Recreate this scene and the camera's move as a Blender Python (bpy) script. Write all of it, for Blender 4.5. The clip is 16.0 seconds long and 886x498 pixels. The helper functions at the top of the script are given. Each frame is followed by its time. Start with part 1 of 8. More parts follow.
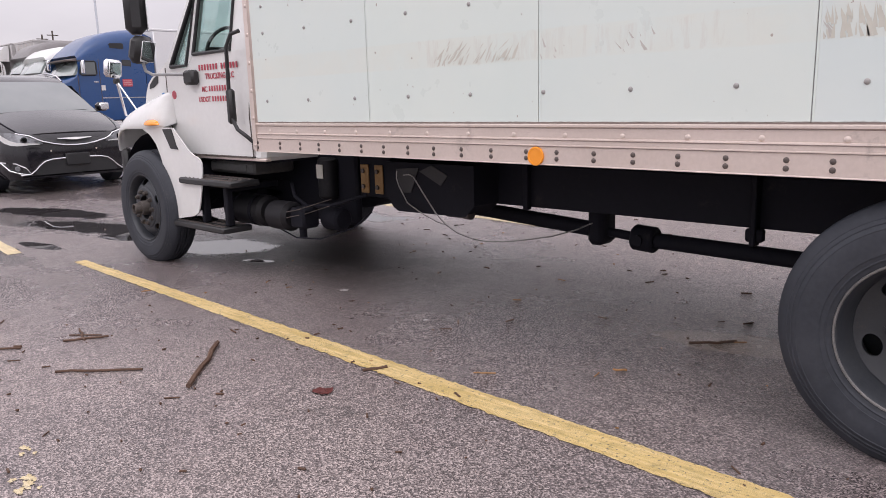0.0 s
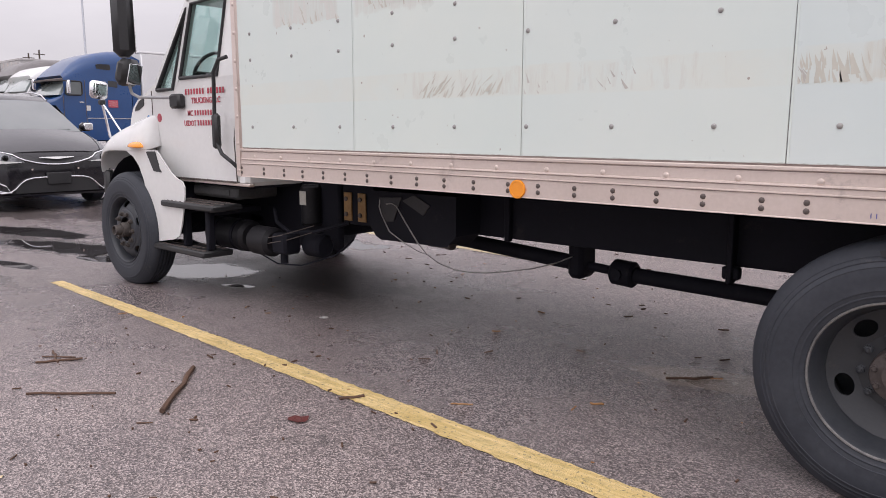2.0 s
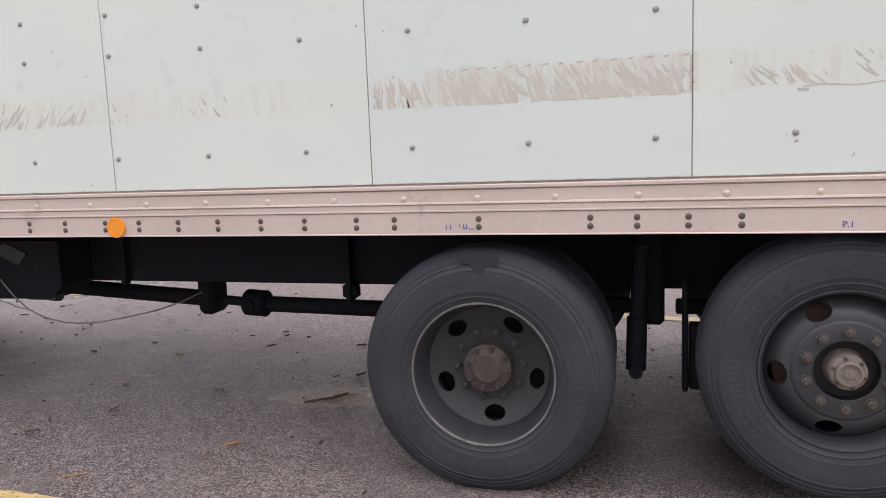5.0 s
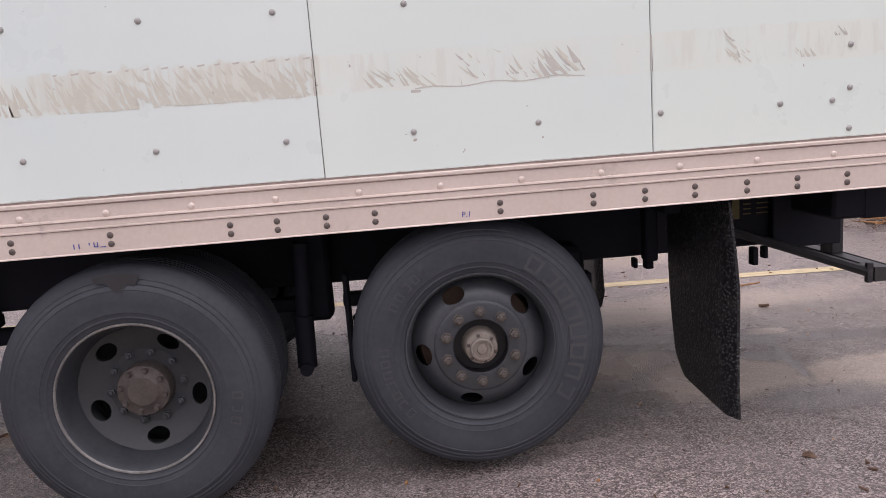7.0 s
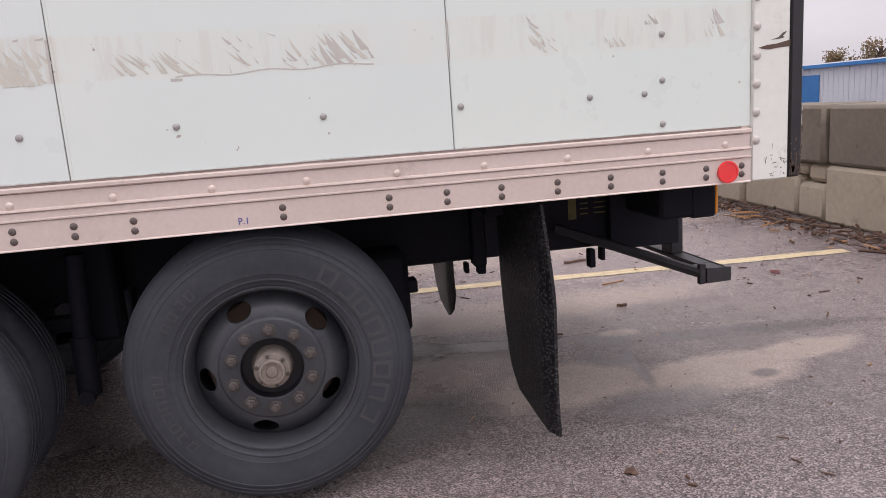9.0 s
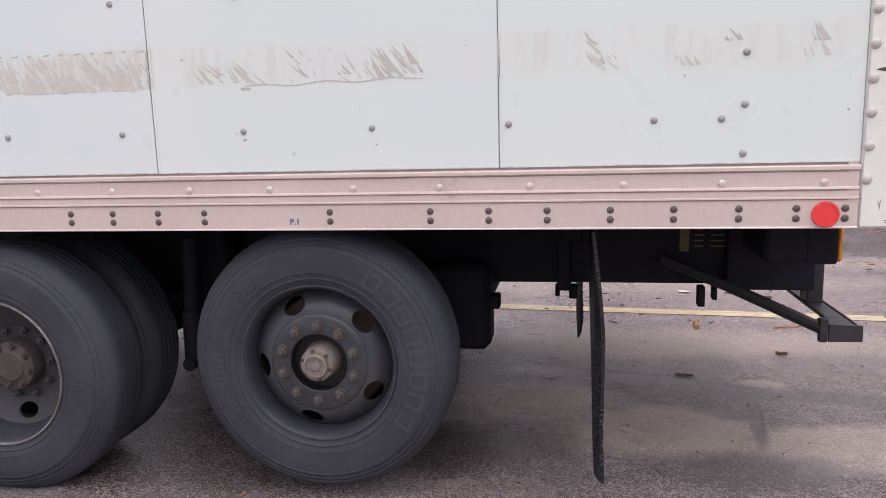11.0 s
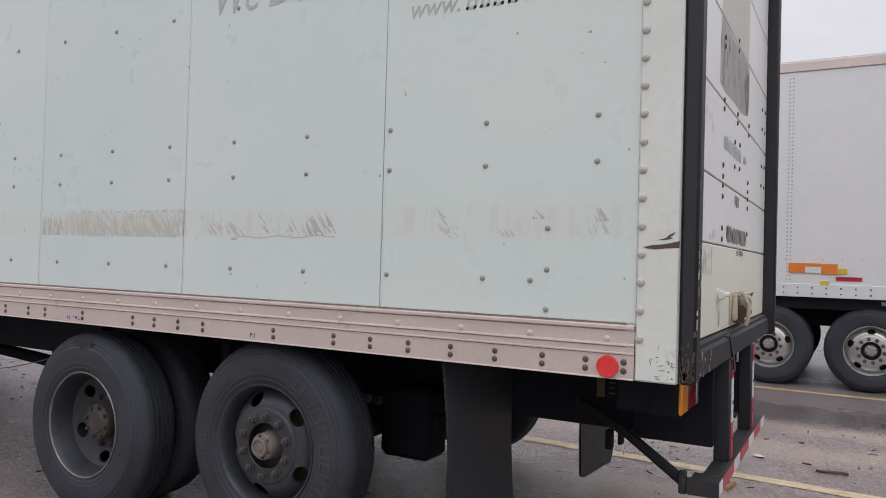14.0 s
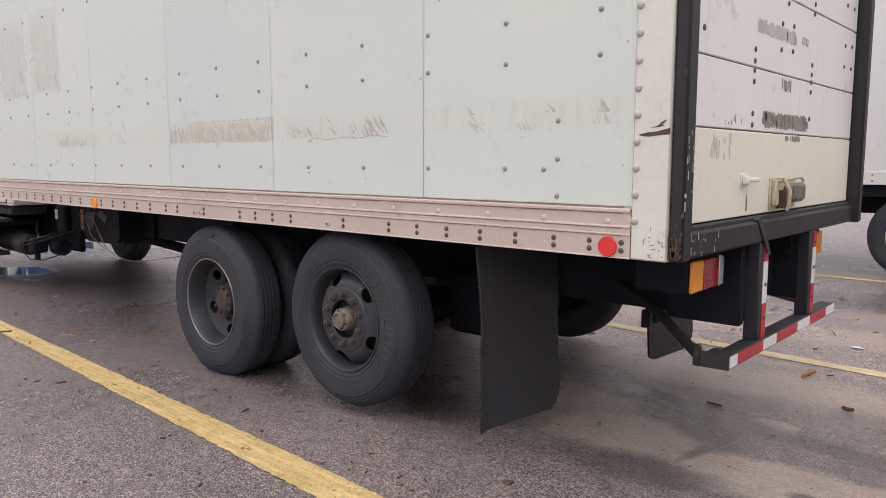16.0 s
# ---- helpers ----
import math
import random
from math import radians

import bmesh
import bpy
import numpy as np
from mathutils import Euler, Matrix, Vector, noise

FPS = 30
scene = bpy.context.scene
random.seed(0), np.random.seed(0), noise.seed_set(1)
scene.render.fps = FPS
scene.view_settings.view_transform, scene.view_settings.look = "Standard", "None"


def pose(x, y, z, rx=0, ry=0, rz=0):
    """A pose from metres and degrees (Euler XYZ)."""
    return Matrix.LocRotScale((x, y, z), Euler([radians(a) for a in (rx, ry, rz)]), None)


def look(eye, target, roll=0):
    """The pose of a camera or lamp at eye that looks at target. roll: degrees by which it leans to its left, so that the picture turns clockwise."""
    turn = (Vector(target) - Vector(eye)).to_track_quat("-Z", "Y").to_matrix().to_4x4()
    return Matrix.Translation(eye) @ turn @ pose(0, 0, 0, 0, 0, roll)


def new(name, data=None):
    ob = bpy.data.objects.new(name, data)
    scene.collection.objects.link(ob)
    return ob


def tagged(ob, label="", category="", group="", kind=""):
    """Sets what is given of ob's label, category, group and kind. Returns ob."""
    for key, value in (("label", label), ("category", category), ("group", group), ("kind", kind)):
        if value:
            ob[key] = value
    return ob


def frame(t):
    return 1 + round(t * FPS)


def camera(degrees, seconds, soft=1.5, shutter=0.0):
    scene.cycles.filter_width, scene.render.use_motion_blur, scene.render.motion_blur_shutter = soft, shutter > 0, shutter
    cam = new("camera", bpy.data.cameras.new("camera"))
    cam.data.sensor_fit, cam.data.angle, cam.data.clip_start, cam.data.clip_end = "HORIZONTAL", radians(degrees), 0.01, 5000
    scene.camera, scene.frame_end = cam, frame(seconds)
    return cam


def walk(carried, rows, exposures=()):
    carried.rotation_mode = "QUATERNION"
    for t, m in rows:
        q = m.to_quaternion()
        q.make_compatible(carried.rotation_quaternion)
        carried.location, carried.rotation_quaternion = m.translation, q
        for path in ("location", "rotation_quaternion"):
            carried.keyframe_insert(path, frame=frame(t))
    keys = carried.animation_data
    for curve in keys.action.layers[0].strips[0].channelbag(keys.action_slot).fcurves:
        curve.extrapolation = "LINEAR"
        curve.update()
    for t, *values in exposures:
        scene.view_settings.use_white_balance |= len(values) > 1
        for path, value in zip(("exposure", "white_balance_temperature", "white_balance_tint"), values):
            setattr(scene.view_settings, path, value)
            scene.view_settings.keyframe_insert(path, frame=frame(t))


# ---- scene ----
cam = camera(62.1, 16.0, 0.9)
PATH = [
    (0, (-0.05, -0.001, 1.383), (-1.393, 1.427, 0.985), -1.6),
    (0.5, (-0.054, -0.012, 1.37), (-1.442, 1.375, 0.983), -0.9),
    (1, (-0.041, -0.012, 1.379), (-1.425, 1.383, 1.007), -0.3),
    (1.5, (-0.027, 0.0, 1.386), (-1.38, 1.43, 1.034), 0.1),
    (2, (-0.034, -0.006, 1.389), (-1.35, 1.465, 1.069), 0.1),
    (2.5, (-0.032, 0.006, 1.392), (-1.316, 1.512, 1.105), -0.0),
    (3, (-0.014, 0.029, 1.401), (-1.257, 1.574, 1.14), -0.4),
    (3.5, (-0.014, 0.028, 1.399), (-1.195, 1.624, 1.161), -0.9),
    (4, (-0.005, 0.047, 1.394), (-1.077, 1.72, 1.164), -1.3),
    (4.5, (0.08, 0.116, 1.383), (-0.751, 1.919, 1.143), -1.7),
    (5, (0.158, 0.174, 1.389), (-0.396, 2.077, 1.124), -2.2),
    (5.2, (0.187, 0.196, 1.4), (-0.266, 2.124, 1.122), -2.4),
    (7.5, (0.622, 0.278, 1.452), (0.881, 2.227, 1.083), -4.4),
    (8.2, (0.764, 0.394, 1.422), (1.169, 2.316, 1.042), -4.1),
    (10.3, (1.499, 0.518, 1.406), (1.45, 2.481, 1.031), -2.9),
    (10.5, (1.565, 0.487, 1.402), (1.426, 2.449, 1.038), -2.5),
    (11, (1.736, 0.514, 1.412), (1.407, 2.458, 1.077), -1.6),
    (11.5, (1.986, 0.509, 1.442), (1.496, 2.43, 1.183), -0.9),
    (12, (2.261, 0.401, 1.465), (1.709, 2.319, 1.337), -0.3),
    (12.5, (2.513, 0.347, 1.485), (1.899, 2.25, 1.492), 0.2),
    (13, (2.804, 0.364, 1.509), (2.122, 2.242, 1.606), 0.1),
    (13.3, (2.969, 0.362, 1.479), (2.216, 2.21, 1.619), 0.4),
    (13.5, (3.083, 0.335, 1.474), (2.26, 2.155, 1.577), 0.5),
    (14, (3.323, 0.311, 1.465), (2.344, 2.055, 1.5), 1.6),
    (14.5, (3.589, 0.373, 1.438), (2.515, 2.059, 1.404), 1.4),
    (15, (3.802, 0.403, 1.434), (2.638, 2.026, 1.337), 1.1),
    (15.5, (3.981, 0.347, 1.433), (2.745, 1.91, 1.265), 0.5),
    (16, (3.992, 0.347, 1.438), (2.669, 1.829, 1.201), 0.0),
]
EXPOSURE = [(0, 0.0, 6500, 13), (2, -0.05, 6500, 12), (3, -0.12, 6550, 12), (3.5, -0.14, 6600, 12), (4.5, -0.07, 6650, 11), (5, 0.02, 6600, 11), (7.5, 0.03, 6550, 15), (8.2, 0.03, 6550, 15), (10.5, 0.07, 6450, 15), (11.5, 0.13, 6350, 16), (12, 0.03, 6500, 12),
            (12.5, -0.15, 6650, 12), (13, -0.38, 6450, 11), (13.5, -0.48, 6250, 9), (14, -0.43, 6300, 8), (14.5, -0.33, 6350, 8), (15, -0.23, 6450, 10), (15.5, -0.12, 6600, 10), (16, -0.11, 6750, 11)]
walk(cam, [(t, look(eye, target, roll)) for t, eye, target, roll in PATH], EXPOSURE)

# ---- world and light: an overcast day, brightest overhead ----
world = bpy.data.worlds.new("overcast_sky")
scene.world = world
world.use_nodes = True
wn, wl = world.node_tree.nodes, world.node_tree.links
wn.clear()
w_out, w_bg = wn.new("ShaderNodeOutputWorld"), wn.new("ShaderNodeBackground")
w_sky = wn.new("ShaderNodeTexSky")
w_sky.sky_type, w_sky.sun_disc = 'NISHITA', False
w_sky.sun_elevation, w_sky.sun_rotation, w_sky.dust_density = radians(48), radians(190), 4.0
w_co, w_sep = wn.new("ShaderNodeTexCoord"), wn.new("ShaderNodeSeparateXYZ")
w_noise = wn.new("ShaderNodeTexNoise")
w_noise.inputs["Scale"].default_value, w_noise.inputs["Detail"].default_value = 2.2, 6.0
w_map = wn.new("ShaderNodeMapping")
w_map.inputs["Scale"].default_value = (1.0, 1.0, 3.0)
wl.new(w_co.outputs["Generated"], w_map.inputs["Vector"])
wl.new(w_map.outputs["Vector"], w_noise.inputs["Vector"])
wl.new(w_co.outputs["Generated"], w_sep.inputs["Vector"])
w_cloud = wn.new("ShaderNodeValToRGB")
w_cloud.color_ramp.elements[0].position, w_cloud.color_ramp.elements[0].color = 0.32, (0.70, 0.67, 0.72, 1)
w_cloud.color_ramp.elements[1].position, w_cloud.color_ramp.elements[1].color = 0.68, (0.92, 0.88, 0.92, 1)
wl.new(w_noise.outputs["Fac"], w_cloud.inputs["Fac"])
w_up = wn.new("ShaderNodeMapRange")
w_up.inputs["From Min"].default_value, w_up.inputs["From Max"].default_value = 0.0, 1.0
w_up.inputs["To Min"].default_value, w_up.inputs["To Max"].default_value = 0.86, 2.35
wl.new(w_sep.outputs["Z"], w_up.inputs["Value"])
w_mul = wn.new("ShaderNodeVectorMath")
w_mul.operation = 'SCALE'
wl.new(w_cloud.outputs["Color"], w_mul.inputs[0])
wl.new(w_up.outputs["Result"], w_mul.inputs["Scale"])
w_dim = wn.new("ShaderNodeVectorMath")
w_dim.operation = 'SCALE'
w_dim.inputs["Scale"].default_value = 0.10
wl.new(w_sky.outputs["Color"], w_dim.inputs[0])
w_mix = wn.new("ShaderNodeMix")
w_mix.data_type = 'RGBA'
w_mix.inputs["Factor"].default_value = 0.93
wl.new(w_dim.outputs["Vector"], w_mix.inputs["A"])
wl.new(w_mul.outputs["Vector"], w_mix.inputs["B"])
wl.new(w_mix.outputs["Result"], w_bg.inputs["Color"])
w_bg.inputs["Strength"].default_value = 1.0
wl.new(w_bg.outputs["Background"], w_out.inputs["Surface"])

sun_data = bpy.data.lights.new("sun", 'SUN')
sun_data.energy, sun_data.angle, sun_data.color = 0.75, radians(50), (1.0, 0.97, 0.94)
sun = new("sun", sun_data)
sun.matrix_world = look((7, -9, 17), (0, 0, 0))


# ---- materials ----
def material(name):
    m = bpy.data.materials.new(name)
    m.use_nodes = True
    return m, m.node_tree.nodes, m.node_tree.links, m.node_tree.nodes["Principled BSDF"]


def noise_tex(n, l, co, scale, detail=4.0, rough=0.55):
    t = n.new("ShaderNodeTexNoise")
    t.inputs["Scale"].default_value, t.inputs["Detail"].default_value, t.inputs["Roughness"].default_value = scale, detail, rough
    l.new(co, t.inputs["Vector"])
    return t.outputs["Fac"]


def ramp(n, l, fac, a, b, ca=(0, 0, 0, 1), cb=(1, 1, 1, 1)):
    r = n.new("ShaderNodeValToRGB")
    r.color_ramp.elements[0].position, r.color_ramp.elements[0].color = a, ca
    r.color_ramp.elements[1].position, r.color_ramp.elements[1].color = b, cb
    l.new(fac, r.inputs["Fac"])
    return r.outputs["Color"]


def mixed(n, l, fac, a, b, blend='MIX'):
    x = n.new("ShaderNodeMix")
    x.data_type, x.blend_type = 'RGBA', blend
    for key, v in (("Factor", fac), ("A", a), ("B", b)):
        if isinstance(v, (int, float)):
            x.inputs[key].default_value = v
        elif isinstance(v, tuple):
            x.inputs[key].default_value = (*v[:3], 1)
        else:
            l.new(v, x.inputs[key])
    return x.outputs["Result"]


def calc(n, l, op, a, b=0.0, clamp=False):
    x = n.new("ShaderNodeMath")
    x.operation, x.use_clamp = op, clamp
    for i, v in enumerate((a, b)):
        if isinstance(v, (int, float)):
            x.inputs[i].default_value = v
        else:
            l.new(v, x.inputs[i])
    return x.outputs[0]


def bumped(n, l, p, height, strength, distance):
    b = n.new("ShaderNodeBump")
    b.inputs["Strength"].default_value, b.inputs["Distance"].default_value = strength, distance
    l.new(height, b.inputs["Height"])
    l.new(b.outputs["Normal"], p.inputs["Normal"])


def surf(name, base, worn, rough=0.5, rough2=None, metal=0.0, big=1.5, fine=40.0, amount=0.5, bump=0.15, coat=0.0, dirt=None, spec=0.5):
    """Two tones at two scales of noise, with uneven gloss and fine relief."""
    m, n, l, p = material(name)
    co = n.new("ShaderNodeTexCoord").outputs["Object"]
    f_big, f_fine = noise_tex(n, l, co, big, 5, 0.6), noise_tex(n, l, co, fine, 3)
    both = calc(n, l, 'ADD', calc(n, l, 'MULTIPLY', f_big, 0.65), calc(n, l, 'MULTIPLY', f_fine, 0.35))
    mask = ramp(n, l, both, 0.5 - 0.2 * amount, 0.5 + 0.2 * amount + 0.02)
    colour = mixed(n, l, mask, base, worn)
    if dirt:
        patch = ramp(n, l, noise_tex(n, l, co, big * 3.1, 8, 0.75), 0.60, 0.74)
        colour = mixed(n, l, patch, colour, dirt)
    l.new(colour, p.inputs["Base Color"])
    l.new(ramp(n, l, both, 0.3, 0.7, (rough,) * 3 + (1,), ((rough2 or rough * 1.25),) * 3 + (1,)), p.inputs["Roughness"])
    p.inputs["Metallic"].default_value = metal
    p.inputs["Coat Weight"].default_value = coat
    p.inputs["Specular IOR Level"].default_value = spec
    if bump:
        bumped(n, l, p, f_fine, bump, 0.004)
    return m


M_RAIL = surf("brushed_aluminium_rail", (0.715, 0.612, 0.56), (0.64, 0.545, 0.495), 0.34, 0.42, 0.35, 1.2, 60, 0.5, 0.05, dirt=(0.42, 0.36, 0.33))
M_POST = surf("white_post_paint", (0.78, 0.80, 0.75), (0.71, 0.73, 0.67), 0.38, 0.5, 0, 2.0, 30, 0.6, 0.06, dirt=(0.55, 0.54, 0.47))
M_CAB = surf("white_cab_paint", (0.80, 0.80, 0.79), (0.74, 0.74, 0.73), 0.18, 0.3, 0, 1.3, 20, 0.6, 0.02, coat=0.4)
M_RIVET = surf("grey_rivet", (0.42, 0.41, 0.40), (0.31, 0.30, 0.29), 0.4, 0.55, 0.2, 6, 90, 0.6, 0.05)
M_POSTRIVET = surf("painted_rivet", (0.60, 0.57, 0.53), (0.48, 0.45, 0.42), 0.4, 0.5, 0.1, 6, 90, 0.6, 0.05)
M_SEAM = surf("grey_joint_sealant", (0.245, 0.24, 0.235), (0.17, 0.165, 0.16), 0.7)
M_BOLT = surf("dark_rivet", (0.16, 0.13, 0.12), (0.09, 0.075, 0.07), 0.5, 0.65, 0.3, 6, 90, 0.6, 0.1)
M_BLACK = surf("black_frame_paint", (0.013, 0.013, 0.017), (0.026, 0.025, 0.029), 0.45, 0.65, 0, 1.6, 35, 0.7, 0.15, dirt=(0.10, 0.085, 0.075))
M_CHASSIS = surf("chassis_grime", (0.009, 0.0095, 0.015), (0.017, 0.017, 0.024), 0.6, 0.85, 0, 2.0, 30, 0.7, 0.25, dirt=(0.028, 0.026, 0.027), spec=0.18)
M_TYRE = surf("tyre_rubber", (0.025, 0.029, 0.038), (0.049, 0.053, 0.065), 0.55, 0.75, 0, 3.0, 50, 0.7, 0.12, dirt=(0.066, 0.066, 0.070), spec=0.4)
M_RIM = surf("grey_steel_wheel", (0.032, 0.036, 0.045), (0.060, 0.064, 0.073), 0.38, 0.55, 0.2, 4.0, 60, 0.7, 0.1, dirt=(0.080, 0.074, 0.070))
M_HUB = surf("rusty_hub", (0.108, 0.092, 0.088), (0.062, 0.050, 0.048), 0.5, 0.7, 0.4, 14, 80, 0.8, 0.25)
M_DISC = surf("dusty_wheel_disc", (0.030, 0.033, 0.039), (0.050, 0.052, 0.058), 0.5, 0.7, 0.1, 5.0, 60, 0.8, 0.15, dirt=(0.070, 0.060, 0.056))
M_MARK = surf("raised_sidewall_rubber", (0.038, 0.040, 0.046), (0.056, 0.057, 0.064), 0.55, 0.7, 0, 6, 60, 0.7, 0.1)
M_LIP = surf("worn_rim_lip", (0.30, 0.29, 0.285), (0.12, 0.12, 0.12), 0.35, 0.5, 0.5, 9, 60, 0.8, 0.1)
M_HUBSTEEL = surf("weathered_hub_steel", (0.27, 0.24, 0.215), (0.17, 0.14, 0.122), 0.45, 0.6, 0.25, 14, 70, 0.8, 0.1)
M_NUT = surf("dusty_nut", (0.115, 0.10, 0.092), (0.07, 0.06, 0.056), 0.5, 0.65, 0.3, 14, 80, 0.8, 0.1)
M_STEEL = surf("bare_hub_steel", (0.46, 0.42, 0.39), (0.30, 0.26, 0.23), 0.35, 0.5, 0.7, 14, 70, 0.8, 0.1)


def knobbly_rubber():
    m, n, l, p = material("knobbly_rubber")
    co = n.new("ShaderNodeTexCoord").outputs["Object"]
    k = n.new("ShaderNodeTexVoronoi")
    k.inputs["Scale"].default_value = 72
    k.inputs["Randomness"].default_value = 0.85
    l.new(co, k.inputs["Vector"])
    top = ramp(n, l, k.outputs["Distance"], 0.16, 0.50, (1, 1, 1, 1), (0, 0, 0, 1))
    dust = ramp(n, l, noise_tex(n, l, co, 5, 6, 0.7), 0.52, 0.75)
    base = mixed(n, l, top, (0.005, 0.005, 0.008), (0.070, 0.071, 0.078))
    l.new(mixed(n, l, calc(n, l, 'MULTIPLY', dust, 0.4), base, (0.085, 0.078, 0.072)), p.inputs["Base Color"])
    p.inputs["Roughness"].default_value = 0.5
    bumped(n, l, p, top, 1.0, 0.012)
    return m


M_FLAP = knobbly_rubber()
M_FLAPBACK = surf("smooth_flap_rubber", (0.024, 0.026, 0.031), (0.036, 0.038, 0.044), 0.5, 0.65, 0, 2.0, 60, 0.7, 0.1, dirt=(0.06, 0.056, 0.052))
M_ORANGE = surf("orange_reflector", (0.95, 0.34, 0.02), (0.88, 0.28, 0.015), 0.22, 0.3, 0, 4, 220, 0.5, 0.1, coat=0.5)
M_RED = surf("red_reflector", (0.85, 0.045, 0.045), (0.74, 0.03, 0.035), 0.22, 0.3, 0, 4, 220, 0.5, 0.1, coat=0.5)
M_WHITE_TAPE = surf("white_tape", (0.78, 0.78, 0.78), (0.68, 0.68, 0.67), 0.3, 0.4, 0, 6, 200, 0.5, 0.05)
M_RED_TAPE = surf("red_tape", (0.48, 0.018, 0.045), (0.38, 0.014, 0.035), 0.3, 0.4, 0, 6, 200, 0.5, 0.05)
M_CHROME = surf("chrome", (0.80, 0.80, 0.82), (0.70, 0.70, 0.72), 0.08, 0.16, 1.0, 5, 60, 0.5, 0.02)
M_INK = surf("blue_marker_ink", (0.06, 0.07, 0.30), (0.10, 0.11, 0.36), 0.6)
M_LETTER = surf("red_vinyl_lettering", (0.50, 0.07, 0.10), (0.44, 0.055, 0.085), 0.35)
M_GHOST = surf("decal_residue", (0.42, 0.43, 0.41), (0.58, 0.59, 0.57), 0.6, 0.8, 0, 9, 60, 0.9, 0.05)
M_BRACKET = surf("rust_primer_bracket", (0.36, 0.22, 0.09), (0.24, 0.13, 0.05), 0.6, 0.8, 0, 10, 60, 0.8, 0.2)
M_PLASTIC = surf("black_plastic", (0.018, 0.018, 0.020), (0.030, 0.030, 0.032), 0.4, 0.55, 0, 3, 80, 0.6, 0.12)
M_TANK = surf("grey_tank", (0.022, 0.022, 0.025), (0.040, 0.038, 0.040), 0.45, 0.6, 0.1, 4, 50, 0.7, 0.12)
M_UNDER = surf("black_underbody_parts", (0.011, 0.011, 0.014), (0.022, 0.021, 0.024), 0.42, 0.6, 0.1, 4, 50, 0.7, 0.15, dirt=(0.04, 0.036, 0.034), spec=0.3)
M_TORN = surf("torn_grey_decal", (0.20, 0.185, 0.165), (0.36, 0.335, 0.30), 0.6, 0.8, 0, 14, 70, 0.8, 0.1)
M_LATCH = surf("rusted_cream_paint", (0.62, 0.58, 0.45), (0.40, 0.33, 0.22), 0.5, 0.7, 0, 16, 70, 0.9, 0.2, dirt=(0.16, 0.085, 0.045))
M_COVER = surf("weathered_grey_cover", (0.20, 0.20, 0.185), (0.12, 0.12, 0.11), 0.45, 0.6, 0.3, 12, 60, 0.8, 0.1, dirt=(0.40, 0.38, 0.33))
M_FILM = surf("brown_decal_film", (0.46, 0.43, 0.385), (0.36, 0.335, 0.30), 0.5, 0.7, 0, 6, 55, 0.9, 0.1, dirt=(0.62, 0.60, 0.56))
# rail grooves: brown dirt together with the shade below the ribs
M_GROOVE_SHADE = surf("brown_grime_and_shade", (0.19, 0.145, 0.13), (0.33, 0.27, 0.25), 0.8, 0.9, 0, 5, 60, 0.9, 0.1)
M_GASH = surf("dark_rust", (0.085, 0.055, 0.042), (0.13, 0.085, 0.06), 0.7, 0.85, 0, 20, 90, 0.8, 0.3)
M_LABEL = surf("paper_label", (0.62, 0.60, 0.55), (0.5, 0.48, 0.44), 0.6)
M_YLABEL = surf("yellow_label", (0.12, 0.10, 0.026), (0.07, 0.06, 0.02), 0.55)
M_VAN = surf("dark_grey_van_paint", (0.013, 0.012, 0.016), (0.017, 0.016, 0.020), 0.12, 0.20, 0.0, 2, 8, 0.5, 0.0, coat=0.4, spec=0.4)
M_BLUE = surf("blue_truck_paint", (0.008, 0.058, 0.20), (0.007, 0.048, 0.165), 0.25, 0.36, 0, 1, 20, 0.5, 0.02, coat=0.4)
M_GREYCAB = surf("grey_cab_paint", (0.20, 0.185, 0.185), (0.15, 0.14, 0.14), 0.35)
M_FARGREY = surf("pale_grey_trailer", (0.70, 0.67, 0.68), (0.62, 0.59, 0.60), 0.45, 0.55, 0, 0.5, 6, 0.6, 0.02)
M_CONCRETE = surf("concrete_block", (0.50, 0.435, 0.335), (0.36, 0.305, 0.23), 0.85, 0.95, 0, 1.1, 18, 0.9, 0.7, dirt=(0.22, 0.185, 0.14))
M_OLDCONCRETE = surf("damp_concrete_block", (0.215, 0.185, 0.145), (0.135, 0.115, 0.09), 0.8, 0.95, 0, 1.3, 18, 0.9, 0.7, dirt=(0.09, 0.075, 0.06))
M_FOLIAGE_RED = surf("russet_foliage", (0.25, 0.13, 0.085), (0.18, 0.10, 0.06), 0.8, 0.9, 0, 0.5, 3, 0.9, 0.1)
M_WOOD = surf("wet_bark", (0.085, 0.048, 0.034), (0.15, 0.085, 0.055), 0.7, 0.85, 0, 9, 80, 0.8, 0.4)
M_PALEWOOD = surf("split_wood", (0.42, 0.23, 0.10), (0.34, 0.17, 0.075), 0.7, 0.85, 0, 9, 80, 0.8, 0.4)
M_LEAF = surf("red_leaf", (0.13, 0.025, 0.022), (0.085, 0.018, 0.016), 0.6)
M_PAPER = surf("crumpled_paper", (0.72, 0.71, 0.70), (0.6, 0.59, 0.57), 0.7)
M_BLDG = surf("white_metal_siding", (0.58, 0.61, 0.66), (0.52, 0.55, 0.60), 0.5, 0.6, 0, 0.5, 8, 0.5, 0.05)
M_ROLLDOOR = surf("blue_roll_door", (0.03, 0.19, 0.48), (0.025, 0.16, 0.42), 0.45, 0.55, 0, 1, 20, 0.5, 0.05)
M_FOLIAGE = surf("autumn_foliage", (0.17, 0.17, 0.09), (0.26, 0.15, 0.085), 0.8, 0.9, 0, 0.5, 3, 0.9, 0.1)
M_TRUNK = surf("tree_bark", (0.10, 0.08, 0.065), (0.07, 0.055, 0.045), 0.85, 0.95, 0, 4, 30, 0.8, 0.4)
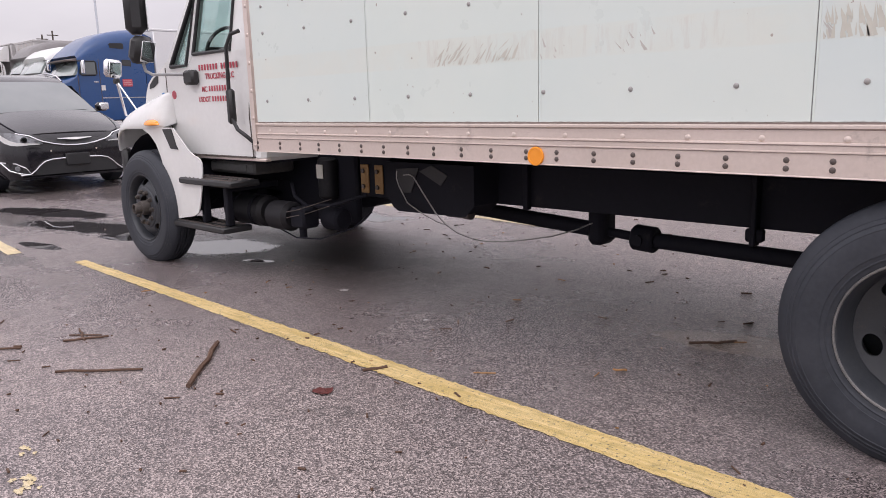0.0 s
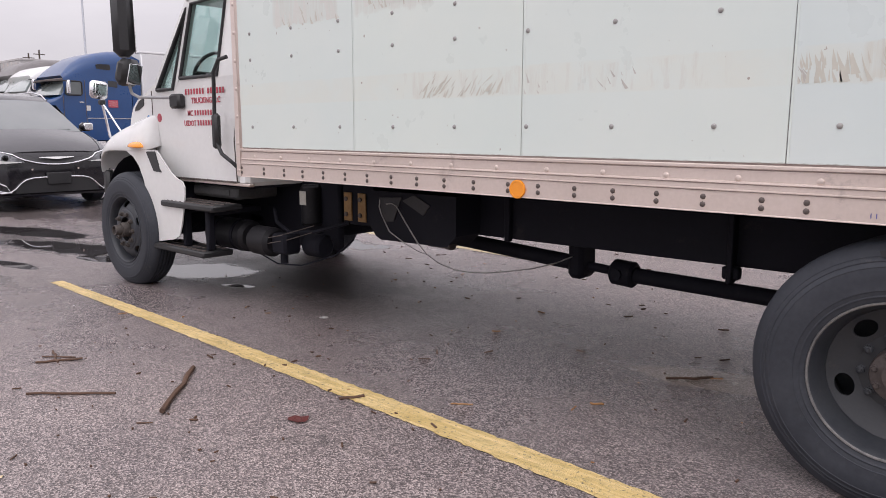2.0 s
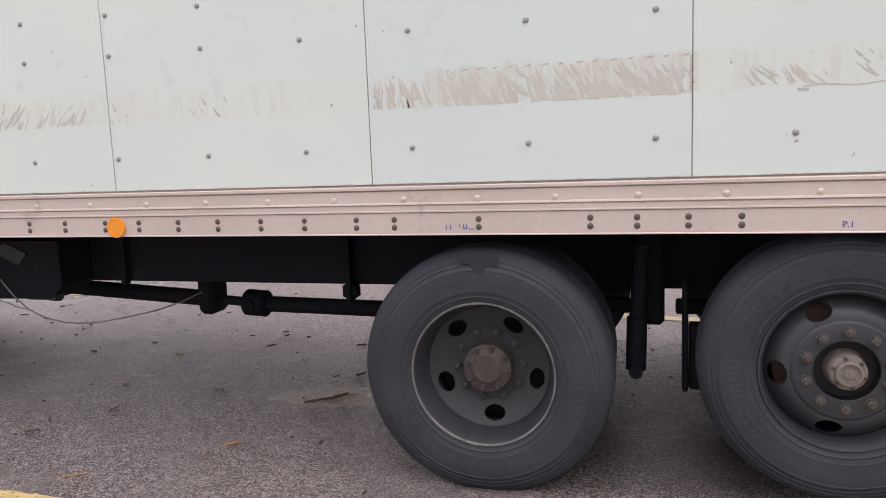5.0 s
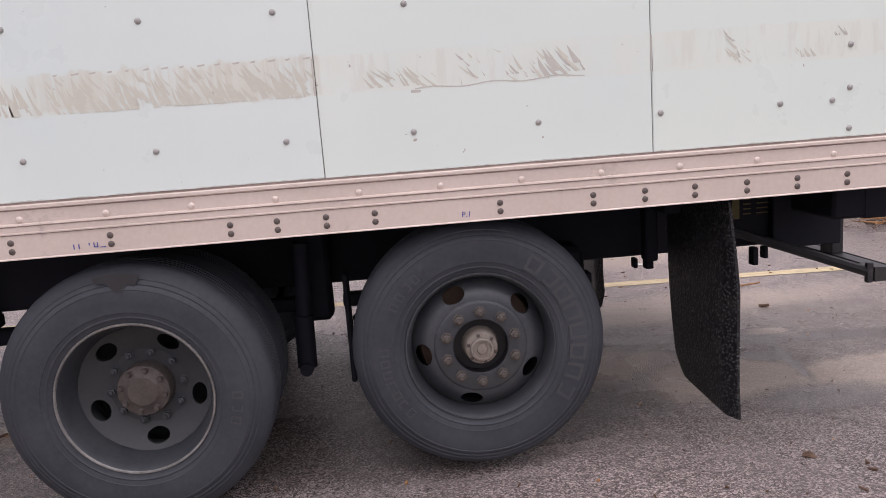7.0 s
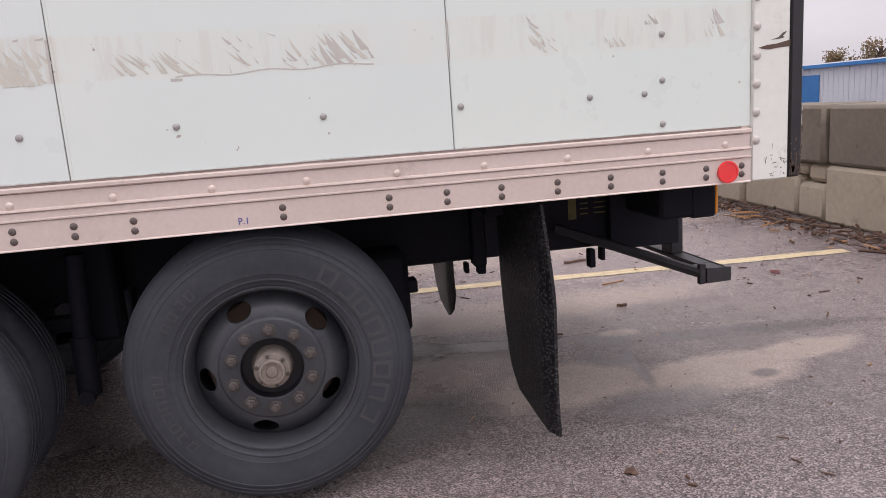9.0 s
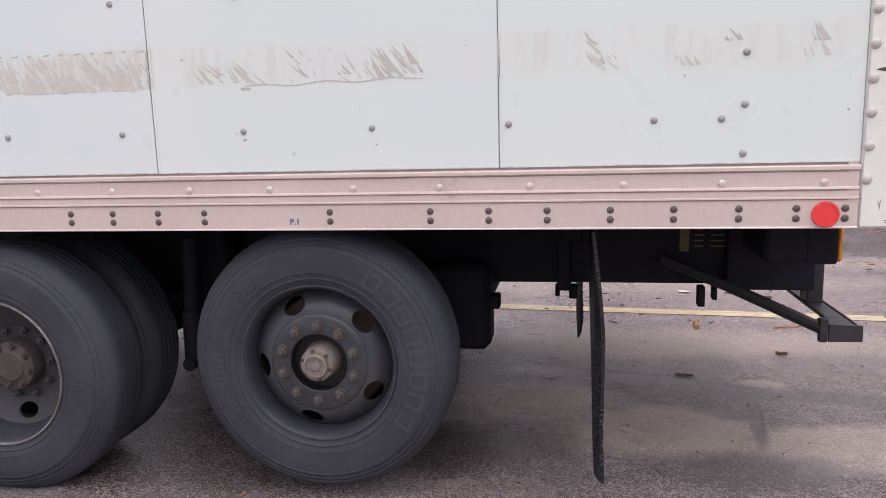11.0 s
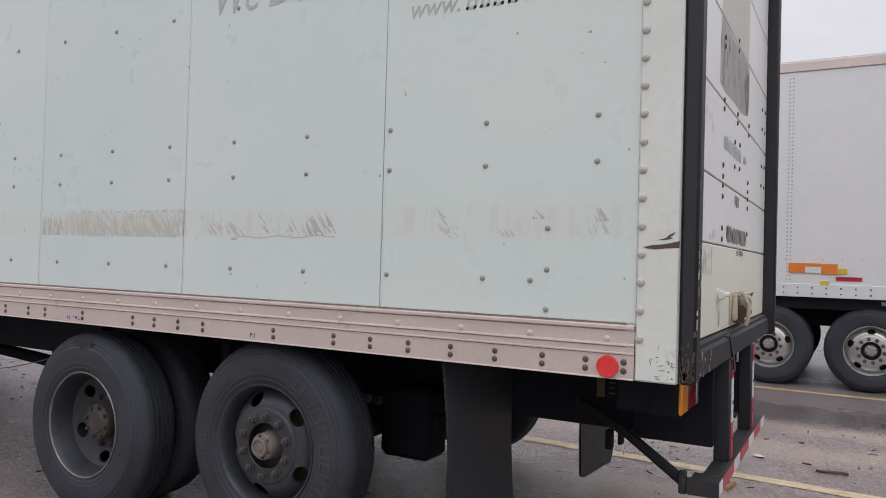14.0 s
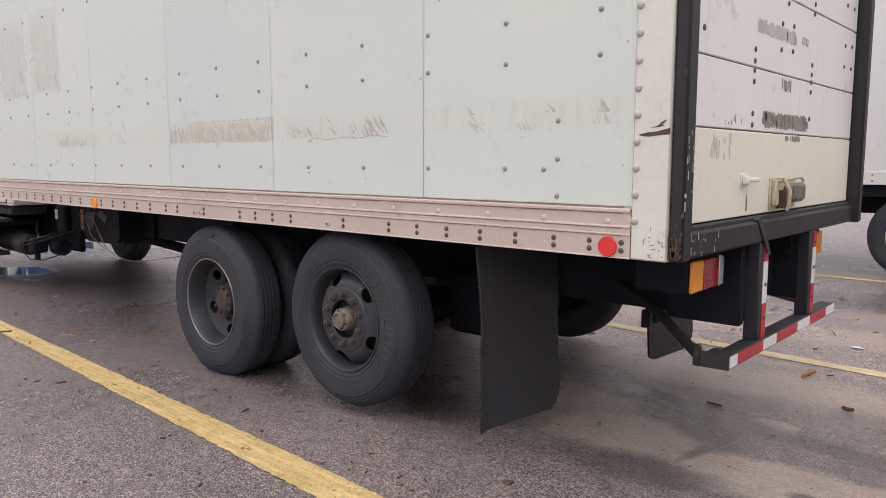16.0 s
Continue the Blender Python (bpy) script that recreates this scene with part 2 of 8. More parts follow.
M_POLE = surf("galvanised_pole", (0.45, 0.45, 0.46), (0.36, 0.36, 0.37), 0.5, 0.6, 0.4, 2, 30, 0.5, 0.1)
M_TRAILER = surf("trailer_white", (0.78, 0.785, 0.79), (0.74, 0.745, 0.755), 0.3, 0.42, 0.1, 0.7, 15, 0.5, 0.02)
M_ALUWHEEL = surf("polished_wheel", (0.62, 0.61, 0.60), (0.50, 0.49, 0.48), 0.25, 0.4, 0.8, 5, 50, 0.6, 0.08)
M_AMBER = surf("amber_lens", (0.97, 0.38, 0.02), (0.88, 0.28, 0.012), 0.15, 0.2, 0, 8, 200, 0.5, 0.1, coat=0.6)
M_REDLENS = surf("dark_red_lens", (0.36, 0.012, 0.022), (0.24, 0.008, 0.016), 0.12, 0.18, 0, 8, 160, 0.6, 0.12, coat=0.8)
M_CLEARLENS = surf("clear_lens", (0.62, 0.63, 0.66), (0.5, 0.5, 0.53), 0.1, 0.15, 0.3, 20, 200, 0.5, 0.05, coat=0.6)
M_LAMP = surf("headlamp_lens", (0.30, 0.31, 0.33), (0.10, 0.10, 0.11), 0.08, 0.12, 0.2, 9, 30, 0.6, 0.05, coat=1.0)
M_SEAT = surf("cab_interior", (0.05, 0.05, 0.05), (0.08, 0.08, 0.08), 0.8)
M_YTAPE = surf("yellow_sticker", (0.75, 0.52, 0.04), (0.65, 0.45, 0.03), 0.4)
M_OTAPE = surf("orange_sticker", (0.80, 0.24, 0.03), (0.7, 0.2, 0.03), 0.4)


def glass_material(name, tint, rough=0.02, alpha=0.35):
    m, n, l, p = material(name)
    g, t, mx = n.new("ShaderNodeBsdfGlossy"), n.new("ShaderNodeBsdfTransparent"), n.new("ShaderNodeMixShader")
    fr = n.new("ShaderNodeLayerWeight")
    fr.inputs["Blend"].default_value = 0.5
    co = n.new("ShaderNodeTexCoord").outputs["Object"]
    g.inputs["Roughness"].default_value = rough
    t.inputs["Color"].default_value = (*tint, 1)
    edge = calc(n, l, 'MULTIPLY', calc(n, l, 'POWER', fr.outputs["Facing"], 4.0), 0.7)
    l.new(calc(n, l, 'ADD', edge, calc(n, l, 'MULTIPLY', noise_tex(n, l, co, 2.0), 0.08)), mx.inputs["Fac"])
    l.new(t.outputs[0], mx.inputs[1])
    l.new(g.outputs[0], mx.inputs[2])
    l.new(mx.outputs[0], n["Material Output"].inputs["Surface"])
    return m


M_GLASS = glass_material("tinted_window_glass", (0.86, 0.94, 0.925))
M_DARKGLASS = glass_material("dark_window_glass", (0.16, 0.18, 0.19))
M_MIRROR = surf("mirror_glass", (0.85, 0.86, 0.87), (0.83, 0.84, 0.85), 0.02, 0.03, 1.0, 1, 10, 0.5, 0.0)


def panel_material():
    """White painted sheet with a band of torn adhesive left by old decals, and faint dirt."""
    m, n, l, p = material("white_panel_paint")
    co = n.new("ShaderNodeTexCoord").outputs["Object"]
    sep = n.new("ShaderNodeSeparateXYZ")
    l.new(co, sep.inputs[0])
    x, z = sep.outputs["X"], sep.outputs["Z"]
    base = mixed(n, l, ramp(n, l, noise_tex(n, l, co, 0.8, 5, 0.6), 0.35, 0.65), (0.692, 0.768, 0.744), (0.730, 0.788, 0.754))
    base = mixed(n, l, ramp(n, l, noise_tex(n, l, co, 26, 6, 0.8), 0.66, 0.82), base, (0.60, 0.65, 0.61))

    info = n.new("ShaderNodeObjectInfo")
    base = mixed(n, l, 1.0, base, ramp(n, l, info.outputs["Random"], 0.0, 1.0, (0.965, 0.975, 0.99, 1), (1.005, 1.01, 0.99, 1)), 'MULTIPLY')

    def window(v, lo, hi, soft=0.006):
        a = n.new("ShaderNodeMapRange")
        a.inputs["From Min"].default_value, a.inputs["From Max"].default_value = lo - soft, lo + soft
        l.new(v, a.inputs["Value"])
        b = n.new("ShaderNodeMapRange")
        b.inputs["From Min"].default_value, b.inputs["From Max"].default_value = hi - soft, hi + soft
        b.inputs["To Min"].default_value, b.inputs["To Max"].default_value = 1, 0
        l.new(v, b.inputs["Value"])
        return calc(n, l, 'MULTIPLY', a.outputs[0], b.outputs[0])
    # slanted coordinates for the scraper's strokes
    strokes = n.new("ShaderNodeMapping")
    strokes.inputs["Rotation"].default_value = (0, radians(-38), 0)
    strokes.inputs["Scale"].default_value = (24, 1, 4.0)
    l.new(co, strokes.inputs["Vector"])
    torn = noise_tex(n, l, strokes.outputs["Vector"], 1.0, 5, 0.65)
    upright = n.new("ShaderNodeMapping")
    upright.inputs["Rotation"].default_value = (0, radians(-24), 0)
    upright.inputs["Scale"].default_value = (52, 1, 3.0)
    l.new(co, upright.inputs["Vector"])
    combed = noise_tex(n, l, upright.outputs["Vector"], 1.0, 4, 0.6)
    patch = noise_tex(n, l, co, 5.0, 4, 0.6)
    edge = calc(n, l, 'MULTIPLY', calc(n, l, 'SUBTRACT', noise_tex(n, l, co, 14, 4), 0.5), 0.10)
    zz = calc(n, l, 'ADD', z, edge)
    glue, grime = (0.735, 0.735, 0.645), (0.40, 0.37, 0.32)
    ox = 2.0                                   # the mesh's origin lies at x = -2
    band = window(z, 1.555, 1.697, 0.004)
    # faint cream film along the whole band
    base = mixed(n, l, calc(n, l, 'MULTIPLY', band, calc(n, l, 'MULTIPLY', ramp(n, l, patch, 0.30, 0.60), 0.34)), base, glue)
    # combed residue on the panel over the wheels
    part1 = calc(n, l, 'MULTIPLY', window(zz, 1.565, 1.697), window(x, -0.70 + ox, 0.30 + ox, 0.02))
    base = mixed(n, l, calc(n, l, 'MULTIPLY', part1, calc(n, l, 'MULTIPLY', ramp(n, l, combed, 0.38, 0.60), 0.55)), base, (0.595, 0.57, 0.49))
    base = mixed(n, l, calc(n, l, 'MULTIPLY', part1, calc(n, l, 'MULTIPLY', ramp(n, l, patch, 0.40, 0.62), 0.40)), base, (0.62, 0.59, 0.50))
    # thin smears either side of it
    for lo, hi in ((0.36, 1.24), (1.6, 2.58), (-3.05, -1.2)):
        smear = calc(n, l, 'MULTIPLY', window(zz, 1.565, 1.69), window(x, lo + ox, hi + ox, 0.06))
        base = mixed(n, l, calc(n, l, 'MULTIPLY', smear, calc(n, l, 'MULTIPLY', ramp(n, l, torn, 0.50, 0.64), 0.35)), base, (0.62, 0.60, 0.55))
    # two large patches of film higher up near the cab
    high = calc(n, l, 'MULTIPLY', window(zz, 2.05, 2.75, 0.01), calc(n, l, 'MAXIMUM', window(x, -4.2 + ox, -3.55 + ox, 0.01), window(x, -3.40 + ox, -2.78 + ox, 0.01)))
    base = mixed(n, l, calc(n, l, 'MULTIPLY', high, ramp(n, l, combed, 0.35, 0.75, (0.25,) * 3 + (1,), (0.8,) * 3 + (1,))), base, (0.64, 0.65, 0.60))
    # grime settled along the foot of the wall
    foot = calc(n, l, 'MULTIPLY', window(calc(n, l, 'ADD', z, calc(n, l, 'MULTIPLY', calc(n, l, 'SUBTRACT', noise_tex(n, l, co, 38, 4), 0.5), 0.014)), 1.25, 1.2655, 0.002), ramp(n, l, noise_tex(n, l, co, 7, 4), 0.40, 0.60))
    base = mixed(n, l, calc(n, l, 'MULTIPLY', foot, 0.6), base, (0.30, 0.27, 0.24))
    # specks
    base = mixed(n, l, ramp(n, l, noise_tex(n, l, co, 33, 2, 0.4), 0.765, 0.785), base, grime)
    l.new(base, p.inputs["Base Color"])
    l.new(ramp(n, l, patch, 0.3, 0.7, (0.26,) * 3 + (1,), (0.40,) * 3 + (1,)), p.inputs["Roughness"])
    p.inputs["Specular IOR Level"].default_value = 0.4
    bumped(n, l, p, noise_tex(n, l, co, 2.5, 2), 0.12, 0.02)
    return m


M_PANEL = panel_material()


def door_material():
    m, n, l, p = material("white_roll_door_paint")
    co = n.new("ShaderNodeTexCoord").outputs["Object"]
    fac = noise_tex(n, l, co, 3.0, 6, 0.7)
    base = mixed(n, l, ramp(n, l, noise_tex(n, l, co, 0.9, 4), 0.35, 0.65), (0.82, 0.82, 0.81), (0.79, 0.785, 0.76))
    base = mixed(n, l, ramp(n, l, fac, 0.62, 0.74), base, (0.50, 0.47, 0.38))
    drip = n.new("ShaderNodeMapping")
    drip.inputs["Scale"].default_value = (1, 40, 1.4)
    l.new(co, drip.inputs["Vector"])
    base = mixed(n, l, calc(n, l, 'MULTIPLY', ramp(n, l, noise_tex(n, l, drip.outputs["Vector"], 1.0, 4), 0.60, 0.78), 0.5), base, (0.52, 0.48, 0.36))
    l.new(base, p.inputs["Base Color"])
    p.inputs["Roughness"].default_value = 0.36
    bumped(n, l, p, noise_tex(n, l, co, 5, 2), 0.1, 0.01)
    return m


M_DOOR = door_material()
M_CREAM = surf("cream_door_panel", (0.83, 0.81, 0.70), (0.78, 0.755, 0.64), 0.35, 0.45, 0, 1.6, 25, 0.7, 0.05, dirt=(0.60, 0.565, 0.44))


def asphalt_material():
    """Damp aggregate, with stains, bleached patches and rain water where they lie on the lot; some light and shade is
    put into its colour.
    """
    m, n, l, p = material("wet_asphalt")
    co = n.new("ShaderNodeTexCoord").outputs["Object"]
    stones = n.new("ShaderNodeTexVoronoi")
    stones.inputs["Scale"].default_value = 155
    l.new(co, stones.inputs["Vector"])
    fine = noise_tex(n, l, co, 380, 2)
    cell = n.new("ShaderNodeSeparateColor")
    l.new(stones.outputs["Color"], cell.inputs[0])
    tone = calc(n, l, 'ADD', calc(n, l, 'MULTIPLY', cell.outputs[0], 0.6), calc(n, l, 'MULTIPLY', fine, 0.4))
    r = n.new("ShaderNodeValToRGB")
    e = r.color_ramp.elements
    e[0].position, e[0].color = 0.12, (0.030, 0.0265, 0.027, 1)
    e[1].position, e[1].color = 0.92, (0.55, 0.48, 0.462, 1)
    mid = e.new(0.50)
    mid.color = (0.150, 0.129, 0.129, 1)
    l.new(tone, r.inputs["Fac"])
    colour = r.outputs["Color"]
    wide = noise_tex(n, l, co, 0.42, 6, 0.62)
    ragged = calc(n, l, 'SUBTRACT', noise_tex(n, l, co, 2.3, 8, 0.72), 0.5)
    colour = mixed(n, l, 1.0, colour, ramp(n, l, wide, 0.34, 0.66, (0.80, 0.79, 0.82, 1), (1.12, 1.10, 1.09, 1)), 'MULTIPLY')

    mottle = calc(n, l, 'ADD', calc(n, l, 'MULTIPLY', noise_tex(n, l, co, 7.0, 6, 0.7), 0.6), calc(n, l, 'MULTIPLY', noise_tex(n, l, co, 31, 4, 0.6), 0.4))
    colour = mixed(n, l, 1.0, colour, ramp(n, l, mottle, 0.36, 0.64, (0.86, 0.845, 0.84, 1), (1.26, 1.25, 1.25, 1)), 'MULTIPLY')

    def spot(cx, cy, rx, ry, turn=0.0, soft=0.35, rag=1.6):
        mp = n.new("ShaderNodeMapping")
        mp.vector_type = 'TEXTURE'
        mp.inputs["Location"].default_value = (cx, cy, 0)
        mp.inputs["Rotation"].default_value = (0, 0, turn)
        mp.inputs["Scale"].default_value = (rx, ry, 1000)
        l.new(co, mp.inputs["Vector"])
        ln = n.new("ShaderNodeVectorMath")
        ln.operation = 'LENGTH'
        l.new(mp.outputs["Vector"], ln.inputs[0])
        d = calc(n, l, 'ADD', ln.outputs["Value"], calc(n, l, 'MULTIPLY', ragged, rag))
        mr = n.new("ShaderNodeMapRange")
        mr.inputs["From Min"].default_value, mr.inputs["From Max"].default_value = 1.0 + soft / 2, 1.0 - soft / 2
        l.new(d, mr.inputs["Value"])
        return mr.outputs[0]

    def union(items):
        out = items[0]
        for q in items[1:]:
            out = calc(n, l, 'MAXIMUM', out, q)
        return out
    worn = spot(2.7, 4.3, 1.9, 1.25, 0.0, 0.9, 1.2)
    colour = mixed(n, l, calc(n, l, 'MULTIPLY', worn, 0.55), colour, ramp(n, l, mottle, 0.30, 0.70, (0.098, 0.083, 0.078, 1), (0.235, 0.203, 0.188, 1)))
    dry = colour
    bleached = union([spot(2.95, 3.70, 0.48, 0.24, 0.15, 0.4, 1.1), spot(3.55, 3.86, 0.36, 0.12, 0.15, 0.4, 1.1), spot(2.18, 3.82, 0.42, 0.28, 0.1, 0.5, 1.2), spot(1.55, 4.15, 0.45, 0.26, 0.1, 0.5, 1.2), spot(2.75, 4.47, 0.13, 0.06, 0, 0.3, 0.8), spot(-1.5, 3.98, 0.50, 0.17, 0.25, 0.2, 0.9),
                      spot(2.2, 5.2, 1.5, 0.30, 0.05, 0.6), spot(2.4, 6.9, 1.8, 0.30, 0.08, 0.9, 2.6), spot(3.9, 7.9, 1.6, 0.28, -0.05, 0.9, 2.6)])
    # damp places, a crack, and spots simply darker under and behind the truck
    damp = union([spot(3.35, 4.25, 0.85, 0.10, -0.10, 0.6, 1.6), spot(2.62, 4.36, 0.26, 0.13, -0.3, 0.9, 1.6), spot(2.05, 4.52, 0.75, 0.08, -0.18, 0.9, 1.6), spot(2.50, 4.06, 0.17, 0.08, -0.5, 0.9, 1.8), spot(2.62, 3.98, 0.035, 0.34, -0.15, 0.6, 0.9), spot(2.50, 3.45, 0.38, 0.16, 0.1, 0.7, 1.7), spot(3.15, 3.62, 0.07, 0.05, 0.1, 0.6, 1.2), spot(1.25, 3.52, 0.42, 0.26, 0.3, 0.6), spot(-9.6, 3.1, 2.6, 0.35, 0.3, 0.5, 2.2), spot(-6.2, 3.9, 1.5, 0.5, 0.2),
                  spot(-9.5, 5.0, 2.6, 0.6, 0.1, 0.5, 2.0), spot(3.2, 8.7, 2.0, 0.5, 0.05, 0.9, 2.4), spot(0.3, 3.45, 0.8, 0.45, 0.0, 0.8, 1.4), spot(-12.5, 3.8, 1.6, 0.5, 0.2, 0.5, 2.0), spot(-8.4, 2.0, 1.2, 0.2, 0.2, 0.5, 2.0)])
    water = union([spot(-10.1, 3.42, 0.95, 0.26, 0.40, 0.12, 1.6), spot(-8.75, 3.33, 0.95, 0.26, 0.40, 0.12, 1.6), spot(-8.15, 2.56, 0.34, 0.09, 0.2, 0.12, 1.6), spot(-7.85, 3.36, 0.34, 0.15, 0.4, 0.12, 1.6), spot(-6.65, 3.72, 0.62, 0.36, 0.5, 0.12, 1.4), spot(-5.72, 3.60, 0.16, 0.06, 0.4, 0.12, 1.4), 
                   spot(-9.0, 2.2, 0.8, 0.06, 0.15, 0.12, 2.1), spot(-7.6, 5.75, 1.3, 0.36, 0.1, 0.12, 1.7), spot(-12.9, 3.55, 0.8, 0.16, 0.4, 0.12, 1.9)])
    # brighter daylight on the lot behind the truck, multiplied into the colour
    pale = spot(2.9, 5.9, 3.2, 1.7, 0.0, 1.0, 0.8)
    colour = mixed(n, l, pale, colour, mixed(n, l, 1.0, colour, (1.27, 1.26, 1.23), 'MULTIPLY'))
    # daylight and wet sheen beyond the truck, likewise painted into the colour
    far_side_light = calc(n, l, 'MAXIMUM', spot(-2.2, 6.8, 4.5, 2.2, 0.0, 1.0, 0.8), spot(-0.8, 5.3, 1.8, 1.5, 0.0, 1.0, 0.8))
    colour = mixed(n, l, far_side_light, colour, mixed(n, l, 1.0, colour, (1.40, 1.37, 1.35), 'MULTIPLY'))
    # open ground beside the truck, its stronger light painted in as well
    near_light = calc(n, l, 'MAXIMUM', spot(-3.6, 1.0, 4.0, 1.7, 0.0, 1.0, 0.8), calc(n, l, 'MAXIMUM', spot(1.4, 1.1, 2.6, 0.9, 0.0, 1.0, 0.8), spot(1.3, 2.75, 1.5, 0.75, 0.0, 1.0, 0.8)))
    colour = mixed(n, l, near_light, colour, mixed(n, l, 1.0, colour, (1.20, 1.18, 1.17), 'MULTIPLY'))
    stain = ramp(n, l, noise_tex(n, l, co, 1.7, 7, 0.7), 0.54, 0.80)
    colour = mixed(n, l, calc(n, l, 'MULTIPLY', stain, 0.35), colour, (0.062, 0.055, 0.056))
    colour = mixed(n, l, calc(n, l, 'MULTIPLY', bleached, 0.82), colour, mixed(n, l, 0.55, (0.52, 0.45, 0.38), mixed(n, l, 1.0, dry, (1.75, 1.60, 1.45), 'MULTIPLY')))
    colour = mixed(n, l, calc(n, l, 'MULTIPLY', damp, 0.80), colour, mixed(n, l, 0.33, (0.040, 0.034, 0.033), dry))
    # shade and dark reflection under the cab, painted into colour and gloss
    cab_shade = spot(-5.3, 4.35, 1.35, 0.72, -0.15, 1.1, 1.3)
    colour = mixed(n, l, calc(n, l, 'MULTIPLY', cab_shade, 0.75), colour, (0.018, 0.016, 0.017))
    # old cracks
    crack = n.new("ShaderNodeTexVoronoi")
    crack.feature = 'DISTANCE_TO_EDGE'
    crack.inputs["Scale"].default_value = 0.45
    bend = n.new("ShaderNodeVectorMath")
    bend.operation = 'ADD'
    wob = n.new("ShaderNodeTexNoise")
    wob.inputs["Scale"].default_value, wob.inputs["Detail"].default_value = 2.5, 6
    l.new(co, wob.inputs["Vector"])
    l.new(co, bend.inputs[0])
    l.new(wob.outputs["Color"], bend.inputs[1])
    l.new(bend.outputs["Vector"], crack.inputs["Vector"])
    line = ramp(n, l, crack.outputs["Distance"], 0.002, 0.007, (1, 1, 1, 1), (0, 0, 0, 1))
    line = calc(n, l, 'MULTIPLY', line, ramp(n, l, noise_tex(n, l, co, 0.8, 3), 0.52, 0.6))
    colour = mixed(n, l, calc(n, l, 'MULTIPLY', line, 0.55), colour, (0.045, 0.04, 0.04))
    colour = mixed(n, l, water, colour, (0.030, 0.027, 0.028))
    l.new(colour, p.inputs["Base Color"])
    rough = ramp(n, l, wide, 0.36, 0.62, (0.20,) * 3 + (1,), (0.40,) * 3 + (1,))
    rough = mixed(n, l, calc(n, l, 'MULTIPLY', damp, 0.7), rough, (0.17,) * 3)
    rough = mixed(n, l, cab_shade, rough, (0.50,) * 3)
    rough = mixed(n, l, water, rough, (0.025,) * 3)
    l.new(rough, p.inputs["Roughness"])
    p.inputs["Specular IOR Level"].default_value = 0.5
    height = calc(n, l, 'ADD', stones.outputs["Distance"], calc(n, l, 'MULTIPLY', fine, 0.3))
    bumped(n, l, p, calc(n, l, 'MULTIPLY', height, calc(n, l, 'SUBTRACT', 1.0, calc(n, l, 'MAXIMUM', water, calc(n, l, 'MULTIPLY', damp, 0.65)))), 0.55, 0.006)
    return m


M_ASPHALT = asphalt_material()


def line_material(name, tone, worn):
    m, n, l, p = material(name)
    co = n.new("ShaderNodeTexCoord").outputs["Object"]
    stones = n.new("ShaderNodeTexVoronoi")
    stones.inputs["Scale"].default_value = 185
    l.new(co, stones.inputs["Vector"])
    grain = noise_tex(n, l, co, 60, 5, 0.75)
    base = mixed(n, l, ramp(n, l, noise_tex(n, l, co, 3, 5), 0.3, 0.7), tone, tuple(c * 0.82 for c in tone))
    along = n.new("ShaderNodeMapping")
    along.inputs["Scale"].default_value = (2.2, 34, 1)
    l.new(co, along.inputs["Vector"])
    base = mixed(n, l, ramp(n, l, noise_tex(n, l, along.outputs["Vector"], 1.0, 6, 0.7), 0.42, 0.66), base, tuple(min(1.0, c * 1.05 + 0.14) for c in tone))
    base = mixed(n, l, calc(n, l, 'MULTIPLY', ramp(n, l, noise_tex(n, l, co, 11, 6, 0.75), 0.50, 0.68), 0.55), base, tuple(c * 0.52 for c in tone))
    base = mixed(n, l, ramp(n, l, grain, worn, worn + 0.08), base, (0.11, 0.095, 0.075))
    base = mixed(n, l, calc(n, l, 'MULTIPLY', ramp(n, l, noise_tex(n, l, co, 1.6, 7, 0.75), 0.56, 0.70), 0.6), base, (0.20, 0.16, 0.09))
    l.new(base, p.inputs["Base Color"])
    p.inputs["Roughness"].default_value = 0.55
    bumped(n, l, p, stones.outputs["Distance"], 0.5, 0.005)
    return m


M_YELLOW = line_material("yellow_road_paint", (0.70, 0.51, 0.20), 0.57)
M_PALELINE = line_material("faded_road_paint", (0.62, 0.50, 0.29), 0.60)
M_RES_A = surf("grey_adhesive", (0.55, 0.54, 0.50), (0.47, 0.455, 0.42), 0.55)
M_RES_C = surf("thin_adhesive", (0.665, 0.675, 0.63), (0.70, 0.72, 0.68), 0.5)
M_RES_B = surf("pale_adhesive", (0.62, 0.615, 0.545), (0.57, 0.56, 0.495), 0.55)


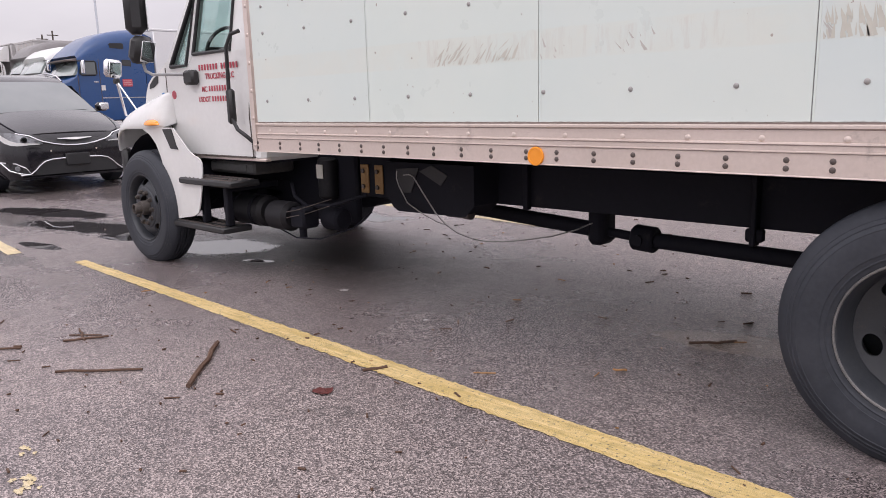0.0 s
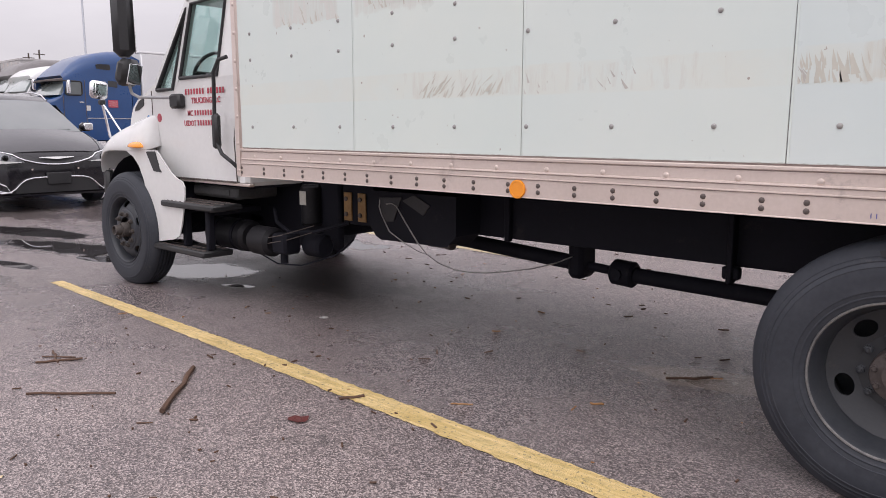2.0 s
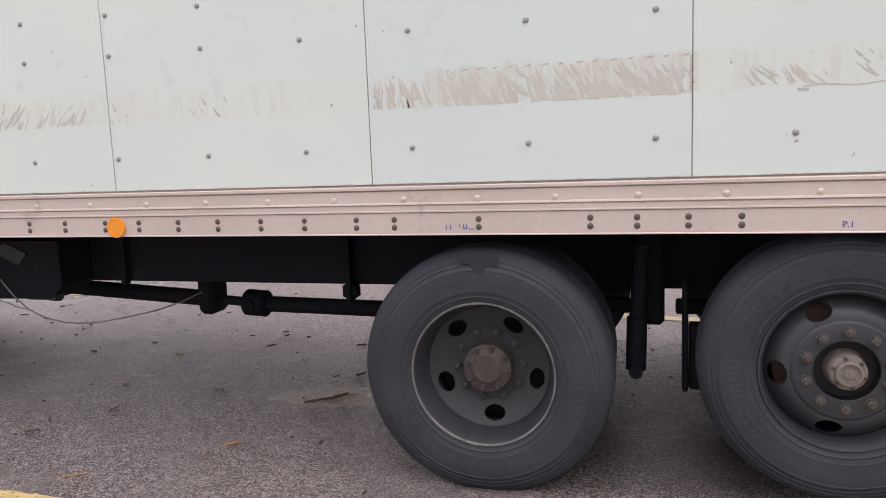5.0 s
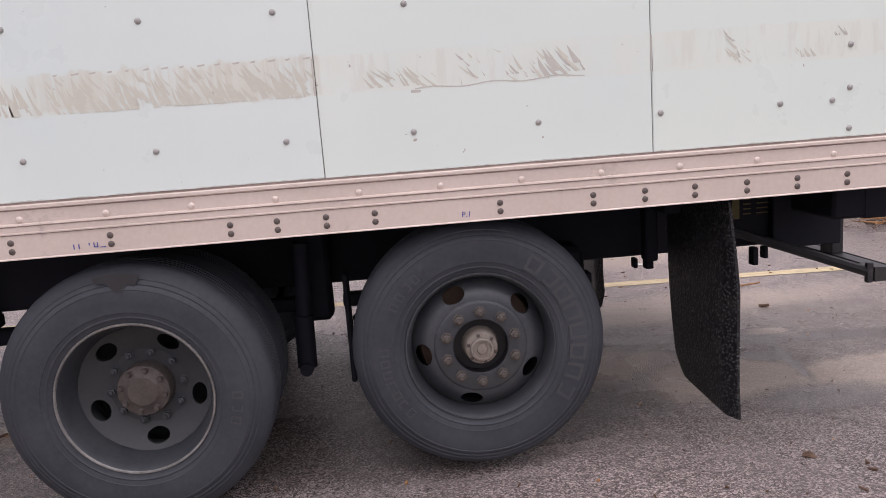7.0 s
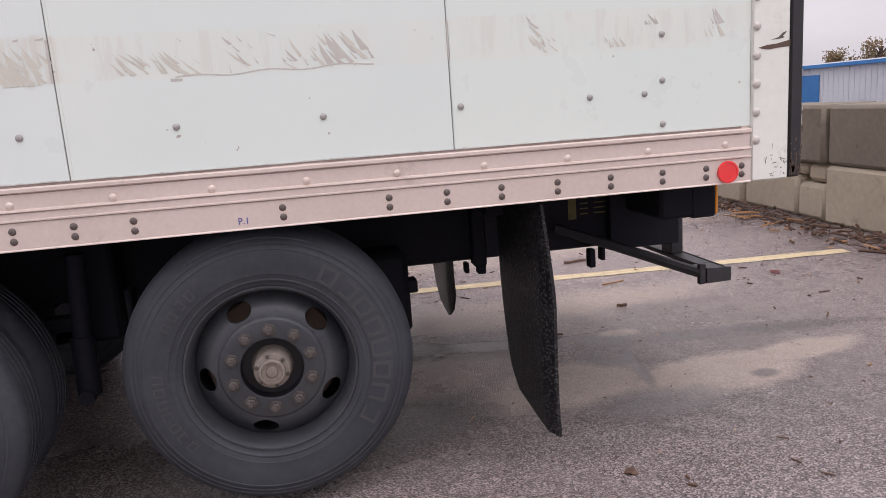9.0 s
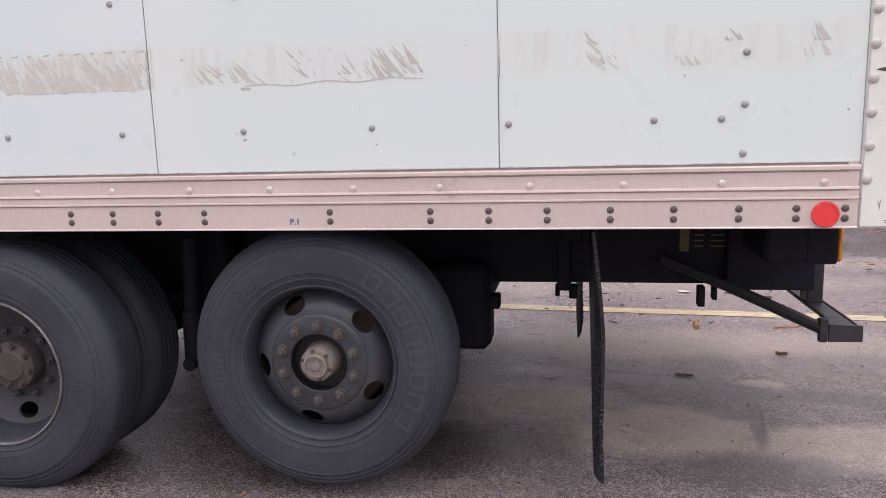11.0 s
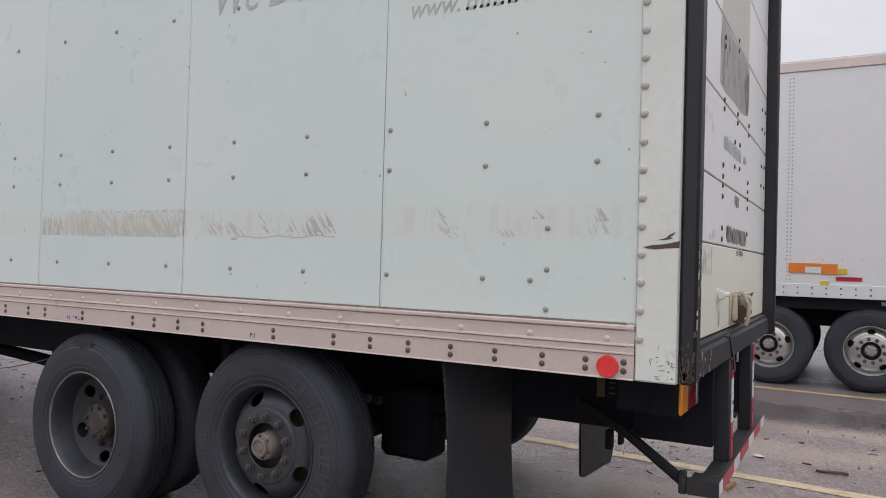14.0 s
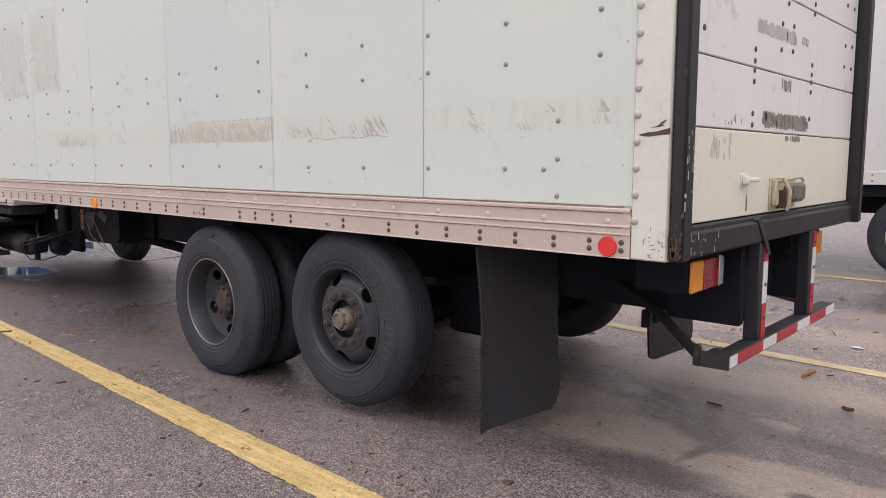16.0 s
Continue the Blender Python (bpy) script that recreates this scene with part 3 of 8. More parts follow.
# ---- mesh helpers ----
class Shape:
    """Collects vertices and faces, in world metres."""

    def __init__(self):
        self.v, self.f = [], []

    def add(self, vs, fs):
        k = len(self.v)
        self.v += [tuple(p) for p in vs]
        self.f += [tuple(i + k for i in q) for q in fs]
        return self

    def box(self, x0, x1, y0, y1, z0, z1, b=0.0, m=None):
        """A box with chamfered edges."""
        lo, hi = (min(x0, x1), min(y0, y1), min(z0, z1)), (max(x0, x1), max(y0, y1), max(z0, z1))
        b = min(b, 0.45 * min(h - a for a, h in zip(lo, hi)))
        if b <= 0:
            vs = [(hi[0] if i & 1 else lo[0], hi[1] if i & 2 else lo[1], hi[2] if i & 4 else lo[2]) for i in range(8)]
            fs = [(0, 2, 3, 1), (4, 5, 7, 6), (0, 1, 5, 4), (2, 6, 7, 3), (0, 4, 6, 2), (1, 3, 7, 5)]
        else:
            vs, idx = [], {}
            for i in range(8):
                c = [hi[k] if i >> k & 1 else lo[k] for k in range(3)]
                for ax in range(3):
                    p = [c[k] if k == ax else c[k] + (-b if i >> k & 1 else b) for k in range(3)]
                    idx[i, ax] = len(vs)
                    vs.append(p)
            fs = []
            for ax in range(3):
                u, w = (ax + 1) % 3, (ax + 2) % 3
                for s in (0, 1):
                    cs = [(s << ax) | (a << u) | (c << w) for a, c in ((0, 0), (1, 0), (1, 1), (0, 1))]
                    q = [idx[c, ax] for c in cs]
                    fs.append(q if s else q[::-1])
                for a in (0, 1):
                    for c in (0, 1):
                        i0 = (a << u) | (c << w)
                        i1 = i0 | (1 << ax)
                        q = [idx[i0, u], idx[i1, u], idx[i1, w], idx[i0, w]]
                        fs.append(q if a != c else q[::-1])
            for i in range(8):
                q = [idx[i, 0], idx[i, 1], idx[i, 2]]
                fs.append(q if bin(i).count("1") % 2 else q[::-1])
        if m is not None:
            vs = [m @ Vector(p) for p in vs]
        return self.add(vs, fs)

    def lathe(self, profile, origin, axis, n=32, closed=False):
        """Turns (radius, height) pairs about an axis."""
        o, a = Vector(origin), Vector(axis).normalized()
        u = a.orthogonal().normalized()
        w = a.cross(u)
        vs, fs = [], []
        for r, h in profile:
            for k in range(n):
                t = 2 * math.pi * k / n
                vs.append(o + a * h + (u * math.cos(t) + w * math.sin(t)) * max(r, 1e-5))
        rows = len(profile)
        for i in range(rows if closed else rows - 1):
            j = (i + 1) % rows
            for k in range(n):
                k2 = (k + 1) % n
                fs.append((i * n + k, i * n + k2, j * n + k2, j * n + k))
        if not closed:
            if profile[0][0] > 1e-4:
                fs.append(tuple(range(n))[::-1])
            if profile[-1][0] > 1e-4:
                fs.append(tuple((rows - 1) * n + k for k in range(n)))
        return self.add(vs, fs)

    def cyl(self, p0, p1, r, r1=None, n=20, b=0.0):
        p0, p1 = Vector(p0), Vector(p1)
        h = (p1 - p0).length
        r1 = r if r1 is None else r1
        prof = [(r, 0), (r1, h)] if b <= 0 else [(r - b, 0), (r, b), (r1, h - b), (r1 - b, h)]
        return self.lathe(prof, p0, p1 - p0, n)

    def tube(self, pts, r, n=10):
        pts = [Vector(p) for p in pts]
        vs, fs = [], []
        ref = None
        for i, p in enumerate(pts):
            d = (pts[min(i + 1, len(pts) - 1)] - pts[max(i - 1, 0)]).normalized()
            ref = d.orthogonal() if ref is None else ref
            ref = (ref - d * ref.dot(d)).normalized()
            w = d.cross(ref)
            vs += [p + (ref * math.cos(2 * math.pi * k / n) + w * math.sin(2 * math.pi * k / n)) * r for k in range(n)]
        for i in range(len(pts) - 1):
            for k in range(n):
                k2 = (k + 1) % n
                fs.append((i * n + k, i * n + k2, (i + 1) * n + k2, (i + 1) * n + k))
        fs.append(tuple(range(n))[::-1])
        fs.append(tuple((len(pts) - 1) * n + k for k in range(n)))
        return self.add(vs, fs)

    def prism(self, poly, axis, lo, hi):
        """Extrudes a polygon along x, y or z; the polygon's pairs are the other two axes in order."""
        def put(a, b, c):
            return {"x": (c, a, b), "y": (a, c, b), "z": (a, b, c)}[axis]
        n = len(poly)
        vs = [put(a, b, lo) for a, b in poly] + [put(a, b, hi) for a, b in poly]
        fs = [tuple(range(n))[::-1], tuple(range(n, 2 * n))] + [(i, (i + 1) % n, n + (i + 1) % n, n + i) for i in range(n)]
        return self.add(vs, fs)

    def loft(self, rings, cap=True):
        """Joins rings of equally many points."""
        n = len(rings[0])
        vs = [p for ring in rings for p in ring]
        fs = [(i * n + k, i * n + (k + 1) % n, (i + 1) * n + (k + 1) % n, (i + 1) * n + k) for i in range(len(rings) - 1) for k in range(n)]
        if cap:
            fs += [tuple(range(n))[::-1], tuple((len(rings) - 1) * n + k for k in range(n))]
        return self.add(vs, fs)

    def quad(self, a, b, c, d):
        return self.add([a, b, c, d], [(0, 1, 2, 3)])

    def mesh(self, name, mat, org=(0, 0, 0), angle=38, fix=True, weld=0.0):
        me = bpy.data.meshes.new(name)
        o = Vector(org)
        me.from_pydata([Vector(p) - o for p in self.v], [], self.f)
        if fix:
            bm = bmesh.new()
            bm.from_mesh(me)
            if weld:
                bmesh.ops.remove_doubles(bm, verts=bm.verts, dist=weld)
            bmesh.ops.recalc_face_normals(bm, faces=bm.faces)
            bm.to_mesh(me)
            bm.free()
        me.shade_smooth()
        me.set_sharp_from_angle(angle=radians(angle))
        me.materials.append(mat)
        return me


ORG = {}


def thing(name, base, label, category, group="", kind=""):
    ob = new(name)
    ob.location = base
    ob.empty_display_size = 0.2
    ORG[ob] = Vector(base)
    return tagged(ob, label, category, group, kind)


def part(name, shape, mat, parent, label="", angle=38, fix=True, weld=0.0):
    org = ORG[parent]
    ob = new(name, shape.mesh(name, mat, org, angle, fix, weld))
    ob.parent = parent
    ORG[ob] = org
    return tagged(ob, label)


def piece(name, me, at, parent, turn=None):
    """One of many alike pieces that share a mesh."""
    ob = new(name, me)
    ob.parent = parent
    ob.location = Vector(at) - ORG[parent]
    if turn:
        ob.rotation_euler = turn
    return ob


def solo(name, shape, mat, base, label, category, group="", kind="", angle=38, fix=True):
    ob = new(name, shape.mesh(name, mat, base, angle, fix))
    ob.location = base
    ORG[ob] = Vector(base)
    return tagged(ob, label, category, group, kind)


def lettering(name, text, size, mat, parent, m, depth=0.0008, label="", squeeze=1.0, slant=0.0, bold=0.0):
    """Words as a thin mesh; m places the baseline's middle, x along the words, y up."""
    cu = bpy.data.curves.new(name, 'FONT')
    cu.body, cu.size, cu.extrude, cu.align_x = text, size, depth, 'CENTER'
    cu.resolution_u, cu.offset = 3, bold
    tmp = bpy.data.objects.new(name, cu)
    scene.collection.objects.link(tmp)
    bpy.context.view_layer.update()
    me = bpy.data.meshes.new_from_object(tmp.evaluated_get(bpy.context.evaluated_depsgraph_get()))
    bpy.data.objects.remove(tmp)
    bpy.data.curves.remove(cu)
    me.transform(Matrix.Translation(-ORG[parent]) @ m @ Matrix(((squeeze, slant, 0, 0), (0, 1, 0, 0), (0, 0, 1, 0), (0, 0, 0, 1))))
    me.materials.clear()
    me.materials.append(mat)
    ob = new(name, me)
    ob.parent = parent
    return tagged(ob, label)


def rise(x, y):
    """The lot's drainage slope: it climbs gently beyond the truck and across the lane."""
    a = min(max(y - 3.4, 0.0), 9.0)
    b, c = min(max(-6.8 - x, 0.0), 6.0), min(max(-12.8 - x, 0.0), 16.0)
    dip = 0.030 * math.exp(-((x + 0.5) / 1.3) ** 2 - ((y - 3.25) / 0.45) ** 2)
    return -dip + 0.003 * a * a / (a + 0.8) + 0.036 * b * b / (b + 0.8) + 0.013 * c


# ---- ground ----
def build_ground():
    xs = [-900, -300, -120, -60, -40, -30, -24, -20] + [-18 + i for i in range(14)] + [-4 + 0.25 * i for i in range(29)] + [4 + i for i in range(7)] + [12, 16, 24, 40, 80, 200, 900]
    ys = [-900, -300, -100, -40, -20, -10, -6, -4] + [-3 + 0.5 * i for i in range(9)] + [1.5 + 0.125 * i for i in range(28)] + [5 + 0.5 * i for i in range(17)] + [15, 18, 24, 36, 60, 120, 300, 900]
    vs = [(x, y, rise(x, y)) for y in ys for x in xs]
    n = len(xs)
    fs = [(j * n + i, j * n + i + 1, (j + 1) * n + i + 1, (j + 1) * n + i) for j in range(len(ys) - 1) for i in range(n - 1)]
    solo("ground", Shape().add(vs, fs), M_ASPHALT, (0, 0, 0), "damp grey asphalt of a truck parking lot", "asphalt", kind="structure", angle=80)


build_ground()


def strip(name, a, b, width, mat, label, lift=0.004, wobble=0.006, step=0.12, seed=1, widen=0.0, bow=0.0):
    """A painted line with slightly ragged edges, lying on the ground; it may widen and bow along its way."""
    rnd = random.Random(seed)
    a, b = Vector((*a, 0)), Vector((*b, 0))
    n = max(2, int((b - a).length / step))
    side = (b - a).normalized().cross(Vector((0, 0, 1)))
    vs, fs = [], []
    for i in range(n + 1):
        f = i / n
        p = a.lerp(b, f) - side * bow * 4 * f * (1 - f)
        for s in (-1, 1):
            q = p + side * s * ((width + widen * f) / 2 + rnd.uniform(-wobble, wobble))
            vs.append((q.x, q.y, rise(q.x, q.y) + lift))
    fs = [(2 * i, 2 * i + 2, 2 * i + 3, 2 * i + 1) for i in range(n)]
    return solo(name, Shape().add(vs, fs), mat, (a.x, a.y, 0), label, "road marking", "parking lines", kind="structure", angle=80)


strip("yellow_line", (-7.1, 2.565), (2.6, 2.295), 0.11, M_YELLOW, "worn yellow parking line painted beside the truck", wobble=0.007, step=0.03, seed=1, widen=0.105, bow=0.026)
strip("yellow_line", (-13.0, 6.95), (-5.4, 6.55), 0.11, M_PALELINE, "faded yellow parking line on the far side of the truck", seed=2)
strip("yellow_line", (-5.4, 6.55), (5.32, 5.74), 0.14, M_PALELINE, "faded yellow parking line on the far side of the truck", seed=8)
strip("yellow_line", (-6.0, 10.55), (6.0, 10.10), 0.12, M_YELLOW, "yellow parking line between truck and trailer", seed=3)
strip("yellow_line", (1.0, 16.9), (6.7, 16.1), 0.12, M_PALELINE, "faded parking line beyond the trailer", seed=4)
strip("yellow_line", (1.0, 21.6), (7.0, 21.0), 0.12, M_PALELINE, "faded parking line beyond the trailer", seed=5)
strip("yellow_line", (1.0, 27.0), (7.2, 26.4), 0.12, M_PALELINE, "faded parking line beyond the trailer", seed=6)
strip("yellow_line", (-11.2, 2.42), (-7.9, 2.27), 0.13, M_PALELINE, "worn yellow parking line across the lane", seed=7)


def blot(name, cx, cy, rx, ry, mat, label, category, lift, seed, turn=0.0, ragged=0.28, n=56):
    """A flat irregular patch on the ground: water, a stain or bleached tar."""
    ph = [random.Random(seed).uniform(0, 6.28) for _ in range(6)]
    vs = [(cx, cy, rise(cx, cy) + lift)]
    for rr in (0.5, 1.0):
        for k in range(n):
            t = 2 * math.pi * k / n
            w = 1 + ragged * (0.45 * math.sin(2 * t + ph[0]) + 0.35 * math.sin(3 * t + ph[1]) + 0.3 * math.sin(5 * t + ph[2]) + 0.18 * math.sin(9 * t + ph[3]) + 0.12 * math.sin(14 * t + ph[4]))
            a, b = rx * rr * w * math.cos(t), ry * rr * w * math.sin(t)
            x, y = cx + a * math.cos(turn) - b * math.sin(turn), cy + a * math.sin(turn) + b * math.cos(turn)
            vs.append((x, y, rise(x, y) + lift))
    fs = [(0, 1 + k, 1 + (k + 1) % n) for k in range(n)] + [(1 + k, 1 + n + k, 1 + n + (k + 1) % n, 1 + (k + 1) % n) for k in range(n)]
    return solo(name, Shape().add(vs, fs), mat, (cx, cy, 0), label, category, kind="structure", angle=80)



# ---- wheels ----
def tyre_shape(cx, face, z, r, width, sign=1):
    """A truck tyre; face is the y of its outer sidewall, the rest lies sign * width behind it."""
    w = width
    side = [(0.296, 0.050), (0.299, 0.022), (0.304, 0.013), (0.315, 0.009), (0.322, 0.006), (0.324, 0.0035), (0.328, 0.0035), (0.330, 0.0045), (0.345, 0.001), (0.347, -0.0015), (0.350, -0.0012), (0.380, -0.005), (0.420, -0.006), (0.432, -0.004), (0.434, -0.0055), (0.437, -0.0045), (0.448, 0.001), (0.451, 0.005), (0.456, 0.004), (0.466, 0.010), (0.469, 0.014), (0.474, 0.014), (0.488, 0.026), (r - 0.012, 0.042), (r - 0.003, 0.058), (r, 0.072)]
    tread = []
    for k in range(1, 5):
        y = 0.062 + (w - 0.124) * k / 5
        tread += [(r + 0.001, y - 0.006), (r - 0.012, y - 0.004), (r - 0.012, y + 0.004), (r + 0.001, y + 0.006)]
    prof = side + tread + [(a, w - h) for a, h in side[::-1]] + [(0.290, w - 0.06), (0.290, 0.06)]
    return Shape().lathe([(a, sign * h) for a, h in prof], (cx, face, z), (0, 1, 0), 72, closed=True)


def disc_with_holes(cx, face, z, sign, prof, r0, r1, holes, hole_r, half_r, half_t, start=0.0, thick=0.012):
    """A dished wheel disc, pierced by oval hand holes; prof(r) is its depth behind the face."""
    s = Shape()
    n, step = 24, 2 * math.pi / holes

    def at(r, t, back=0.0):
        return (cx + r * math.cos(t), face + sign * (prof(r) + back), z + r * math.sin(t))
    for h in range(holes):
        mid = start + h * step
        ring_out, ring_in = [], []
        for k in range(n):
            a = 2 * math.pi * k / n
            c, d = math.cos(a), math.sin(a)
            f = 1 / max(abs(c), abs(d))
            rr = (r0 + r1) / 2 + (r1 - r0) / 2 * c * f
            ring_out.append((rr, mid + step / 2 * d * f))
            ring_in.append((hole_r + half_r * c, mid + half_t / hole_r * d))
        rings = [[at(*p) for p in ring_out]]
        for q in (0.5, 1.0):
            rings.append([at(o[0] + (i[0] - o[0]) * q, o[1] + (i[1] - o[1]) * q) for o, i in zip(ring_out, ring_in)])
        rings.append([at(*p, back=thick) for p in ring_in])
        s.loft(rings, cap=False)
    return s


def hex_nut(s, x, y, z, sign, r=0.017, h=0.022):
    s.lathe([(r * 1.25, 0), (r * 1.25, 0.004), (r, 0.005), (r, h * 0.9), (r * 0.8, h)], (x, y, z), (0, -sign, 0), 6)
    s.lathe([(r * 0.55, h * 0.9), (r * 0.55, h * 1.35), (r * 0.4, h * 1.45)], (x, y, z), (0, -sign, 0), 8)


def open_lathe(profile, origin, n=64):
    s = Shape().lathe(profile, origin, (0, 1, 0), n)
    s.f = [f for f in s.f if len(f) == 4]
    return s


def wheel_dished(truck, cx, face, z, r, sign, label, spin=0.0, detail=True):
    """The outer wheel of a dual pair: a deep concave disc with the axle flange in its middle."""
    tyre = part("tyre", tyre_shape(cx, face, z, r, 0.275, sign), M_TYRE, truck, label)
    face = face + sign * 0.008
    at = (cx, face, z)
    rim = open_lathe([(0.292, 0.004 * sign), (0.286, 0.014 * sign), (0.278, 0.045 * sign), (0.268, 0.085 * sign), (0.260, 0.125 * sign), (0.259, 0.20 * sign), (0.275, 0.262 * sign), (0.290, 0.268 * sign)], at)
    part("rim", rim, M_RIM, tyre, fix=False)
    part("rim_lip", open_lathe([(0.301, 0.012 * sign), (0.303, 0.003 * sign), (0.300, -0.002 * sign), (0.295, -0.001 * sign), (0.292, 0.004 * sign)], at), M_LIP, tyre, "worn steel lip of the wheel", fix=False)

    def dish(q):
        return 0.120 + 0.045 * max(0.0, min(1.0, (0.260 - q) / 0.11)) ** 0.8
    part("wheel_disc", disc_with_holes(cx, face, z, sign, dish, 0.155, 0.260, 5, 0.208, 0.033, 0.046, spin), M_DISC, tyre, weld=0.0004)
    part("mounting_plate", open_lathe([(0.157, 0.164 * sign), (0.09, 0.166 * sign)], at, 40), M_DISC, tyre, fix=False)
    centre = Shape().lathe([(0.107, 0.170 * sign), (0.106, 0.110 * sign), (0.101, 0.100 * sign), (0.066, 0.095 * sign), (0.058, 0.088 * sign), (0.0, 0.086 * sign)], at, (0, 1, 0), 40)
    part("axle_flange", centre, M_HUB, tyre, "rust-brown axle flange")
    me = Shape().lathe([(0.016, 0), (0.016, 0.003), (0.012, 0.004), (0.012, 0.012), (0.009, 0.016)], (0, 0, 0), (0, -sign, 0), 6).mesh("flange_bolt", M_HUB)
    for k in range(8):
        a = spin + 2 * math.pi * k / 8
        piece("flange_bolt", me, (cx + 0.086 * math.cos(a), face + sign * 0.098, z + 0.086 * math.sin(a)), tyre)
    nut = Shape()
    hex_nut(nut, 0, 0, 0, sign, 0.016, 0.020)
    me = nut.mesh("wheel_nut", M_RIM)
    for k in range(10):
        a = spin + 2 * math.pi * (k + 0.5) / 10
        piece("wheel_nut", me, (cx + 0.143 * math.cos(a), face + sign * 0.163, z + 0.143 * math.sin(a)), tyre)
    return tyre


def wheel_domed(truck, cx, face, z, r, sign, label, spin=0.0, rim_mat=None, hub_mat=None, width=0.275, hub_out=0.05, inset=0.008):
    """A single wheel: the disc bulges outward, with ten nuts round a protruding hub."""
    rim_mat, hub_mat = rim_mat or M_RIM, hub_mat or M_STEEL
    tyre = part("tyre", tyre_shape(cx, face, z, r, width, sign), M_TYRE, truck, label)
    face = face + sign * inset
    at = (cx, face, z)
    rim = open_lathe([(0.292, 0.004 * sign), (0.284, 0.016 * sign), (0.280, 0.040 * sign), (0.274, 0.075 * sign), (0.270, 0.110 * sign), (0.270, 0.24 * sign), (0.290, 0.262 * sign)], at)
    part("rim", rim, rim_mat, tyre, fix=False)
    part("rim_lip", open_lathe([(0.301, 0.012 * sign), (0.303, 0.003 * sign), (0.300, -0.002 * sign), (0.295, -0.001 * sign), (0.292, 0.004 * sign)], at), M_RIM if rim_mat == M_RIM else rim_mat, tyre, fix=False)

    def dome(q):
        t = max(0.0, min(1.0, (0.274 - q) / 0.085))
        return 0.088 - 0.066 * math.sin(t * math.pi / 2)
    part("wheel_disc", disc_with_holes(cx, face, z, sign, dome, 0.186, 0.274, 5, 0.229, 0.031, 0.046, spin), rim_mat, tyre, weld=0.0004)
    part("mounting_plate", open_lathe([(0.188, 0.022 * sign), (0.182, 0.014 * sign), (0.176, 0.012 * sign), (0.114, 0.012 * sign), (0.110, 0.016 * sign)], at, 48), rim_mat, tyre, fix=False)
    part("hub_recess", open_lathe([(0.110, 0.016 * sign), (0.108, 0.060 * sign), (0.05, 0.062 * sign)], at, 48), M_UNDER, tyre, fix=False)
    nut = Shape()
    hex_nut(nut, 0, 0, 0, sign, 0.0195, 0.024)
    me = nut.mesh("wheel_nut", M_BOLT if rim_mat == M_ALUWHEEL else M_NUT)
    for k in range(10):
        a = spin + 2 * math.pi * (k + 0.3) / 10
        piece("wheel_nut", me, (cx + 0.143 * math.cos(a), face + sign * 0.012, z + 0.143 * math.sin(a)), tyre)
    part("brake_drum", Shape().lathe([(0.09, 0.13 * sign), (0.235, 0.14 * sign), (0.245, 0.16 * sign), (0.245, 0.24 * sign), (0.09, 0.25 * sign)], at, (0, 1, 0), 32), M_GASH, tyre, "rust-brown brake drum")
    h = hub_out * sign
    hub = Shape().lathe([(0.078, 0.075 * sign), (0.070, 0.050 * sign), (0.066, 0.030 * sign), (0.064, -0.25 * h), (0.061, -0.36 * h), (0.047, -0.40 * h), (0.046, -0.92 * h), (0.043, -h), (0.037, -h), (0.035, -0.75 * h), (0.022, -0.72 * h), (0.018, -0.85 * h), (0.0, -0.88 * h)],
                        at, (0, 1, 0), 36)
    hub = part("hub", hub, hub_mat, tyre)
    me = Shape().lathe([(0.0075, 0), (0.0075, 0.005), (0, 0.006)], (0, 0, 0), (0, -sign, 0), 6).mesh("hub_bolt", M_NUT)
    for k in range(6):
        a = spin + 2 * math.pi * k / 6
        piece("hub_bolt", me, (cx + 0.055 * math.cos(a), face - 0.38 * h, z + 0.055 * math.sin(a)), hub)
    part("backing_plate", Shape().lathe([(0.284, 0.250 * sign), (0.284, 0.262 * sign), (0.0, 0.270 * sign)], at, (0, 1, 0), 32), M_CHASSIS, tyre)
    return tyre


def inner_tyre(truck, cx, face, z, r, sign):
    t = part("tyre", tyre_shape(cx, face, z, r, 0.275, sign), M_TYRE, truck)
    part("rim", Shape().lathe([(0.290, 0.02 * sign), (0.26, 0.05 * sign), (0.25, 0.14 * sign), (0.10, 0.15 * sign), (0.0, 0.15 * sign)], (cx, face, z), (0, 1, 0), 40), M_RIM, t)
    return t


def sidewall_marks(tyre, cx, face, z, sign, arcs, mat, radius=0.388, tall=0.040, line=0.007):
    """Raised maker's marks, as plain outlined bars following the sidewall."""
    for num, (mid, wide) in enumerate(arcs):
        s = Shape()
        half = wide / 2
        skip = (None, 1, None, 3, 2, None, 3, 1)[num % 8]
        for side, (a0, a1, r0, r1) in enumerate(((-half, -half + line / radius, -tall / 2, tall / 2), (half - line / radius, half, -tall / 2, tall / 2), (-half + line / radius, half - line / radius, tall / 2 - line * 0.8, tall / 2), (-half + line / radius, half - line / radius, -tall / 2, -tall / 2 + line * 0.8))):
            if side == skip:
                continue
            vs = []
            for d in (0.002, -0.0072):
                for a, rr in ((a0, r0), (a1, r0), (a1, r1), (a0, r1)):
                    vs.append((cx + (radius + rr) * math.cos(mid + a), face + sign * d, z + (radius + rr) * math.sin(mid + a)))
            s.add(vs, [(4, 5, 6, 7), (0, 1, 5, 4), (1, 2, 6, 5), (2, 3, 7, 6), (3, 0, 4, 7)])
        part("sidewall_marking", s, mat, tyre)


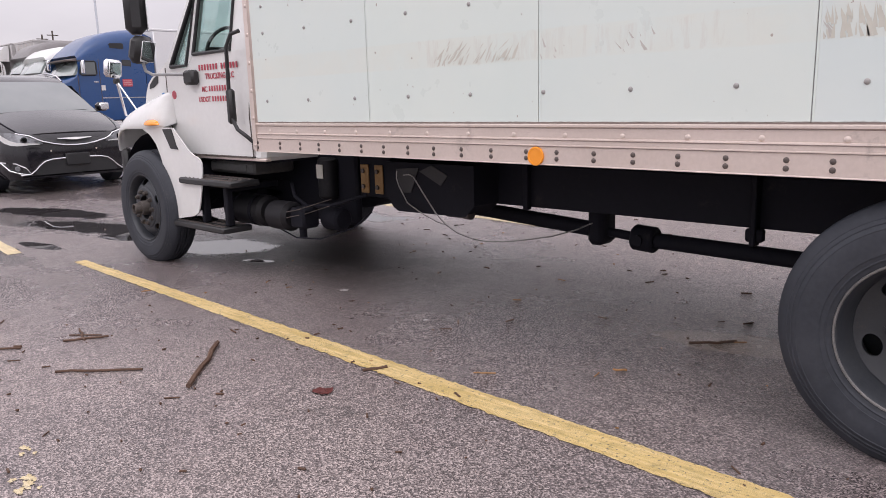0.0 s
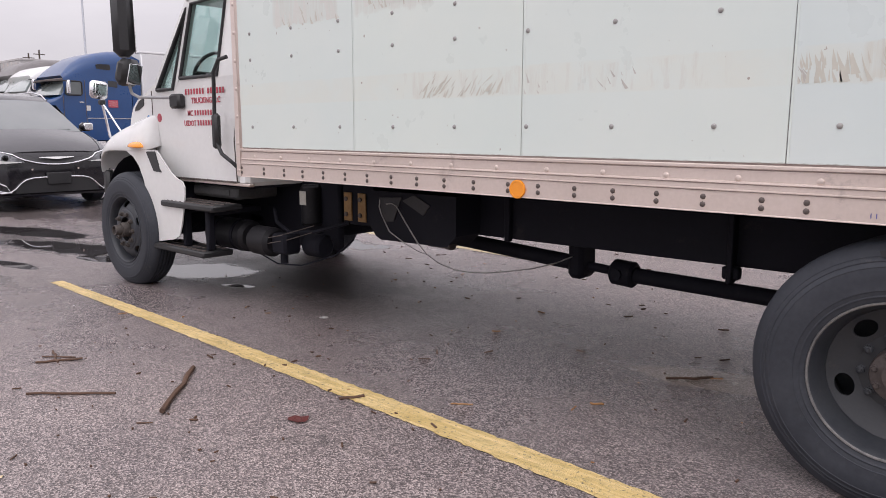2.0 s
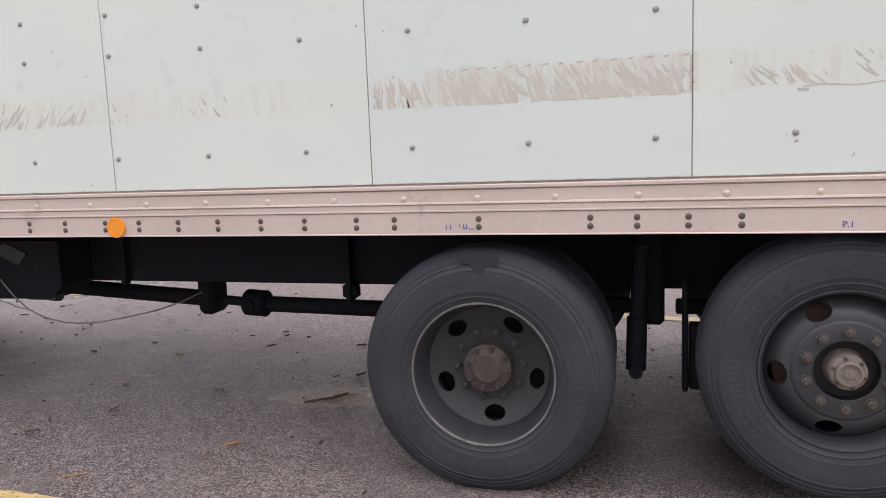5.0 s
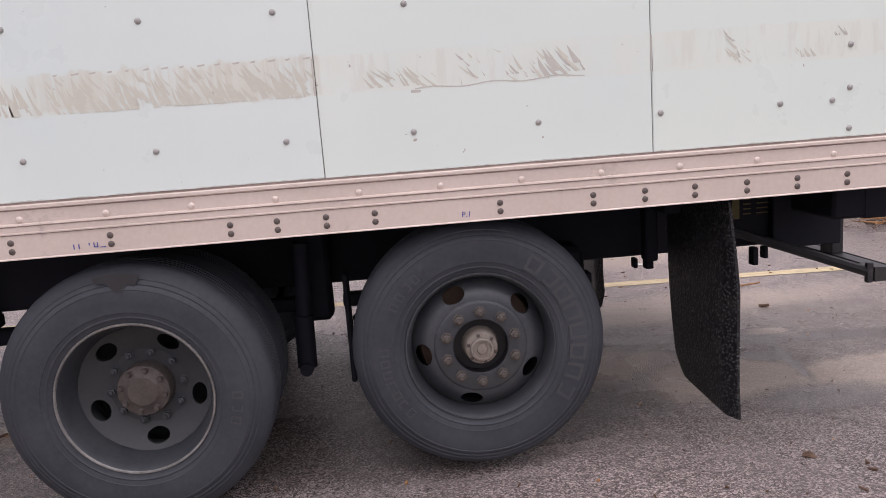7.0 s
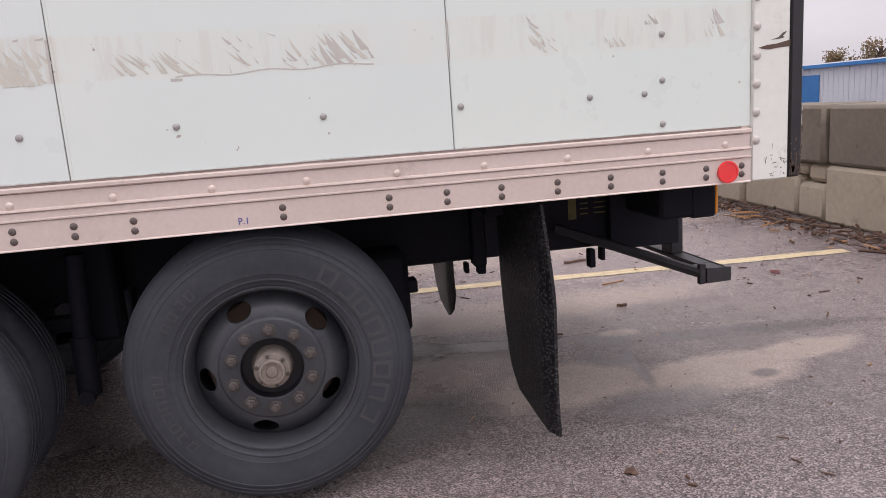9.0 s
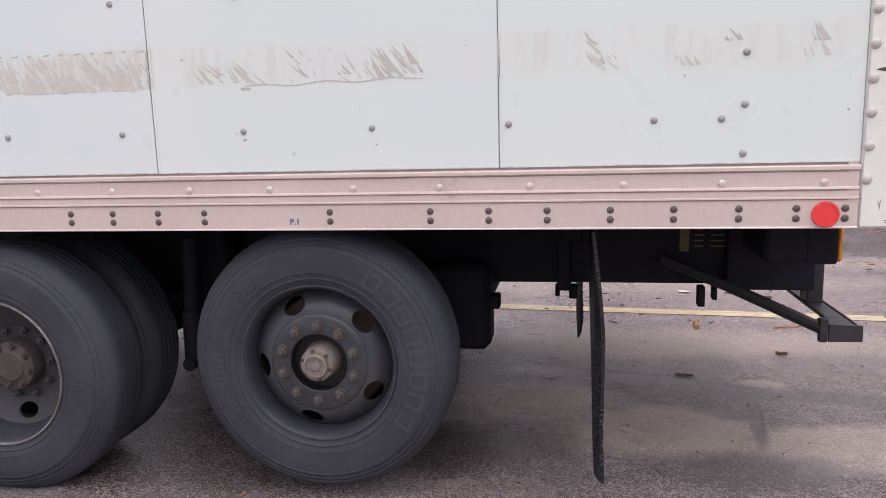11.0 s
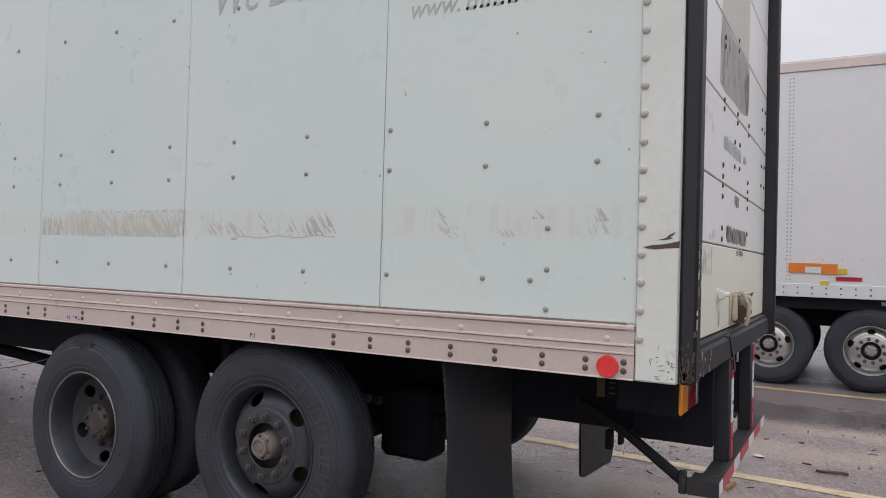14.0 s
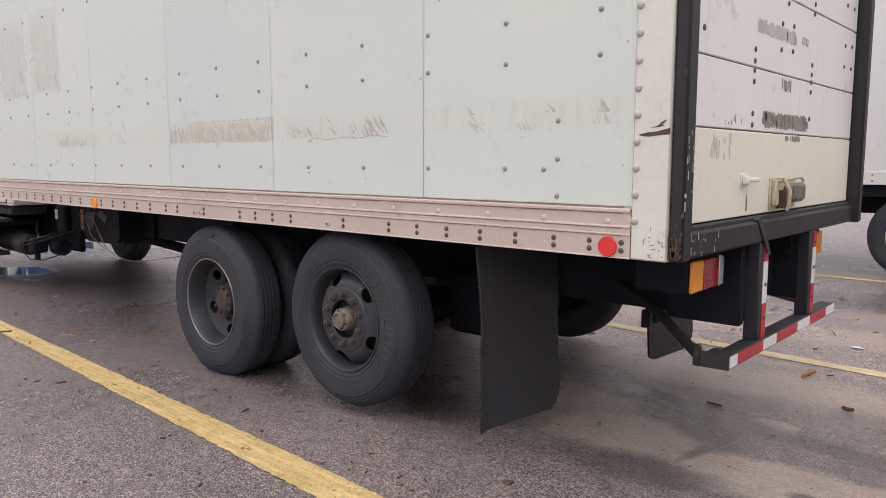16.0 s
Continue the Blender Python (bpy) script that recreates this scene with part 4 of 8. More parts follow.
# ---- the box truck ----
SIDE = 2.975                       # y of the near side wall
MIDDLE = 4.27                      # y of the centre line
FAR = 2 * MIDDLE - SIDE
FRONT, REAR = -4.68, 2.80          # x of the box's ends
SILL, WALL_Z, TOP = 1.055, 1.262, 3.62
truck = thing("box_truck", (-2.0, MIDDLE, 0.0), "white box truck with a conventional cab, parked on the lot", "truck")


def dome_mesh(name, r, h, mat, n=10):
    """A rivet head that points along -y."""
    s = Shape().lathe([(r, 0), (r * 0.95, h * 0.35), (r * 0.7, h * 0.8), (r * 0.3, h), (0, h)], (0, 0, 0), (0, -1, 0), n)
    return s.mesh(name, mat, angle=70)


RIVET = dome_mesh("rivet", 0.0118, 0.008, M_RIVET)
RAIL_RIVET = dome_mesh("rivet", 0.0135, 0.006, M_RAIL)
BOLT = dome_mesh("bolt", 0.0125, 0.006, M_BOLT, 8)
POST_RIVET = dome_mesh("rivet", 0.0165, 0.010, M_POSTRIVET)

SEAMS = [FRONT + 0.06, -3.422, -2.187, -0.945, 0.285, 1.518, 2.634]
ROWS_X = [-2.158 + 0.4635 * k for k in range(-5, 11)]


def build_box():
    panels = []
    for a, b in zip(SEAMS[:-1], SEAMS[1:]):
        p = part("side_panel", Shape().box(a + 0.0014, b - 0.0014, SIDE, SIDE + 0.02, WALL_Z, TOP - 0.12, 0.0012), M_PANEL, truck)
        panels.append((a, b, p))
        part("panel_lap", Shape().box(b - 0.004, b + 0.004, SIDE + 0.0035, SIDE + 0.022, WALL_Z, TOP - 0.12), M_SEAM, truck) if b < 2.6 else None
        if b < 2.6:
            part("lap_strip", Shape().box(b + 0.0035, b + 0.0115, SIDE - 0.0012, SIDE + 0.001, WALL_Z, TOP - 0.12, 0.0005), M_PANEL, truck)
    for x in ROWS_X:
        host = next((p for a, b, p in panels if a <= x < b), None)
        if host is None:
            continue
        for z in (1.405, 1.857, 2.031, 2.70, 3.2):
            if x > 2.3 and z < 1.5:
                continue
            piece("rivet", RIVET, (x, SIDE, z), host)
    last = panels[-1][2]
    for x, z in ((2.219, 1.404), (2.287, 1.294), (2.287, 1.447), (2.287, 1.606)):
        piece("rivet", RIVET, (x, SIDE, z), last)
    # far wall, front wall, roof
    part("far_wall", Shape().box(FRONT + 0.06, 2.62, FAR - 0.02, FAR, WALL_Z, TOP - 0.12, 0.002), M_POST, truck)
    part("front_wall", Shape().box(FRONT + 0.06, FRONT + 0.08, SIDE + 0.02, FAR - 0.02, WALL_Z, TOP - 0.12, 0.002), M_POST, truck)
    part("roof", Shape().box(FRONT, REAR, SIDE + 0.004, FAR - 0.004, TOP - 0.06, TOP, 0.02), M_POST, truck)
    part("floor", Shape().box(FRONT, 2.70, SIDE + 0.06, FAR - 0.06, 1.19, 1.255, 0.004), M_BLACK, truck)
    for y0, y1 in ((SIDE - 0.012, SIDE + 0.03), (FAR - 0.03, FAR + 0.012)):
        part("top_rail", Shape().box(FRONT, 2.625, y0, y1, TOP - 0.14, TOP - 0.02, 0.008), M_RAIL, truck)


build_box()


GROOVES = ((1.2590, 0.0085, -0.0025), (1.2350, 0.0030, 0.0080), (1.1765, 0.0030, 0.0118), (1.1470, 0.0032, 0.0115))


def build_rail(y, sign):
    """The extruded aluminium side rail with its ribs; sign: which way is outward."""
    prof = [(0.030, 1.264), (0.004, 1.264), (0.004, 1.2545), (-0.010, 1.2535), (-0.014, 1.250), (-0.014, 1.240), (-0.008, 1.237), (-0.005, 1.233), (-0.005, 1.188), (-0.013, 1.185), (-0.014, 1.180), (-0.009, 1.176), (-0.009, 1.155), (-0.014, 1.153), (-0.014, 1.149), (-0.008, 1.146), (-0.008, 1.062), (-0.011, 1.059), (-0.011, 1.056), (-0.006, 1.055), (0.030, 1.055)]
    return part("side_rail", Shape().prism([(y + sign * a, z) for a, z in prof], "x", FRONT + 0.05, 2.632), M_RAIL, truck, "pinkish aluminium side rail", 25)


rail = build_rail(SIDE, 1)


def groove_shade_line(z, thick, y, seed, host):
    """An uneven dark line along a groove: dirt, with the rib's shade painted in."""
    rnd = random.Random(seed)
    vs, x, k = [], FRONT + 0.07, 0
    top = bottom = 0.0
    while x < 2.632:
        top = 0.6 * top + rnd.uniform(-0.25, 0.25) * thick
        bottom = 0.6 * bottom + rnd.uniform(-0.15, 0.15) * thick
        vs += [(x, y, z - thick / 2 + bottom), (x, y, z + thick / 2 + top)]
        x += 0.035
        k += 1
    s = Shape().add(vs, [(2 * i, 2 * i + 2, 2 * i + 3, 2 * i + 1) for i in range(k - 1)])
    part("grime", s, M_GROOVE_SHADE, host, "brown line of grime and painted shade in a groove", 60, False)


for num, (z, thick, y) in enumerate(GROOVES):
    groove_shade_line(z, thick, SIDE - y, 40 + num, rail)
build_rail(FAR, -1)


def adhesive(name, spans, count, lean, long_, mat, seed):
    """Slivers of torn adhesive left on the side wall, all in one thin mesh."""
    rnd = random.Random(seed)
    s = Shape()
    for k in range(count):
        y = SIDE - 0.0006 - 0.00002 * (k % 40) - 0.00001 * seed
        x0, x1, z0, z1 = rnd.choice(spans)
        x, z = rnd.uniform(x0, x1), rnd.uniform(z0, z1)
        a = radians(lean + rnd.gauss(0, 9))
        ln = min(rnd.uniform(*long_), (z - z0 + 0.012) / max(0.3, abs(math.sin(a))))
        w = ln * rnd.uniform(0.05, 0.22)
        dx, dz = ln * math.cos(a), -ln * abs(math.sin(a))
        s.add([(x, y, z), (x + dx * 0.4 + w * 0.5, y, z + dz * 0.45), (x + dx + w, y, z + dz), (x + dx - w * rnd.random(), y, z + dz - 0.003), (x + dx * 0.5 - w * 0.6, y, z + dz * 0.55)], [(0, 1, 2, 3, 4)])
    tagged(part(name, s, mat, truck, "torn slivers of old decal adhesive", 20, False), kind="stuff")


adhesive("adhesive_residue", ((1.02, 1.26, 1.585, 1.685), (0.78, 1.20, 1.60, 1.68)), 20, -52, (0.03, 0.10), M_RES_A, 1)
adhesive("adhesive_residue", ((0.60, 1.24, 1.575, 1.685), (0.43, 0.66, 1.585, 1.645)), 46, -50, (0.02, 0.09), M_RES_B, 2)
adhesive("adhesive_residue", ((1.79, 1.81, 1.66, 1.692), (1.81, 1.86, 1.60, 1.66), (2.21, 2.26, 1.655, 1.69), (2.46, 2.51, 1.645, 1.692)), 17, -58, (0.02, 0.08), M_RES_A, 3)
adhesive("adhesive_residue", ((2.06, 2.13, 1.585, 1.63), (1.79, 1.88, 1.58, 1.68), (2.44, 2.52, 1.60, 1.68)), 22, -56, (0.02, 0.06), M_RES_B, 7)
adhesive("adhesive_residue", ((-0.66, 0.25, 1.572, 1.695),), 190, -64, (0.025, 0.10), M_RES_B, 4)
adhesive("adhesive_residue", ((-2.85, -2.35, 1.575, 1.67),), 40, -130, (0.03, 0.09), M_RES_B, 5)
adhesive("adhesive_residue", ((-2.18, -2.08, 1.575, 1.685), (-1.8, -1.6, 1.58, 1.67), (-0.94, -0.91, 1.58, 1.66)), 18, -60, (0.02, 0.06), M_RES_A, 6)
adhesive("adhesive_residue", ((-0.935, -0.70, 1.575, 1.685),), 46, -82, (0.03, 0.09), M_RES_B, 8)
adhesive("adhesive_residue", ((-4.2, -3.56, 2.06, 2.70), (-3.39, -2.80, 2.10, 2.70)), 110, -78, (0.06, 0.28), M_RES_C, 9)
adhesive("adhesive_residue", ((-4.2, -3.56, 2.05, 2.16), (-3.39, -2.80, 2.08, 2.22)), 26, -70, (0.03, 0.12), M_RES_B, 10)
adhesive("adhesive_residue", ((-2.84, -2.62, 1.57, 1.69), (-2.60, -2.30, 1.575, 1.65)), 26, -128, (0.03, 0.10), M_RES_B, 11)
edge = Shape()
for x in [-0.62 + 0.062 * k for k in range(15)]:
    w = 0.012 + 0.018 * random.Random(int(x * 1000)).random()
    edge.add([(x, SIDE - 0.0007, 1.693), (x + w, SIDE - 0.0007, 1.697), (x + w * 0.9, SIDE - 0.0007, 1.690), (x + 0.003, SIDE - 0.0007, 1.688)], [(0, 1, 2, 3)])
for k in range(19):
    x = 0.64 + 0.033 * k
    z = 1.556 + 0.005 * math.sin(k * 0.9) + 0.0005 * k
    z2 = 1.556 + 0.005 * math.sin((k + 1) * 0.9) + 0.0005 * (k + 1)
    edge.add([(x, SIDE - 0.0007, z), (x + 0.033, SIDE - 0.0007, z2), (x + 0.033, SIDE - 0.0007, z2 + 0.004), (x, SIDE - 0.0007, z + 0.004)], [(0, 1, 2, 3)])
edge.add([(0.625, SIDE - 0.0007, 1.545), (0.66, SIDE - 0.0007, 1.545), (0.662, SIDE - 0.0007, 1.553), (0.625, SIDE - 0.0007, 1.555)], [(0, 1, 2, 3)])
edge.add([(1.516, SIDE - 0.0012, 1.56), (1.524, SIDE - 0.0012, 1.56), (1.523, SIDE - 0.0012, 1.69), (1.517, SIDE - 0.0012, 1.69)], [(0, 1, 2, 3)])
edge.add([(0.276, SIDE - 0.0012, 1.56), (0.284, SIDE - 0.0012, 1.56), (0.283, SIDE - 0.0012, 1.69), (0.277, SIDE - 0.0012, 1.69)], [(0, 1, 2, 3)])
tagged(part("adhesive_residue", edge, M_RES_A, truck, "torn edges of old decal adhesive", 20, False), kind="stuff")
PAIRS = [-4.622, -4.352, -4.122, -3.922, -3.712, -3.502, -3.302, -3.097, -2.892, -2.687, -2.482, -2.258, -2.076, -1.871, -1.671, -1.461, -1.256, -1.021, -0.856, -0.506, -0.076, 0.094, 0.274, 0.454, 0.924, 1.28, 1.48, 1.675, 1.88, 2.08, 2.28, 2.452, 2.595]
for x in PAIRS:
    for z in (1.119, 1.087):
        piece("bolt", BOLT, (x, SIDE - 0.008, z), rail)
for k in range(24):
    piece("rivet", RAIL_RIVET, (2.53 - 0.304 * k, SIDE - 0.005, 1.200), rail)


def reflector(name, x, z, r, mat, label):
    s = Shape().lathe([(r, 0), (r, 0.007), (r * 0.96, 0.010), (r * 0.80, 0.0105), (r * 0.78, 0.0085), (0, 0.009)], (x, SIDE - 0.009, z), (0, -1, 0), 40)
    return part(name, s, mat, truck, label)


reflector("side_reflector", -2.195, 1.098, 0.047, M_ORANGE, "round orange reflector")
reflector("side_reflector", 2.537, 1.100, 0.041, M_RED, "round red reflector")
lettering("ink_mark", "P.1", 0.031, M_INK, truck, pose(0.795, SIDE - 0.0095, 1.076, 90, 0, 0), label="blue handwritten ink mark")
for x0, x1, z0, z1 in ((-0.640, -0.637, 1.078, 1.096), (-0.622, -0.619, 1.078, 1.096), (-0.585, -0.582, 1.088, 1.098), (-0.568, -0.565, 1.080, 1.098), (-0.556, -0.553, 1.080, 1.098), (-0.565, -0.556, 1.080, 1.083), (-0.546, -0.526, 1.078, 1.081)):
    part("ink_mark", Shape().box(x0, x1, SIDE - 0.0105, SIDE - 0.0085, z0, z1), M_INK, truck)


def build_corner():
    # front corner moulding
    part("front_moulding", Shape().box(FRONT - 0.01, FRONT + 0.065, SIDE - 0.012, SIDE + 0.05, 1.055, TOP - 0.02, 0.012), M_RAIL, truck)
    m = part("front_strip", Shape().box(FRONT + 0.02, FRONT + 0.055, SIDE - 0.015, SIDE - 0.0115, 1.06, TOP - 0.03, 0.001), M_RAIL, truck)
    for k in range(11):
        piece("rivet", RAIL_RIVET, (FRONT + 0.037, SIDE - 0.015, 1.10 + 0.19 * k), m)
    part("front_moulding", Shape().box(FRONT - 0.01, FRONT + 0.065, FAR - 0.05, FAR + 0.012, 1.055, TOP - 0.02, 0.012), M_RAIL, truck)
    # rear corner posts
    for y0, y1 in ((SIDE - 0.010, SIDE + 0.05), (FAR - 0.05, FAR + 0.010)):
        post = part("corner_post", Shape().box(2.634, 2.785, y0, y1, 1.056, TOP, 0.006), M_POST, truck, "scuffed white rear corner post")
        if y0 < 4:
            for k in range(23):
                piece("rivet", POST_RIVET, (2.650, y0, 1.208 + 0.1015 * k), post)
            dent = Shape().add([(x, y0 - 0.001, z) for x, z in ((2.655, 1.538), (2.69, 1.546), (2.73, 1.549), (2.784, 1.561), (2.784, 1.537), (2.74, 1.535), (2.70, 1.530), (2.672, 1.533))], [tuple(range(8))])
            part("gash", dent, M_GASH, post, "dark rusty gash in the paint")
            dent = Shape().add([(x, y0 - 0.001, z) for x, z in ((2.703, 1.563), (2.735, 1.571), (2.748, 1.583), (2.766, 1.592), (2.768, 1.588), (2.752, 1.574), (2.762, 1.570), (2.738, 1.565))], [tuple(range(8))])
            part("gash", dent, M_BOLT, post)
            scr = Shape()
            rnd = random.Random(4)
            for _ in range(30):
                x, z = rnd.uniform(2.69, 2.774), 1.066 + abs(rnd.gauss(0, 0.055))
                a, ln, w = rnd.choice((0.1, 0.25, 1.4, 1.9, 2.6)) + rnd.gauss(0, 0.25), rnd.uniform(0.006, 0.030), rnd.uniform(0.0006, 0.0022)
                ex, ez = ln * math.cos(a), ln * math.sin(a)
                if x + ex > 2.783 or z + ez < 1.058:
                    continue
                scr.add([(x, y0 - 0.0008, z), (x + ex * 0.5 - w, y0 - 0.0008, z + ez * 0.5 - w), (x + ex, y0 - 0.0008, z + ez), (x + ex * 0.6 + w, y0 - 0.0008, z + ez * 0.6 + w)], [(0, 1, 2, 3)])
            tagged(part("scuff", scr, M_BOLT, post, "dark scuff marks", fix=False), kind="stuff")


build_corner()


def build_rear():
    black = "black steel rear frame with chipped paint"
    for y0, y1 in ((SIDE - 0.006, SIDE + 0.078), (FAR - 0.078, FAR + 0.006)):
        part("rear_post", Shape().box(2.788, 2.846 if y0 < 4 else 2.872, y0, y1, 1.058, TOP, 0.010), M_BLACK, truck, black)
    part("rear_header", Shape().box(2.788, 2.834, SIDE + 0.080, FAR - 0.080, TOP - 0.28, TOP, 0.01), M_BLACK, truck)
    part("rear_sill", Shape().box(2.66, 2.840, SIDE + 0.0, FAR - 0.0, 1.062, 1.168, 0.012).box(2.66, 2.826, SIDE + 0.092, FAR - 0.092, 1.16, 1.188, 0.006), M_BLACK, truck, black)
    # chips in the paint
    rnd = random.Random(9)
    chips = Shape()
    for _ in range(26):
        y, z = 3.0 + abs(rnd.gauss(0, 0.16)), rnd.uniform(1.068, 1.155)
        chips.box(2.8385, 2.8412, y, y + rnd.uniform(0.002, 0.006), z, z + rnd.choice((0.003, 0.006, 0.012, 0.025)))
    for _ in range(14):
        z = rnd.uniform(1.2, 1.55)
        y = rnd.uniform(2.972, 3.045)
        chips.box(2.8445, 2.8472, y, y + rnd.uniform(0.002, 0.006), z, z + rnd.uniform(0.005, 0.045))
    tagged(part("paint_chip", chips, M_POSTRIVET, truck, "bare metal chips"), kind="stuff")
    rust = Shape()
    for _ in range(34):
        x, z = rnd.uniform(2.790, 2.838), 1.062 + abs(rnd.gauss(0, 0.07))
        w, h = rnd.uniform(0.003, 0.012), rnd.uniform(0.006, 0.040)
        rust.add([(x, SIDE - 0.0066, z), (x + w, SIDE - 0.0066, z + 0.2 * h), (x + 0.8 * w, SIDE - 0.0066, z + h), (x + 0.2 * w, SIDE - 0.0066, z + 0.7 * h)], [(0, 1, 2, 3)])
    tagged(part("rust_patch", rust, M_GASH, truck, "rust where the black paint has peeled", fix=False), kind="stuff")
    # roll-up door: horizontal panels
    zs = [1.190, 1.572, 1.852, 2.215, 2.578, 2.94, 3.335]
    y0, y1 = SIDE + 0.095, FAR - 0.095
    panels = []
    for i, (a, b) in enumerate(zip(zs[:-1], zs[1:])):
        d = part("door_panel", Shape().box(2.775, 2.802, y0, y1, a + 0.003, b - 0.003, 0.004), M_CREAM if i == 0 else M_DOOR, truck)
        panels.append(d)
        part("door_joint", Shape().box(2.772, 2.792, y0, y1, b - 0.004, b + 0.004), M_BOLT, truck)
    # bolts of the door's hinges
    me = Shape().lathe([(0.013, 0), (0.012, 0.004), (0.006, 0.006), (0, 0.006)], (0, 0, 0), (1, 0, 0), 8).mesh("bolt", M_BOLT, angle=70)
    for y, heights in ((3.755, (2.22, 2.18, 1.93, 1.88, 1.84, 1.79, 1.65, 1.60, 2.50, 2.46)), (4.175, (2.235, 2.19, 2.60, 2.55)), (4.60, (2.25, 2.20, 1.94, 1.89, 1.85, 1.80)), (4.10, (2.085, 1.965)), (4.27, (2.095, 1.975)), (3.19, (2.07, 1.95, 2.42, 2.30)), (5.23, (2.11, 1.99, 2.46, 2.34)), (5.38, (2.12, 1.99, 2.47, 2.34)), (4.60, (1.66,))):
        for z in heights:
            piece("bolt", me, (2.802, y, z), panels[sum(z > q for q in zs[1:])])
    # decal residue: upright streaks of torn film
    rnd = random.Random(3)

    def streaks(y0, y1, z0, z1, n, mat, host, wide=(0.008, 0.035), high=(0.3, 1.0), level=0.0):
        s = Shape()
        for k in range(n):
            y, w = rnd.uniform(y0, y1), rnd.uniform(*wide)
            h = (z1 - z0) * rnd.uniform(*high)
            z = rnd.uniform(z0, z1 - h)
            x = 2.8028 + 0.00003 * (k % 30) + level
            s.add([(x, y, z + 0.004 * rnd.random()), (x, y + w, z), (x, y + w * rnd.uniform(0.6, 1.1), z + h), (x, y + w * 0.4, z + h * rnd.uniform(0.8, 1.0)), (x, y - w * 0.2, z + h * 0.9)], [(0, 1, 2, 3, 4)])
        tagged(part("decal_residue", s, mat, host, "torn remains of a decal", 20, False), kind="stuff")
    streaks(3.88, 4.56, 1.590, 1.675, 150, M_TORN, panels[1])
    streaks(3.88, 4.58, 1.600, 1.670, 22, M_BOLT, panels[1], (0.004, 0.015), (0.2, 0.5), 0.001)
    streaks(4.20, 4.46, 1.535, 1.568, 20, M_TORN, panels[0], (0.01, 0.03), (0.6, 1.0))
    streaks(4.10, 4.27, 1.772, 1.842, 9, M_TORN, panels[1], (0.008, 0.02), (0.7, 1.0))
    streaks(3.30, 3.64, 1.585, 1.66, 9, M_TORN, panels[1], (0.003, 0.008), (0.2, 0.6))
    streaks(3.28, 3.52, 1.43, 1.56, 16, M_RES_B, panels[0], (0.006, 0.03), (0.15, 0.5))
    streaks(3.72, 3.75, 1.21, 1.30, 5, M_GASH, panels[0], (0.003, 0.006), (0.4, 0.9))
    streaks(3.77, 4.30, 2.005, 2.075, 80, M_GHOST, panels[2], (0.01, 0.03), (0.4, 1.0))
    film = Shape().add([(2.8026, y, z) for y, z in ((3.64, 2.27), (3.80, 2.258), (4.05, 2.268), (4.30, 2.262), (4.46, 2.28), (4.57, 2.30), (4.60, 2.42), (4.58, 2.565), (4.30, 2.57), (4.02, 2.565), (3.66, 2.57), (3.63, 2.42))], [tuple(range(12))])
    part("decal_residue", film, M_FILM, panels[3], "large patch of brown decal film")
    film = Shape().add([(2.8026, y, z) for y, z in ((3.66, 2.585), (4.00, 2.59), (4.30, 2.585), (4.56, 2.59), (4.57, 2.93), (4.2, 2.932), (3.66, 2.93), (3.65, 2.75))], [tuple(range(8))])
    part("decal_residue", film, M_RES_B, panels[4], "large patch of pale decal film")
    streaks(3.64, 4.58, 2.27, 2.56, 60, M_TORN, panels[3], (0.003, 0.008), (0.05, 0.35), 0.001)
    streaks(4.36, 4.58, 2.29, 2.56, 26, M_TORN, panels[3], (0.006, 0.02), (0.1, 0.4), 0.0015)
    lettering("web_ending", "om", 0.085, M_GHOST, panels[2], pose(2.8035, 4.46, 2.025, 90, 0, 90), label="faded grey letters")
    # latch and handle
    lat = part("door_latch", Shape().box(2.802, 2.812, 4.02, 4.40, 1.205, 1.36, 0.004).box(2.812, 2.835, 4.03, 4.08, 1.225, 1.35, 0.006), M_LATCH, truck, "rust-stained cream door latch")
    part("latch_lever", Shape().tube([(2.84, 4.06, 1.34), (2.875, 4.10, 1.355), (2.88, 4.25, 1.36), (2.86, 4.36, 1.34)], 0.007).tube([(2.855, 4.06, 1.36), (2.885, 4.07, 1.30), (2.88, 4.08, 1.23), (2.87, 4.085, 1.205)], 0.009), M_LATCH, lat)
    part("latch_spring", Shape().cyl((2.862, 4.11, 1.262), (2.862, 4.20, 1.262), 0.022, n=14, b=0.004).box(2.812, 2.86, 4.105, 4.125, 1.21, 1.30, 0.004), M_GASH, lat, "rusty latch spring")
    part("latch_cover", Shape().box(2.812, 2.85, 4.20, 4.46, 1.232, 1.33, 0.03).box(2.85, 2.856, 4.24, 4.42, 1.25, 1.31, 0.003), M_COVER, lat, "scuffed grey latch cover")
    hd = part("door_handle", Shape().box(2.802, 2.808, 3.64, 3.72, 1.325, 1.385, 0.003).box(2.808, 2.835, 3.645, 3.675, 1.335, 1.375, 0.006).box(2.822, 2.838, 3.675, 3.80, 1.345, 1.366, 0.006), M_POST, truck, "white painted pull handle")
    strap = Shape()
    pts = [(2.82, 3.76, 1.172), (2.838, 3.80, 1.175), (2.843, 3.84, 1.12), (2.845, 3.90, 1.05), (2.843, 3.95, 0.995)]
    strap.loft([[(x, y - 0.018, z), (x, y + 0.018, z + 0.008), (x + 0.003, y + 0.018, z + 0.008), (x + 0.003, y - 0.018, z)] for x, y, z in pts])
    part("pull_strap", strap, M_PLASTIC, truck, "frayed black pull strap")
